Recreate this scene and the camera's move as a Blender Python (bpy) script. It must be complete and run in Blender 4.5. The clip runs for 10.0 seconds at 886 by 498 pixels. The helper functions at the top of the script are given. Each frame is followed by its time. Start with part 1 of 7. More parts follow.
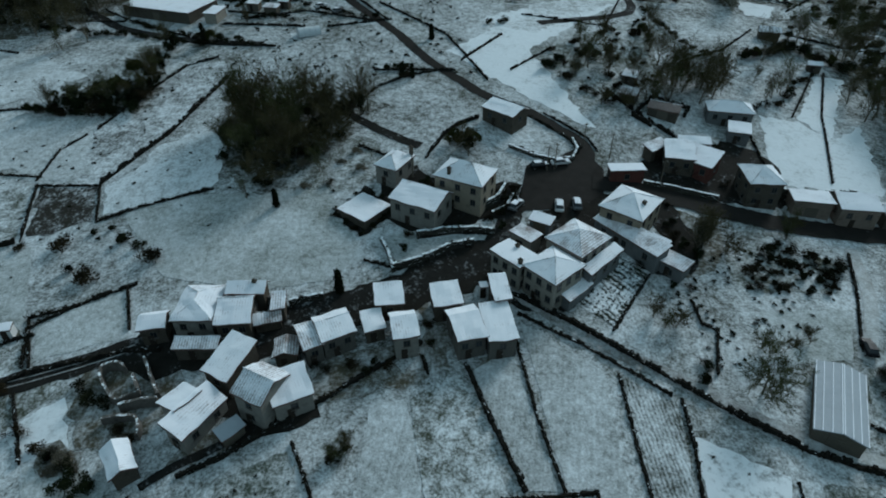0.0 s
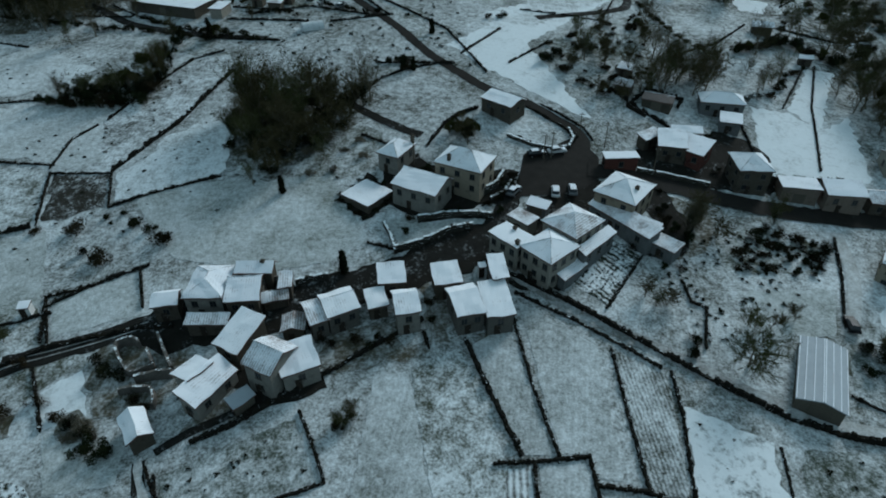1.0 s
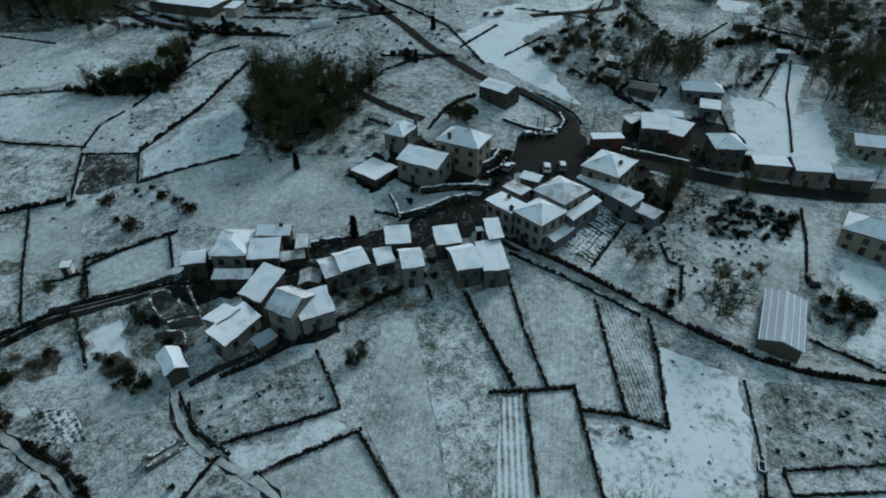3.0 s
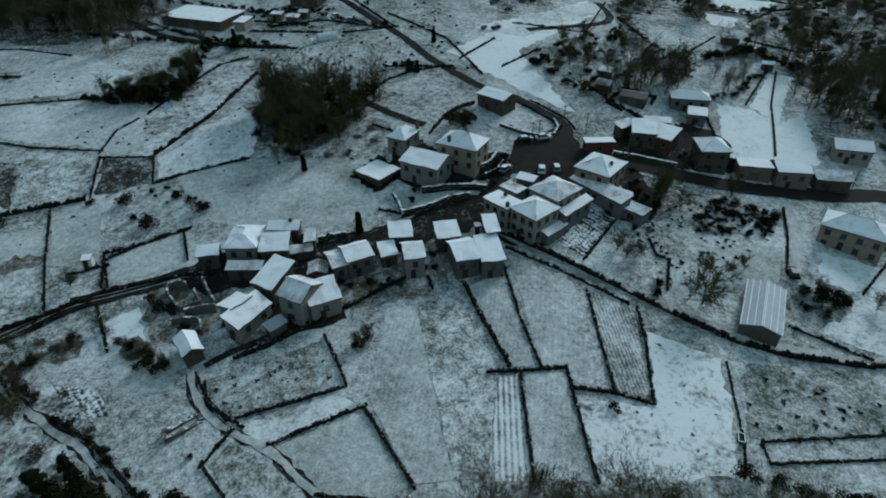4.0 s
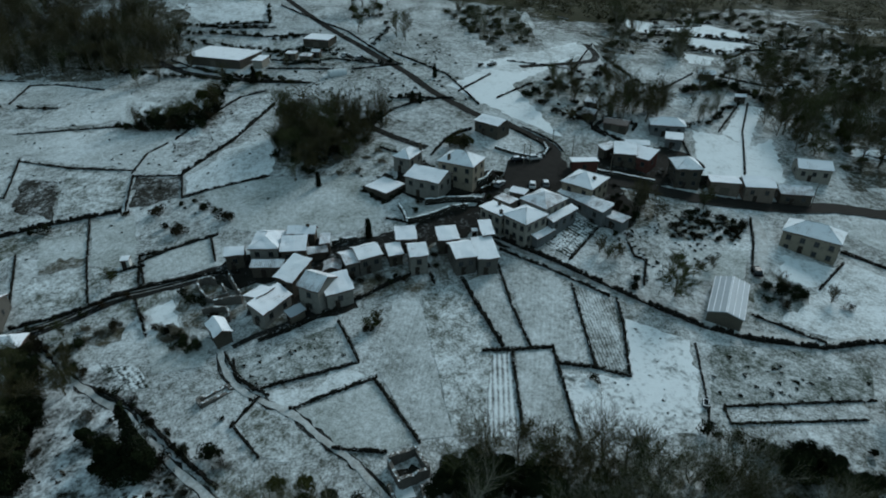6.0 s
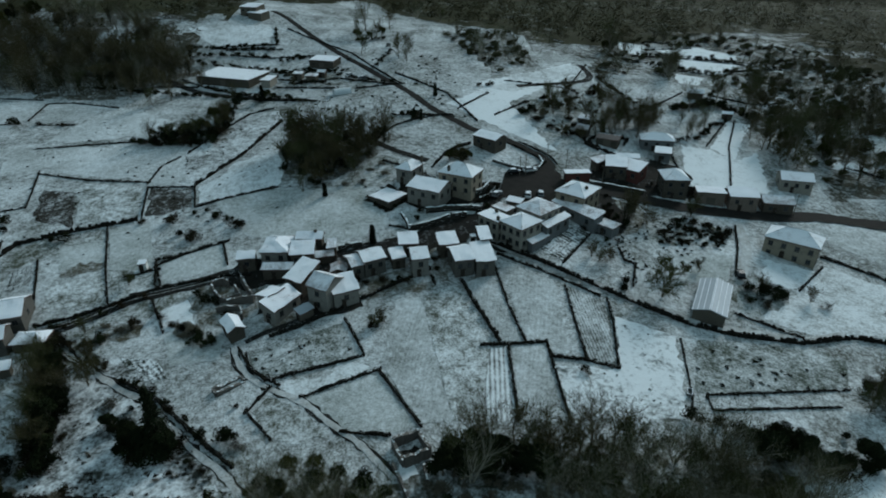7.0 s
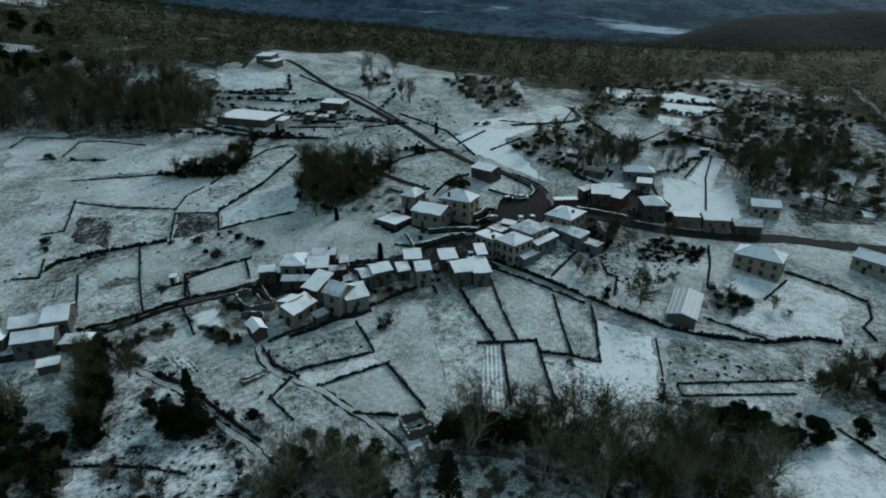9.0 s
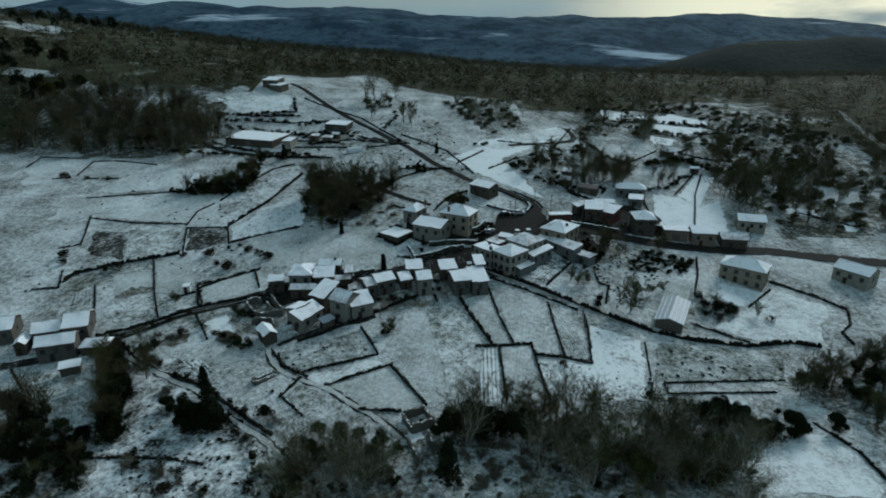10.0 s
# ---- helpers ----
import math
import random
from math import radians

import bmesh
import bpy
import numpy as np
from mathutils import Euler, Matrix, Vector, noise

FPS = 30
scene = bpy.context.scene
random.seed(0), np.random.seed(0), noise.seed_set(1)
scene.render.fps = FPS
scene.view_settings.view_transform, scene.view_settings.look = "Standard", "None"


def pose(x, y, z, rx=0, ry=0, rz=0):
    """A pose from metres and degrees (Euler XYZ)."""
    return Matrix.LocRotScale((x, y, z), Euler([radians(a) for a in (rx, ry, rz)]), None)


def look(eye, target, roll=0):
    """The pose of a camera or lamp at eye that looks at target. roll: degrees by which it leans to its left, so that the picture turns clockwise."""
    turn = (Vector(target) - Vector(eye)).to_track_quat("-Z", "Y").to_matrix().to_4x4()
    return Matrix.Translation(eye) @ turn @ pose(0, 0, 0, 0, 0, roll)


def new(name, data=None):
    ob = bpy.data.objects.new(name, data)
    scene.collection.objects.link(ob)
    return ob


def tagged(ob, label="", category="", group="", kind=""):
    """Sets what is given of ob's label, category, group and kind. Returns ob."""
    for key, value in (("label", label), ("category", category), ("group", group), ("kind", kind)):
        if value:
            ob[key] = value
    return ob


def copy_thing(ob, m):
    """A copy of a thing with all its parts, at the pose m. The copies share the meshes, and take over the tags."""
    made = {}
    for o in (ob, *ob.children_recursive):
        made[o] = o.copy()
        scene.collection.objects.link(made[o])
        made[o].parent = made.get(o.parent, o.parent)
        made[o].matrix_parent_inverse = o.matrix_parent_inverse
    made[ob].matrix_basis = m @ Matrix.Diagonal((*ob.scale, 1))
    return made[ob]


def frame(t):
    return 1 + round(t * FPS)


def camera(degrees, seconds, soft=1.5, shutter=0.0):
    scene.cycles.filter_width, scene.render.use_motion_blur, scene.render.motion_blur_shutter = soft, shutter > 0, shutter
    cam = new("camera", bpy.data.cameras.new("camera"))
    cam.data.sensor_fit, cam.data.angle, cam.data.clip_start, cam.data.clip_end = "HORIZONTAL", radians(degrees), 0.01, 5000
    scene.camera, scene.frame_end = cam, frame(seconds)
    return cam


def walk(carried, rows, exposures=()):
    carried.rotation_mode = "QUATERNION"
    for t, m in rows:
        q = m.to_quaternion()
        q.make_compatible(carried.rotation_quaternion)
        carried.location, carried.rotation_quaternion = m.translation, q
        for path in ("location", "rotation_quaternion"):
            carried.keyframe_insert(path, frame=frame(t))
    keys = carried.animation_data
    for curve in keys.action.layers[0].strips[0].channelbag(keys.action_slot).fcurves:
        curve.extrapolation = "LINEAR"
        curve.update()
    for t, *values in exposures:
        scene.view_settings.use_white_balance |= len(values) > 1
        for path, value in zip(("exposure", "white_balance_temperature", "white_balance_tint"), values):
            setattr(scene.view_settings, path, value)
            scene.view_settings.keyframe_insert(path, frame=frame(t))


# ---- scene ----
cam = camera(73.8, 10.0, soft=1.9)
METRES, EYE, TILT, LEAN, TURN = 80.0, 74.0, -37.0, 0.0, 0.0
EXPOSURE, TINT = -0.13, 0
ROWS = [
    (0.0, 0.0, 0.0, 0.0, 0.0, 0.0, -0.0),
    (0.5, 0.0, -0.0233, -0.0187, 0.01, 0.01, 0.01),
    (1.0, -0.0003, -0.053, -0.0406, 0.01, 0.01, 0.01),
    (1.5, -0.0004, -0.0831, -0.0648, 0.02, 0.04, 0.02),
    (2.0, -0.0013, -0.1184, -0.0919, 0.02, 0.35, 0.02),
    (2.5, -0.0023, -0.1533, -0.1189, 0.03, 0.5, 0.05),
    (4.0, -0.0038, -0.2716, -0.2099, 0.0, 2.65, 0.08),
    (4.5, -0.0045, -0.3114, -0.2395, -0.0, 3.64, 0.09),
    (5.0, -0.0041, -0.3549, -0.2724, 0.03, 4.74, 0.11),
    (5.5, -0.0047, -0.3962, -0.3031, 0.03, 5.77, 0.12),
    (7.0, -0.0067, -0.5281, -0.4013, 0.01, 9.03, 0.15),
    (7.5, -0.0072, -0.5694, -0.4321, 0.02, 10.05, 0.15),
    (8.0, -0.0076, -0.6175, -0.4673, 0.03, 11.23, 0.17),
    (8.5, -0.0083, -0.6592, -0.4986, 0.04, 12.28, 0.19),
    (9.0, -0.0086, -0.708, -0.5342, 0.05, 13.46, 0.2),
    (9.5, -0.0089, -0.7503, -0.5656, 0.06, 14.52, 0.22),
    (10.0, -0.0096, -0.7986, -0.6017, 0.05, 15.72, 0.24),
]
walk(cam, [(t, pose(0, 0, EYE, TILT, LEAN, TURN) @ pose(METRES * x, METRES * y, METRES * z, 90 + pitch, roll, yaw)) for t, x, y, z, yaw, pitch, roll in ROWS],
     exposures=[(0.0, EXPOSURE, 5740, TINT), (4.5, EXPOSURE, 5770, TINT), (8.0, EXPOSURE, 5940, TINT), (10.0, EXPOSURE, 5940, TINT)])

# ---- daylight: a low winter sun behind thick cloud ----
SUN_AZIMUTH, SUN_HEIGHT = 38.0, 30.0      # degrees to the right of straight ahead, degrees up
world = bpy.data.worlds.new("winter_sky")
scene.world = world
world.use_nodes = True
wn, wl = world.node_tree.nodes, world.node_tree.links
wn.clear()
sky = wn.new("ShaderNodeTexSky")
sky.sky_type, sky.sun_disc = "NISHITA", False
sky.sun_elevation, sky.sun_rotation = radians(SUN_HEIGHT), radians(SUN_AZIMUTH)
sky.air_density, sky.dust_density, sky.ozone_density = 1.2, 2.0, 2.0
coord = wn.new("ShaderNodeTexCoord")
squash = wn.new("ShaderNodeMapping")
squash.inputs["Scale"].default_value = (1.0, 1.0, 6.0)
cloud = wn.new("ShaderNodeTexNoise")
cloud.inputs["Scale"].default_value, cloud.inputs["Detail"].default_value = 2.6, 6.0
ramp = wn.new("ShaderNodeValToRGB")
ramp.color_ramp.elements[0].position, ramp.color_ramp.elements[1].position = 0.35, 0.72
ramp.color_ramp.elements[0].color, ramp.color_ramp.elements[1].color = (0.72, 0.72, 0.72, 1), (1, 1, 1, 1)
grey = wn.new("ShaderNodeMix")
grey.data_type = "RGBA"
tone = wn.new("ShaderNodeMix")                          # the clouds' own dark and light greys
tone.data_type = "RGBA"
tone.inputs["A"].default_value, tone.inputs["B"].default_value = (2.9, 4.1, 4.9, 1), (5.0, 6.9, 7.5, 1)
billow = wn.new("ShaderNodeTexNoise")
billow.inputs["Scale"].default_value, billow.inputs["Detail"].default_value = 4.5, 7.0
back = wn.new("ShaderNodeBackground")
back.inputs["Strength"].default_value = 0.065
wl.new(coord.outputs["Generated"], squash.inputs["Vector"])
wl.new(squash.outputs["Vector"], cloud.inputs["Vector"])
wl.new(squash.outputs["Vector"], billow.inputs["Vector"])
wl.new(billow.outputs["Fac"], tone.inputs["Factor"])
wl.new(tone.outputs["Result"], grey.inputs["B"])
wl.new(cloud.outputs["Fac"], ramp.inputs["Fac"])
wl.new(ramp.outputs["Color"], grey.inputs["Factor"])
wl.new(sky.outputs["Color"], grey.inputs["A"])
aim = wn.new("ShaderNodeVectorMath")                    # the cloud thins over the low sun and lets warm light through
aim.operation = "DOT_PRODUCT"
aim.inputs[1].default_value = (math.sin(radians(SUN_AZIMUTH)), math.cos(radians(SUN_AZIMUTH)), 0.05)
near_sun = wn.new("ShaderNodeMapRange")
near_sun.interpolation_type = "SMOOTHSTEP"
near_sun.inputs["From Min"].default_value, near_sun.inputs["From Max"].default_value = 0.87, 0.98
gap = wn.new("ShaderNodeMapRange")
gap.inputs["From Min"].default_value, gap.inputs["From Max"].default_value = 0.30, 0.48
both = wn.new("ShaderNodeMath")
both.operation = "MULTIPLY"
glow = wn.new("ShaderNodeMix")
glow.data_type = "RGBA"
glow.inputs["B"].default_value = (15.5, 14.2, 10.6, 1)
wl.new(coord.outputs["Generated"], aim.inputs[0])
wl.new(aim.outputs["Value"], near_sun.inputs["Value"])
wl.new(billow.outputs["Fac"], gap.inputs["Value"])
wl.new(near_sun.outputs["Result"], both.inputs[0])
wl.new(gap.outputs["Result"], both.inputs[1])
wl.new(both.outputs["Value"], glow.inputs["Factor"])
wl.new(grey.outputs["Result"], glow.inputs["A"])
wl.new(glow.outputs["Result"], back.inputs["Color"])
wl.new(back.outputs["Background"], wn.new("ShaderNodeOutputWorld").inputs["Surface"])

sun = new("sun", bpy.data.lights.new("sun", "SUN"))
sun.data.energy, sun.data.angle, sun.data.color = 1.9, radians(18), (0.985, 0.975, 0.965)
sun.matrix_world = look((0, 0, 300), (-300 * math.sin(radians(SUN_AZIMUTH)), -300 * math.cos(radians(SUN_AZIMUTH)), 300 - 300 * math.tan(radians(SUN_HEIGHT))))

# ---- materials ----
class Nodes:
    """A small builder for node materials that work in world metres."""
    def __init__(self, name, rough=0.9, metal=0.0):
        self.mat = bpy.data.materials.new(name)
        self.mat.use_nodes = True
        self.n, self.l = self.mat.node_tree.nodes, self.mat.node_tree.links
        self.n.clear()
        self.bsdf = self.n.new("ShaderNodeBsdfPrincipled")
        self.l.new(self.bsdf.outputs["BSDF"], self.n.new("ShaderNodeOutputMaterial").inputs["Surface"])
        self.bsdf.inputs["Roughness"].default_value, self.bsdf.inputs["Metallic"].default_value = rough, metal
        self.bsdf.inputs["Specular IOR Level"].default_value = 0.04
        self.where = self.n.new("ShaderNodeNewGeometry").outputs["Position"]

    def noise(self, scale, detail=4.0, rough=0.6, vector=None):
        node = self.n.new("ShaderNodeTexNoise")
        node.inputs["Scale"].default_value, node.inputs["Detail"].default_value, node.inputs["Roughness"].default_value = scale, detail, rough
        self.l.new(vector or self.where, node.inputs["Vector"])
        return node.outputs["Fac"]

    def turned(self, angle, sx=1.0, sy=1.0):
        node = self.n.new("ShaderNodeMapping")
        node.inputs["Rotation"].default_value = (0, 0, -radians(angle))
        node.inputs["Scale"].default_value = (sx, sy, 1.0)
        node.vector_type = "TEXTURE"
        self.l.new(self.where, node.inputs["Vector"])
        return node.outputs["Vector"]

    def waves(self, period, vector, distort=1.0):
        node = self.n.new("ShaderNodeTexWave")
        node.wave_type, node.bands_direction = "BANDS", "X"
        node.inputs["Scale"].default_value, node.inputs["Distortion"].default_value = 0.314 / period, distort
        node.inputs["Detail"].default_value, node.inputs["Detail Scale"].default_value = 3.0, 1.5
        self.l.new(vector, node.inputs["Vector"])
        return node.outputs["Fac"]

    def maths(self, op, a, b):
        node = self.n.new("ShaderNodeMath")
        node.operation = op
        for socket, v in zip(node.inputs, (a, b)):
            if isinstance(v, (int, float)):
                socket.default_value = v
            else:
                self.l.new(v, socket)
        return node.outputs["Value"]

    def steps(self, fac, low, high):
        node = self.n.new("ShaderNodeMapRange")
        node.interpolation_type = "SMOOTHSTEP"
        node.inputs["From Min"].default_value, node.inputs["From Max"].default_value = low, high
        self.l.new(fac, node.inputs["Value"])
        return node.outputs["Result"]

    def blend(self, fac, a, b):
        node = self.n.new("ShaderNodeMix")
        node.data_type = "RGBA"
        if isinstance(fac, (int, float)):
            node.inputs["Factor"].default_value = fac
        else:
            self.l.new(fac, node.inputs["Factor"])
        for key, v in (("A", a), ("B", b)):
            if isinstance(v, tuple):
                node.inputs[key].default_value = (*v, 1)
            else:
                self.l.new(v, node.inputs[key])
        return node.outputs["Result"]

    def piece_random(self):
        return self.n.new("ShaderNodeObjectInfo").outputs["Random"]

    def island_random(self):
        return self.n.new("ShaderNodeNewGeometry").outputs["Random Per Island"]

    def done(self, colour, bump=None, depth=0.05, strength=0.6):
        if isinstance(colour, tuple):
            self.bsdf.inputs["Base Color"].default_value = (*colour, 1)
        else:
            self.l.new(colour, self.bsdf.inputs["Base Color"])
        if bump is not None:
            node = self.n.new("ShaderNodeBump")
            node.inputs["Distance"].default_value, node.inputs["Strength"].default_value = depth, strength
            self.l.new(bump, node.inputs["Height"])
            self.l.new(node.outputs["Normal"], self.bsdf.inputs["Normal"])
        return self.mat


SNOW, GRASS, EARTH = (0.87, 0.905, 0.92), (0.046, 0.040, 0.020), (0.045, 0.036, 0.024)


def snowy_ground(name, cover, spread=0.12, grain=2.2, patch=0.12, soil=GRASS, rows=None, row_amount=0.0, snow=SNOW, depth=0.14):
    """Thin snow on soil: cover 0 to 1, the grain of its holes and its wide patches; rows: (period, angle) of furrows."""
    k = Nodes(name, 0.85)
    fine, tuft, wide = k.noise(grain, 5, 0.72), k.noise(grain * 0.3, 4, 0.6), k.noise(patch, 4, 0.6)
    mixed = k.maths("ADD", k.maths("ADD", k.maths("MULTIPLY", fine, 0.42), k.maths("MULTIPLY", tuft, 0.28)), k.maths("MULTIPLY", wide, 0.30))
    if rows:
        band = k.waves(rows[0], k.turned(rows[1]), rows[2] if len(rows) > 2 else 2.2)
        mixed = k.maths("ADD", k.maths("MULTIPLY", mixed, 1.0 - row_amount), k.maths("MULTIPLY", band, row_amount))
    edge = 0.5 + (0.5 - cover) * 0.36
    fac = k.steps(mixed, edge - spread, edge + spread)
    earth = k.blend(k.noise(0.7, 4), soil, tuple(min(1, c * 2.0 + 0.01) for c in soil))
    white = k.blend(k.noise(0.9, 3), tuple(c * 0.84 for c in snow), snow)
    return k.done(k.blend(fac, earth, white), mixed, depth, 0.8)


MEADOW = snowy_ground("meadow_snow", 0.48, 0.15, 2.4, 0.07, (0.022, 0.023, 0.011))
FIELD = {
    "pale": snowy_ground("frosted_pasture", 0.50, 0.24, 3.2, 0.10, (0.040, 0.048, 0.027)),
    "plain": snowy_ground("raked_plot", 0.54, 0.23, 3.0, 0.12, (0.036, 0.040, 0.026), (0.85, 10), 0.02),
    "coarse": snowy_ground("lumpy_plot", 0.50, 0.12, 2.4, 0.16, (0.036, 0.040, 0.025)),
    "plough": snowy_ground("ploughed_plot", 0.45, 0.15, 2.8, 0.2, (0.026, 0.028, 0.019), (0.62, -4, 3.0), 0.06),
    "tilled": snowy_ground("stubble_rows", 0.52, 0.13, 1.8, 0.10, (0.022, 0.022, 0.014)),
    "beds": snowy_ground("vegetable_beds", 0.66, 0.13, 2.2, 0.2, (0.028, 0.027, 0.02), (0.92, 3, 0.7), 0.14),
    "bed_dark": snowy_ground("cabbage_beds", 0.50, 0.06, 2.0, 0.2, (0.012, 0.016, 0.008), (1.1, -44), 0.05),
    "white": snowy_ground("snowy_meadow", 0.68, 0.15, 1.9, 0.08, (0.030, 0.032, 0.017)),
    "smooth": snowy_ground("smooth_pasture", 0.57, 0.20, 2.4, 0.05, (0.045, 0.050, 0.034)),
    "speckled": snowy_ground("tufted_snow", 0.69, 0.085, 1.05, 0.10, (0.055, 0.064, 0.060)),
    "bright": snowy_ground("deep_snow", 0.90, 0.16, 1.2, 0.10, (0.05, 0.056, 0.038)),
    "scrub": snowy_ground("rough_grass", 0.43, 0.14, 2.2, 0.10, (0.032, 0.035, 0.020)),
    "weedy": snowy_ground("weedy_plot", 0.39, 0.15, 2.4, 0.16, (0.034, 0.042, 0.030)),
    "dark": snowy_ground("bare_earth", 0.28, 0.11, 2.2, 0.2, (0.020, 0.018, 0.014)),
    "brown": snowy_ground("brown_bank", 0.27, 0.16, 1.6, 0.16, (0.046, 0.041, 0.026)),
    "rock": snowy_ground("stony_scrub", 0.46, 0.11, 1.1, 0.10, (0.026, 0.027, 0.021)),
    "yard": snowy_ground("wet_yard", 0.05, 0.12, 1.6, 0.25, (0.010, 0.009, 0.007)),
    "floor": snowy_ground("thicket_floor", 0.32, 0.15, 1.2, 0.15, (0.030, 0.029, 0.018)),
}
WOODFLOOR = snowy_ground("woodland_floor", 0.06, 0.14, 0.4, 0.03, (0.030, 0.030, 0.015))

GROVEFLOOR = snowy_ground("grove_floor", 0.24, 0.14, 0.9, 0.06, (0.036, 0.033, 0.022))
SCRUBGROUND = snowy_ground("scrub_slope", 0.34, 0.12, 1.0, 0.05, (0.020, 0.020, 0.011))


# Blue haze of distance is mixed into these wood, field and snow colours.
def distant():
    k = Nodes("haze_blue_hills", 1.0)
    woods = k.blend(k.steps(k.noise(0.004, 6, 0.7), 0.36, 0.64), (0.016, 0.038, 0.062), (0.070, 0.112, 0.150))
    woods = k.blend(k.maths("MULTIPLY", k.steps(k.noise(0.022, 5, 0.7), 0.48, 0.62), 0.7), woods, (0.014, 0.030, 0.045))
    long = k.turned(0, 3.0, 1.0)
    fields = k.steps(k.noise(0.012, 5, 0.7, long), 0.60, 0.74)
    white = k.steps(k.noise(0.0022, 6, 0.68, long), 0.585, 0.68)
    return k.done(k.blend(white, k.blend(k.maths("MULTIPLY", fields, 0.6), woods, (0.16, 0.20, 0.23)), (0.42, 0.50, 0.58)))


HAZYHILLS = distant()


def dark_hill():
    k = Nodes("dark_wooded_hill", 1.0)
    clumps = k.blend(k.noise(0.03, 6, 0.7), (0.006, 0.011, 0.011), (0.030, 0.038, 0.034))
    return k.done(k.blend(k.steps(k.noise(0.008, 5), 0.58, 0.75), clumps, (0.050, 0.060, 0.052)), k.noise(0.06, 4), 3.0, 1.0)


DARKHILL = dark_hill()


def asphalt():
    k = Nodes("wet_asphalt", 0.8)
    wear = k.noise(0.5, 5)
    slush = k.steps(k.noise(0.9, 5, 0.7), 0.66, 0.8)
    tar = k.blend(wear, (0.015, 0.0135, 0.012), (0.038, 0.034, 0.030))
    return k.done(k.blend(slush, tar, (0.14, 0.15, 0.15)), k.noise(18, 3), 0.01, 0.4)


ASPHALT = asphalt()
LANE = snowy_ground("muddy_lane", 0.04, 0.14, 1.6, 0.2, (0.010, 0.0095, 0.008))
TRACK = snowy_ground("snowy_track", 0.42, 0.26, 2.4, 0.2, (0.15, 0.142, 0.125))
MUDTRACK = snowy_ground("trodden_snowy_lane", 0.30, 0.26, 1.8, 0.2, (0.075, 0.068, 0.056))


def stone(name, dark, light, snow=0.0, grain=3.0):
    k = Nodes(name, 0.9)
    base = k.blend(k.noise(grain, 5), dark, light)
    stain = k.steps(k.noise(0.7, 4), 0.5, 0.75)
    base = k.blend(k.maths("MULTIPLY", stain, 0.6), base, tuple(c * 0.5 for c in dark))
    base = k.blend(k.maths("MULTIPLY", k.island_random(), 0.35), base, tuple(c * 0.55 for c in dark))
    if snow:
        up = k.n.new("ShaderNodeSeparateXYZ")
        k.l.new(k.n.new("ShaderNodeNewGeometry").outputs["Normal"], up.inputs["Vector"])
        lie = k.maths("MULTIPLY", k.steps(up.outputs["Z"], 0.55, 0.85), k.steps(k.noise(1.2, 4, 0.7), 0.62 - 0.35 * snow, 0.72 - 0.35 * snow))
        base = k.blend(lie, base, SNOW)
    return k.done(base, k.noise(grain * 2.5, 4), 0.04, 0.8)


DRYSTONE = stone("mossy_dry_stone", (0.010, 0.0095, 0.008), (0.036, 0.033, 0.027), 0.08)
GRANITE = stone("granite_wall", (0.080, 0.075, 0.066), (0.175, 0.165, 0.148))
LIGHTSTONE = stone("pale_plastered_stone", (0.17, 0.16, 0.14), (0.31, 0.295, 0.265), 0, 1.5)
OLDSTONE = stone("old_rubble_wall", (0.055, 0.047, 0.038), (0.135, 0.118, 0.095))
CREAM = stone("cream_render", (0.24, 0.205, 0.155), (0.34, 0.295, 0.23), 0, 0.9)
WHITEWALL = stone("weathered_white_render", (0.24, 0.22, 0.185), (0.36, 0.335, 0.29), 0, 0.9)
GREYWALL = stone("cement_render", (0.12, 0.125, 0.125), (0.20, 0.205, 0.205), 0, 0.9)
BRICK = stone("red_brick_wall", (0.085, 0.038, 0.032), (0.15, 0.068, 0.056), 0, 2.5)
TAN = stone("tan_block_wall", (0.16, 0.13, 0.105), (0.25, 0.205, 0.17), 0, 1.2)


def roof_snow(name, cover, ridges=0.42):
    k = Nodes(name, 0.8)
    fine, wide = k.noise(3.0, 4, 0.65), k.noise(0.35, 3)
    mixed = k.maths("ADD", k.maths("MULTIPLY", fine, 0.4), k.maths("MULTIPLY", wide, 0.6))
    edge = 0.5 + (0.5 - cover) * 0.5
    fac = k.steps(mixed, edge - 0.14, edge + 0.14)
    tile = k.blend(k.noise(4, 3), (0.17, 0.13, 0.115), (0.27, 0.22, 0.20))
    own = k.n.new("ShaderNodeTexCoord").outputs["Object"]
    lines = k.n.new("ShaderNodeTexWave")
    lines.bands_direction = "X"
    lines.inputs["Scale"].default_value, lines.inputs["Distortion"].default_value = 0.314 / ridges, 0.6
    k.l.new(own, lines.inputs["Vector"])
    mixed = k.maths("ADD", mixed, k.maths("MULTIPLY", k.maths("SUBTRACT", lines.outputs["Fac"], 0.5), 0.10))
    fac = k.steps(mixed, edge - 0.16, edge + 0.16)
    tint = k.blend(k.piece_random(), (0.86, 0.875, 0.91), (0.91, 0.92, 0.945))
    return k.done(k.blend(fac, tile, tint), mixed, 0.05, 0.5)


SNOWROOF = roof_snow("snow_on_roof", 0.86)
THINSNOW = roof_snow("thin_snow_on_tiles", 0.62)
BAREROOF = roof_snow("tiles_with_traces_of_snow", 0.46)


def tiles():
    k = Nodes("clay_tiles", 0.85)
    c = k.blend(k.noise(5, 4), (0.10, 0.06, 0.05), (0.20, 0.13, 0.11))
    return k.done(k.blend(k.steps(k.noise(1.1, 4), 0.5, 0.7), c, (0.05, 0.05, 0.045)), k.noise(9, 3), 0.03)


TILES = tiles()
DARKROOF = roof_snow("dark_slates_with_little_snow", 0.12)


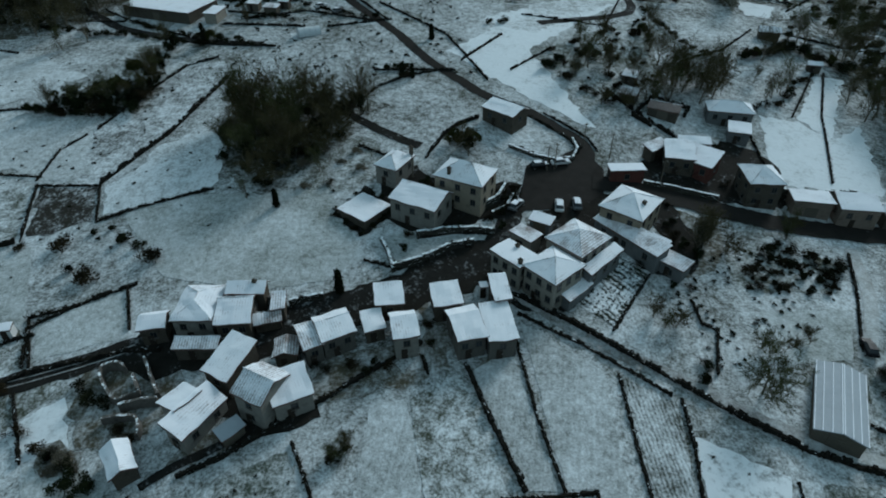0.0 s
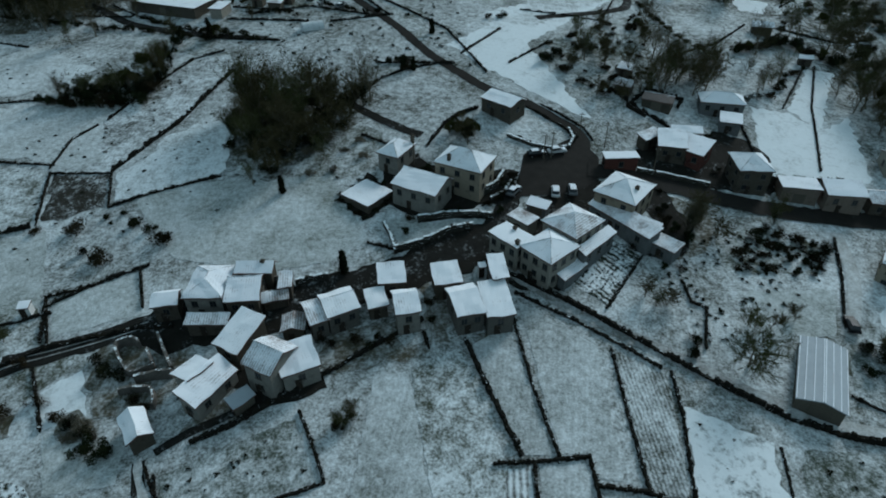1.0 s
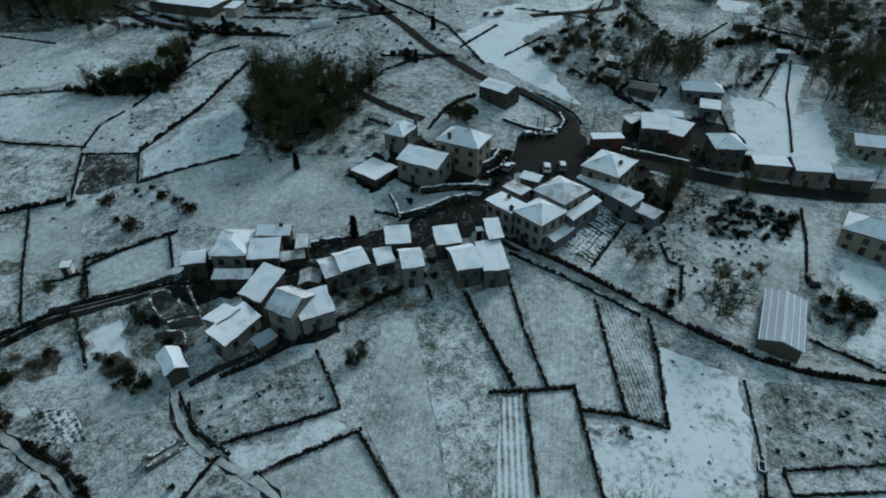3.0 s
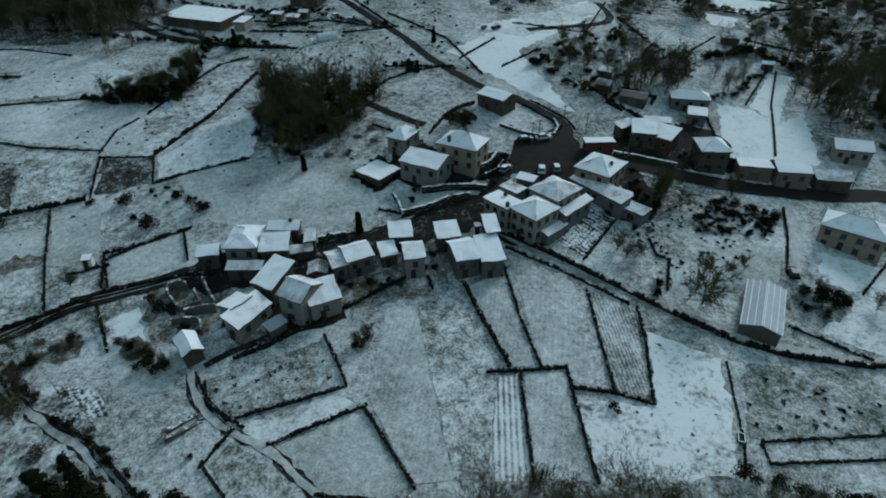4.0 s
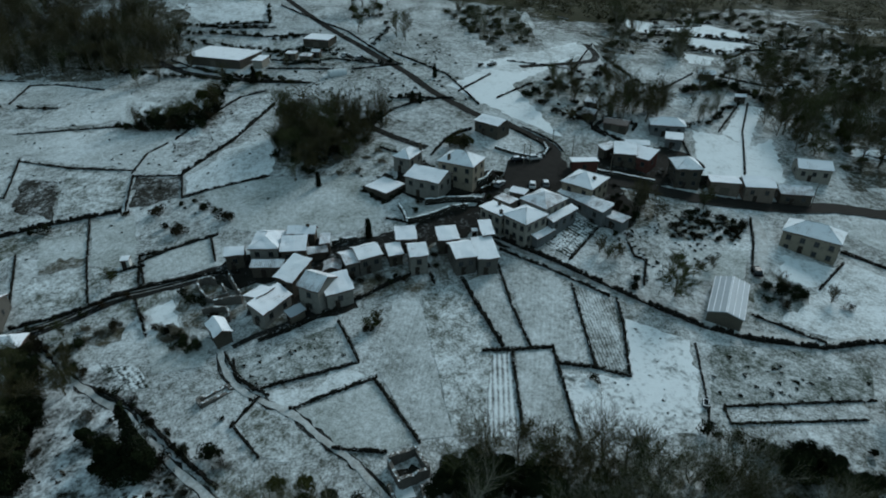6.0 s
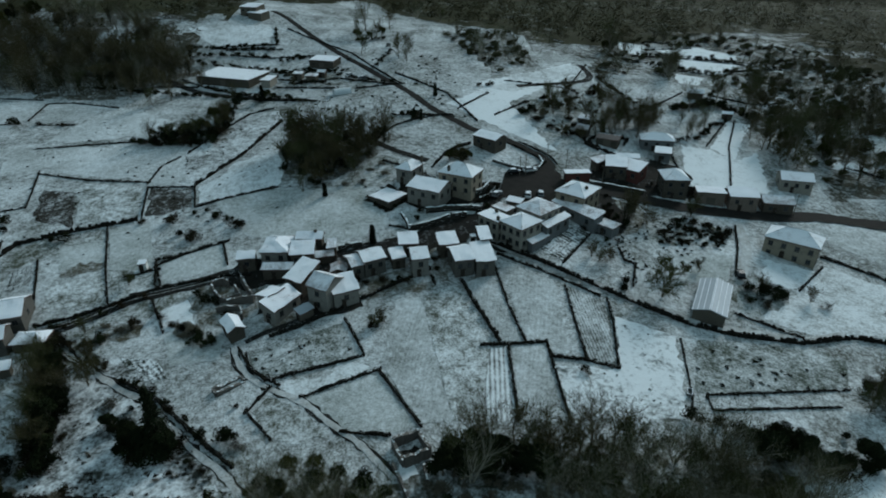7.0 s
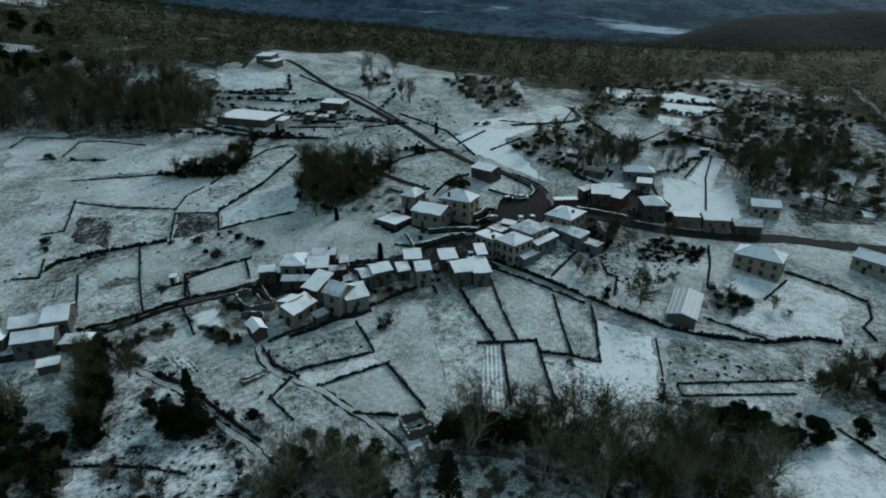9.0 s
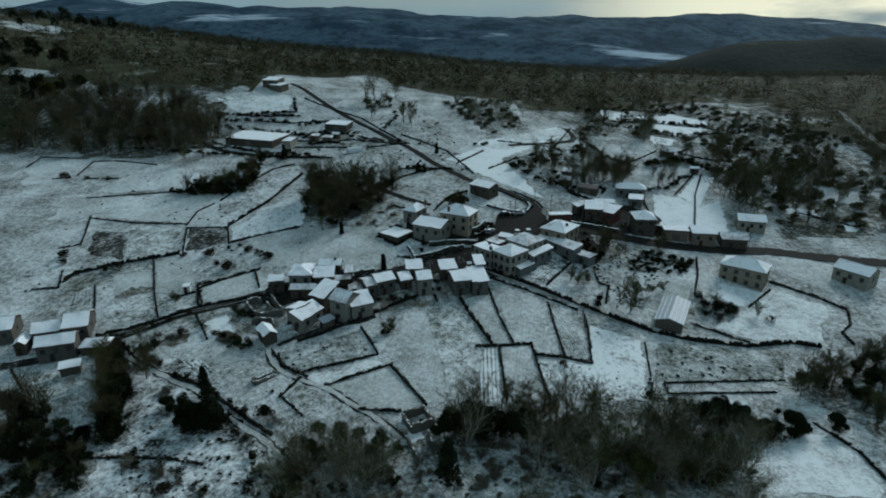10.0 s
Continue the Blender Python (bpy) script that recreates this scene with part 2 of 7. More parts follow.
def plain(name, dark, light, rough=0.7, metal=0.0, grain=4.0):
    k = Nodes(name, rough, metal)
    return k.done(k.blend(k.noise(grain, 4), dark, light), k.noise(grain * 3, 3), 0.01, 0.4)


METALROOF = plain("frosted_sheet_metal", (0.33, 0.36, 0.39), (0.46, 0.49, 0.52), 0.55, 0.1, 0.8)
TIMBER = plain("grey_timber", (0.08, 0.07, 0.055), (0.17, 0.15, 0.12), 0.85)
DOORWOOD = plain("dark_door_wood", (0.026, 0.021, 0.017), (0.055, 0.044, 0.035), 0.6)
DULLPAINT = plain("dull_window_paint", (0.06, 0.057, 0.05), (0.12, 0.113, 0.10), 0.6)
WHITEPAINT = plain("white_paint", (0.60, 0.60, 0.58), (0.72, 0.72, 0.70), 0.5)
BARK = plain("grey_bark", (0.08, 0.071, 0.055), (0.24, 0.215, 0.17), 0.95, 0, 2.0)
TWIG = None
IVY = plain("ivy_leaves", (0.006, 0.009, 0.004), (0.021, 0.028, 0.011), 0.8, 0, 0.5)
NEEDLE = plain("dark_needles", (0.008, 0.011, 0.006), (0.020, 0.026, 0.012), 0.85, 0, 0.6)
SHRUBLEAF = plain("shrub_leaves", (0.007, 0.009, 0.005), (0.024, 0.027, 0.013), 0.85, 0, 0.5)
BROOM = plain("brown_bramble", (0.012, 0.010, 0.006), (0.038, 0.032, 0.018), 0.9, 0, 0.5)
PALEBROOM = plain("dead_bracken", (0.066, 0.059, 0.042), (0.18, 0.16, 0.12), 0.95, 0, 0.5)
OLIVE = plain("olive_ivy_leaves", (0.018, 0.021, 0.005), (0.066, 0.070, 0.022), 0.85, 0, 0.4)
SLOPELEAF = plain("dull_gorse", (0.024, 0.026, 0.012), (0.090, 0.088, 0.045), 0.9, 0, 0.4)
PALEBARK = plain("pale_chestnut_bark", (0.20, 0.185, 0.145), (0.42, 0.395, 0.325), 0.95, 0, 2.0)


def far_wood_material():
    k = Nodes("bare_winter_wood", 1.0)
    tone = k.blend(k.noise(0.014, 4), (0.038, 0.036, 0.017), (0.080, 0.072, 0.038))
    crown = k.steps(k.noise(0.16, 2, 0.5), 0.36, 0.64)
    return k.done(k.blend(crown, (0.030, 0.031, 0.015), k.blend(k.steps(k.noise(0.09, 2), 0.5, 0.62), tone, (0.105, 0.096, 0.060))))


FARWOOD = far_wood_material()
POLYTHENE = plain("milky_polythene", (0.50, 0.54, 0.55), (0.70, 0.73, 0.74), 0.4, 0, 1.0)
RUBBER = plain("black_rubber", (0.015, 0.015, 0.015), (0.03, 0.03, 0.03), 0.8)
CHROME = plain("zinc_metal", (0.35, 0.36, 0.37), (0.5, 0.5, 0.5), 0.4, 0.8)


def glass():
    k = Nodes("dark_window_glass", 0.08)
    k.bsdf.inputs["Specular IOR Level"].default_value = 0.5
    return k.done(k.blend(k.noise(0.8, 2), (0.010, 0.012, 0.014), (0.03, 0.035, 0.04)))


GLASS = glass()
PALESTONE = stone("snow_topped_stone", (0.028, 0.027, 0.022), (0.085, 0.08, 0.068), 0.66)
RUINSTONE = stone("ruin_stone", (0.085, 0.076, 0.067), (0.22, 0.20, 0.18), 0.30)
DARKPAINT = plain("black_car_paint", (0.010, 0.010, 0.012), (0.02, 0.02, 0.022), 0.25)
LIGHTPAINT = plain("white_car_paint", (0.55, 0.55, 0.55), (0.62, 0.62, 0.62), 0.3)
GREYPAINT = plain("grey_car_paint", (0.12, 0.125, 0.13), (0.17, 0.175, 0.18), 0.3)


def twigs():
    k = Nodes("bare_twigs", 0.95)
    brown = k.blend(k.noise(0.5, 3), (0.034, 0.030, 0.014), (0.100, 0.087, 0.044))
    olive = k.blend(k.noise(0.5, 3), (0.030, 0.034, 0.013), (0.094, 0.100, 0.042))
    return k.done(k.blend(k.steps(k.piece_random(), 0.45, 0.75), brown, olive))


TWIG = twigs()


def pale_twigs():
    k = Nodes("pale_bare_twigs", 0.95)
    return k.done(k.blend(k.piece_random(), k.blend(k.noise(0.5, 3), (0.036, 0.033, 0.017), (0.110, 0.100, 0.060)), k.blend(k.noise(0.5, 3), (0.020, 0.028, 0.007), (0.066, 0.084, 0.025))))


PALETWIG = pale_twigs()

# ---- the lie of the land ----
LAND = (8.352, -0.623, 14.845, -8.945, -1.727, 2.232, -3.325, 0.939, -2.914, -0.332, 1.033, 2.752)


def smooth(a, b, v):
    t = min(1.0, max(0.0, (v - a) / (b - a)))
    return t * t * (3 - 2 * t)


def height(x, y):
    """The ground's height: a village spur that climbs to a wooded plateau, a valley behind it and far hills."""
    u, v = 1.25 * math.tanh(x / 125), (min(max(y, -30), 240) - 90) / 100
    terms = (1, u, v, u * u, u * v, v * v, u * u * v, u * v * v, v ** 3, u ** 3, u * u * v * v, u ** 4)
    z = sum(c * b for c, b in zip(LAND, terms))
    z += smooth(190, 300, y) * (31 - 15 * math.tanh(x / 180) + 0.008 * (min(y, 900) - 300) - z)
    z += 40 * math.exp(-((x + 430) / 170) ** 2 - ((y - 430) / 190) ** 2)
    if y > 300:
        z += smooth(300, 500, y) * 5 * noise.noise((x / 140, y / 140, 0.5))
        z -= 170 * smooth(560 - 60 * math.tanh(x / 250), 1500, y)
        z += (180 + 26 * noise.noise((x / 210, y / 260, 7.0))) * math.exp(-((x - 980) / 560) ** 2 - ((y - 1550) / 330) ** 2)
        ridge = noise.fractal((x / 1500, y / 1500, 3.1), 1.0, 2.0, 5)
        z += smooth(1900, 3600, y) * (208 + 130 * ridge - 62 * math.tanh(x / 1300))
    return z


def part(name, bm, material, parent, label=""):
    me = bpy.data.meshes.new(name)
    bm.to_mesh(me)
    bm.free()
    me.materials.append(material)
    ob = new(name, me)
    ob.parent = parent
    return tagged(ob, label)


def share(name, me, parent, m, label=""):
    ob = new(name, me)
    ob.parent, ob.matrix_basis = parent, m
    return tagged(ob, label)


def finish(name, bm, *materials):
    me = bpy.data.meshes.new(name)
    bm.to_mesh(me)
    bm.free()
    for m in materials:
        me.materials.append(m)
    return me


def inside(x, y, poly):
    hit, j = False, len(poly) - 1
    for i in range(len(poly)):
        (xi, yi), (xj, yj) = poly[i], poly[j]
        if (yi > y) != (yj > y) and x < (xj - xi) * (y - yi) / (yj - yi) + xi:
            hit = not hit
        j = i
    return hit


def axis(low, high, step, far_low, far_high, growth):
    values, s, v = list(np.arange(low, high + 0.01, step)), step, high
    while v < far_high:
        s *= growth
        v += s
        values.append(v)
    s, v = step, low
    while v > far_low:
        s *= growth
        v -= s
        values.insert(0, v)
    return [float(q) for q in values]


# areas in plan
COPSE = [(-49.3, 117.2), (-37, 106), (-25.3, 118.3), (-16.9, 134.9), (-35.4, 140.7), (-49.7, 136.2)]
COPSE_HEDGE = [(-103.9, 143.3), (-74.8, 137.6), (-77, 151.2), (-92.4, 154.9)]
LEFT_WOOD = [(-205.4, 190.4), (-127.7, 192.4), (-105.2, 204.4), (-124.6, 252.8), (-144.9, 262.2), (-139.3, 348.7), (-209.9, 397.7), (-300.2, 346)]
FRONT_THICK = [(-32.6, 7.4), (-9.6, 6.4), (0.9, 12.7), (23.2, 16.1), (45.6, 16.2), (56.6, 8.6), (53.9, -2.7), (-30.2, -1.5)]
FRONT_LEFT = [(-98.4, 29.5), (-88.3, 25.4), (-75.5, 18), (-63.3, 0.1), (-78.6, 0.7)]
RIGHT_SCRUB = [(63, 210.8), (104.5, 214.5), (124.1, 183.8), (130, 146.9), (145.7, 130.9), (212.3, 236.2), (169.9, 307.9), (81, 281.3)]
RIGHT_WOOD2 = [(113.3, 159.4), (116.4, 128.4), (135.7, 115.1), (154.2, 144.4), (139.8, 173.8)]
MID_SHRUB = [(53.6, 80.2), (70.8, 79.4), (75.7, 87.8), (63.8, 93.4)]
SCRUB_ROAD = [(25.8, 162.5), (39.4, 132.4), (56, 139.5), (64.9, 196.8), (38.2, 176.3)]
SCRUB_TOP = [(-1.3, 264.3), (20.1, 199.5), (40.8, 212), (34.8, 278.2)]

OPEN_BRUSH = [(-5, 9.6), (6, 10.4), (14.5, 9.2), (15, 0.5), (13, -7), (0, -8), (-6, 1.5)]
FRONT_TALL = [(1, 14), (8, 18), (23, 18.5), (30, 16), (20, 12), (4, 11)]
GLADE = [(-165.6, 243.6), (-165.5, 259.9), (-154.6, 262.6), (-149.1, 241.3), (-157.3, 230.6)]
RIGHT_SLOPE = [(118, 112), (215, 120), (240, 240), (150, 245), (120, 160)]
FRONT_DARK = [(-2, 10), (8, 14), (22, 14), (44, 14), (50, 8), (20, 7), (0, 6)]
LOW_LEFT = [(-68.5, 11.5), (-62, 0), (-28.3, -1.6), (-28, 5), (-39.4, 16), (-62, 29.4), (-65.8, 24.2)]
SCRUB_ROAD_TREES = [(46, 143), (60, 141), (64, 158), (52, 160)]


def wooded(x, y):
    ragged = 22 * noise.noise((x / 34, y / 34, 9.0)) + 8 * noise.noise((x / 9, y / 9, 2.0))
    if x < -110:
        edge = 262
    else:
        edge = 345 - 0.5 * max(0, -60 - x) - 63 * smooth(-60, 10, x) - 14 * smooth(20, 60, x) + 60 * smooth(80, 180, x)
    if inside(x + ragged * 0.3, y, GLADE) or ((x + 318) / 24) ** 2 + ((y - 398) / 19) ** 2 < 1 or ((x + 243 + 0.3 * ragged) / 17) ** 2 + ((y - 274) / 6) ** 2 < 1:
        return False
    return y > edge + ragged or inside(x + ragged * 0.5, y + ragged * 0.6, LEFT_WOOD) or (x < -150 and y > 195) or (x > 205 + 2 * ragged and y > 175 + ragged) or (x < -210 and y > 150)


def grove(x, y):
    """The thin lower end of the wood, where snow lies between the trees."""
    return y < 268 + 10 * noise.noise((x / 20, y / 20, 1.0)) and -215 < x < -100


def scrubby(x, y):
    ragged = 14 * noise.noise((x / 25, y / 25, 5.0))
    return inside(x + ragged, y + ragged, RIGHT_SCRUB) or (x > 118 + ragged and y > 112 + ragged) or (x > 40 and y > 235 + ragged) or inside(x, y, SCRUB_TOP)


def build_ground():
    xs, ys = axis(-170, 170, 2.5, -3600, 3600, 1.07), axis(-30, 300, 2.5, -1500, 4700, 1.045)
    verts = [(x, y, height(x, y)) for y in ys for x in xs]
    n = len(xs)
    faces = [(j * n + i, j * n + i + 1, (j + 1) * n + i + 1, (j + 1) * n + i) for j in range(len(ys) - 1) for i in range(n - 1)]
    me = bpy.data.meshes.new("ground")
    me.from_pydata(verts, [], faces)
    for m in (MEADOW, WOODFLOOR, HAZYHILLS, SCRUBGROUND, DARKHILL, GROVEFLOOR):
        me.materials.append(m)
    slots = []
    for f in faces:
        x, y = verts[f[0]][0], verts[f[0]][1]
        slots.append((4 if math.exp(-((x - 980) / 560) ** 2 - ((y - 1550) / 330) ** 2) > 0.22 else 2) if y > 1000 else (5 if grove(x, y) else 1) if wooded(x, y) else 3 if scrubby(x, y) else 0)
    me.polygons.foreach_set("material_index", slots)
    me.polygons.foreach_set("use_smooth", [True] * len(faces))
    return tagged(new("ground", me), "open hillside of winter grass under thin patchy snow", "ground", kind="structure")


build_ground()


def drape(name, poly, material, lift, cell=3.0, jitter=0.25, wander=0.0):
    """A patch that follows the ground, with a slightly ragged outline."""
    rng = random.Random(name)
    outline = []
    for (x0, y0), (x1, y1) in zip(poly, poly[1:] + poly[:1]):
        n = max(1, int(math.hypot(x1 - x0, y1 - y0) / 1.5))
        for i in range(n):
            s = i / n
            outline.append((x0 + (x1 - x0) * s + rng.uniform(-jitter, jitter), y0 + (y1 - y0) * s + rng.uniform(-jitter, jitter)))
    outline = [(x + wander * noise.noise((x / 7, y / 7, 1.0)), y + wander * noise.noise((x / 7, y / 7, 5.0))) for x, y in outline]
    bm = bmesh.new()
    bm.faces.new([bm.verts.new((x, y, 0)) for x, y in outline])
    bm.normal_update()
    for a in (0, 1):
        low, high = min(p[a] for p in outline), max(p[a] for p in outline)
        for k in range(1, int((high - low) / cell) + 1):
            co = [0, 0, 0]
            no = [0, 0, 0]
            co[a], no[a] = low + k * cell, 1
            bmesh.ops.bisect_plane(bm, geom=bm.verts[:] + bm.edges[:] + bm.faces[:], dist=0.0001, plane_co=co, plane_no=no)
    bmesh.ops.triangulate(bm, faces=bm.faces[:])
    for v in bm.verts:
        v.co.z = height(v.co.x, v.co.y) + lift
    bmesh.ops.recalc_face_normals(bm, faces=bm.faces[:])
    if sum(f.normal.z for f in bm.faces) < 0:
        bmesh.ops.reverse_faces(bm, faces=bm.faces[:])
    me = finish(name, bm, material)
    return new(name, me)


def field(name, kind, label, poly, lift=None):
    tagged(drape(name, poly, FIELD[kind], lift or 0.05 + 0.004 * (len(label) % 5), 3.0, 0.7 if kind in ("bright", "white", "yard", "floor", "brown", "rock", "dark", "scrub", "smooth", "speckled") else 0.25, {"smooth": 4.0, "white": 2.0, "rock": 2.5, "floor": 3.0, "scrub": 1.0, "brown": 1.0}.get(kind, 0.0)), label, "field", kind="structure")


def plaza(name, poly):
    tagged(drape(name, poly, ASPHALT, 0.12, 2.0, 0.1), "wet asphalt village square cleared of snow", "square", kind="structure")


def glide(points, step=1.2):
    """A smooth line through the points."""
    out, n = [], len(points)
    for i in range(n - 1):
        p = [Vector(points[min(max(k, 0), n - 1)]) for k in (i - 1, i, i + 1, i + 2)]
        m = max(2, int((p[2] - p[1]).length / step))
        for j in range(m):
            t = j / m
            out.append(0.5 * (2 * p[1] + (p[2] - p[0]) * t + (2 * p[0] - 5 * p[1] + 4 * p[2] - p[3]) * t * t + (3 * p[1] - p[0] - 3 * p[2] + p[3]) * t ** 3))
    return out + [Vector(points[-1])]


def ribbon(name, material, width, label, points, extra=0.0, rough=0.06):
    rng = random.Random(name)
    line = glide(points)
    bm = bmesh.new()
    last = None
    for i, p in enumerate(line):
        way = (line[min(i + 1, len(line) - 1)] - line[max(i - 1, 0)]).normalized()
        side = Vector((-way.y, way.x))
        row = []
        for s in (-0.5, -0.17, 0.17, 0.5):
            q = p + side * (s * width + (rng.uniform(-rough, rough) * width if abs(s) > 0.4 else 0))
            row.append(bm.verts.new((q.x, q.y, height(q.x, q.y) + (0.09 if abs(s) > 0.4 else 0.11) + extra)))
        if last:
            for a in range(3):
                bm.faces.new((last[a], row[a], row[a + 1], last[a + 1]))
        last = row
    bmesh.ops.recalc_face_normals(bm, faces=bm.faces[:])
    if sum(f.normal.z for f in bm.faces) < 0:
        bmesh.ops.reverse_faces(bm, faces=bm.faces[:])
    tagged(new(name, finish(name, bm, material)), label, "road", kind="structure")

# fields, lying on the ground between their walls
field("field_1", "dark", "bare brown earth with traces of snow", [(-87, 109.7), (-73.9, 109), (-70.4, 98.5), (-82.1, 93.9)])
field("field_2", "pale", "frosted grey-green pasture under thin snow", [(-69.6, 73.2), (-56.2, 79.1), (-52.2, 69.1), (-66.2, 64.9)])
field("field_3", "pale", "frosted grey-green pasture under thin snow", [(-89.6, 88.8), (-79.8, 91.8), (-71.4, 72.4), (-73.1, 69.9), (-81.3, 70.9)])
field("field_4", "plain", "raked garden plot dusted with snow", [(-10.6, 55.4), (-5.4, 56.2), (1, 22.5), (-4.8, 21.8), (-12.3, 36.9)])
field("field_5", "coarse", "lumpy plot speckled with snow and dead grass", [(-5.1, 56.2), (2.5, 60.9), (7.1, 50.1), (8.6, 40.3), (5.8, 22.9), (1.3, 22.5)])
field("field_6", "plain", "raked garden plot dusted with snow", [(4.3, 61.1), (10.9, 65.8), (15.1, 42.8), (11.2, 42.8)])
field("field_7", "plain", "raked garden plot dusted with snow", [(12.8, 70.9), (25.1, 61.5), (24.2, 39), (20.7, 39.8), (20.2, 42.9), (16.2, 42.8)])
field("field_8", "plough", "ploughed plot with snow in the furrows", [(27.4, 60.6), (35, 56.2), (32.5, 36.9), (27.6, 37.7)])
field("field_9", "speckled", "meadow of bright snow pierced by grass tufts", [(36, 51), (47.3, 45), (42, 23), (21.8, 22.6), (21.2, 36.3), (33, 35.1)])
field("field_10", "beds", "vegetable plot with rows of snow-covered beds", [(7.4, 40.6), (12, 41), (12.1, 22.2), (6.3, 22.2)])
field("field_11", "plain", "raked garden plot dusted with snow", [(13, 41), (19.6, 41.4), (20.7, 22.3), (12.7, 22.2)])
field("field_12", "weedy", "weedy green plot sprinkled with snow", [(-39, 40.3), (-21.7, 48.5), (-16.5, 39.1), (-33.9, 33.6), (-37.6, 36.7)])
field("field_13", "white", "meadow under patchy snow", [(-31.2, 31.8), (-15.4, 37.2), (-13.2, 35.4), (-26.6, 29.1)])
field("field_14", "pale", "frosted grey-green pasture under thin snow", [(-25.2, 28.2), (-12.9, 33.9), (-5, 21.4), (-9.5, 19.9), (-18.2, 20.9)])
field("field_15", "scrub", "rough grass with brambles and little snow", [(-34.9, 25.3), (-32.1, 29.7), (-19.2, 20), (-29, 18.6)])
field("field_16", "weedy", "weedy grey-green meadow sprinkled with snow", [(51, 44.3), (72.5, 43.5), (79.4, 39.5), (74.9, 31.9), (47.2, 29.4), (45.5, 30.4)])
field("field_81", "bright", "smooth field under unbroken snow", [(74, 111.6), (97, 110.2), (104, 132), (96, 131), (90.5, 139), (82, 140.5), (76, 124)])
field("field_17", "bright", "smooth field under unbroken snow", [(81.1, 141.2), (91.8, 128.4), (85.7, 112.5), (73.1, 112.5)])
field("field_18", "bright", "smooth field under unbroken snow", [(93.8, 129.5), (106.1, 138.7), (97.3, 110.6), (87, 112.7)])
field("field_19", "bright", "smooth field under unbroken snow", [(90.3, 140.6), (106.8, 165.1), (114.1, 163.7), (95.4, 131.7)])
field("field_20", "bright", "smooth field under unbroken snow", [(79.6, 75.8), (91.1, 71), (81.8, 63.4), (75.1, 66.1)])
field("field_21", "white", "meadow under patchy snow", [(92.7, 73.4), (104.1, 66.1), (91.5, 46.5), (75.5, 46.4), (68.1, 52.9), (81.6, 61.4)])
field("field_22", "bed_dark", "kitchen garden with dark cabbages in snow", [(33.1, 87.2), (37.1, 82.4), (28.4, 70.2), (23, 75.3)])
field("field_23", "pale", "frosted grey-green pasture under thin snow", [(54.5, 74.9), (72.2, 76.6), (66.5, 65.4), (59.4, 64.4), (50.3, 64.1)])
field("field_24", "dark", "bare brown earth with traces of snow", [(-120.1, 111.6), (-110, 109.4), (-102.2, 93), (-112.6, 93.6)])
field("field_25", "coarse", "lumpy plot speckled with snow and dead grass", [(-109.4, 114.9), (-88.6, 110.8), (-84.3, 93.6), (-101.2, 92.9)])
field("field_26", "white", "meadow under patchy snow", [(-69.7, 99.6), (-72.4, 108.2), (-66.8, 117.5), (-57.5, 134), (-51, 122), (-48, 111), (-48.8, 107)])
field("field_27", "bright", "smooth field under unbroken snow", [(1.3, 164.4), (26.5, 192.2), (57.4, 223.9), (59.8, 209.8), (24.1, 166.6), (36, 128.7), (27.6, 134.8), (12.6, 149.9)])
field("field_28", "coarse", "lumpy plot speckled with snow and dead grass", [(-80.7, 70), (-70.2, 70.1), (-66.4, 63.5), (-74.9, 57.7)])
field("field_29", "pale", "frosted grey-green pasture under thin snow", [(-99.1, 81), (-88.5, 84.1), (-83.2, 72.9), (-93.8, 71.3)])
field("field_30", "coarse", "lumpy plot speckled with snow and dead grass", [(-89.8, 55.7), (-93.7, 64.8), (-81.8, 69.4), (-75.9, 57.7)])
field("field_31", "smooth", "smooth pasture under an even veil of snow", [(-151.7, 141.4), (-121.8, 139.7), (-104.8, 140.8), (-86.3, 137.8), (-77.7, 113.7), (-88.3, 112.1), (-128.1, 125.1), (-139.8, 122)])
field("field_32", "white", "meadow under patchy snow", [(54.1, 10.1), (73.9, 14.6), (75.1, -0.9), (74, -2.5), (52, -2.7)])
field("field_33", "bright", "smooth field under unbroken snow", [(113.4, 250.9), (130.9, 256.6), (143.7, 242.4), (131.8, 227.6), (118.5, 222.9), (111.5, 236.1)])
field("field_86", "bright", "terraced strip under unbroken snow", [(107, 265.4), (134.7, 275.7), (150.5, 260.4), (146.3, 251.5), (114.5, 256.3)])
field("field_87", "smooth", "narrow terrace dusted with snow", [(146.7, 245.8), (163.8, 237.2), (159.7, 231.8), (144.5, 237.2)])
field("field_88", "smooth", "narrow terrace dusted with snow", [(126.8, 222.3), (135.4, 225.9), (121.5, 208.5), (114.2, 207.3)])
field("field_89", "smooth", "sloping plot dusted with snow", [(156, 158.6), (168.9, 153.7), (160, 140), (147.4, 144.1)])
field("field_34", "bright", "smooth field under unbroken snow", [(93, 279.9), (107.4, 272.5), (99.4, 250.2), (89.5, 253.6)])
field("field_35", "bright", "smooth field under unbroken snow", [(104.8, 222.1), (116.8, 218), (111.3, 206.6), (102.6, 208.9)])
field("field_36", "bright", "smooth field under unbroken snow", [(131.7, 135.3), (141.4, 133.8), (136.1, 126.5), (126.9, 130.2)])
field("field_37", "bright", "smooth field under unbroken snow", [(143.5, 124.1), (150.4, 123.3), (144.8, 114.7), (141.6, 116.5)])
field("field_38", "scrub", "rough grass with brambles and little snow", [(-113.2, 83.6), (-89.6, 86.4), (-85.6, 77.6), (-101.8, 76), (-108.2, 71.2)])
field("field_39", "brown", "brown earth bank with dead grass", [(-95.4, 72.5), (-84.7, 76.2), (-82.9, 71.6), (-90.9, 68.2)])
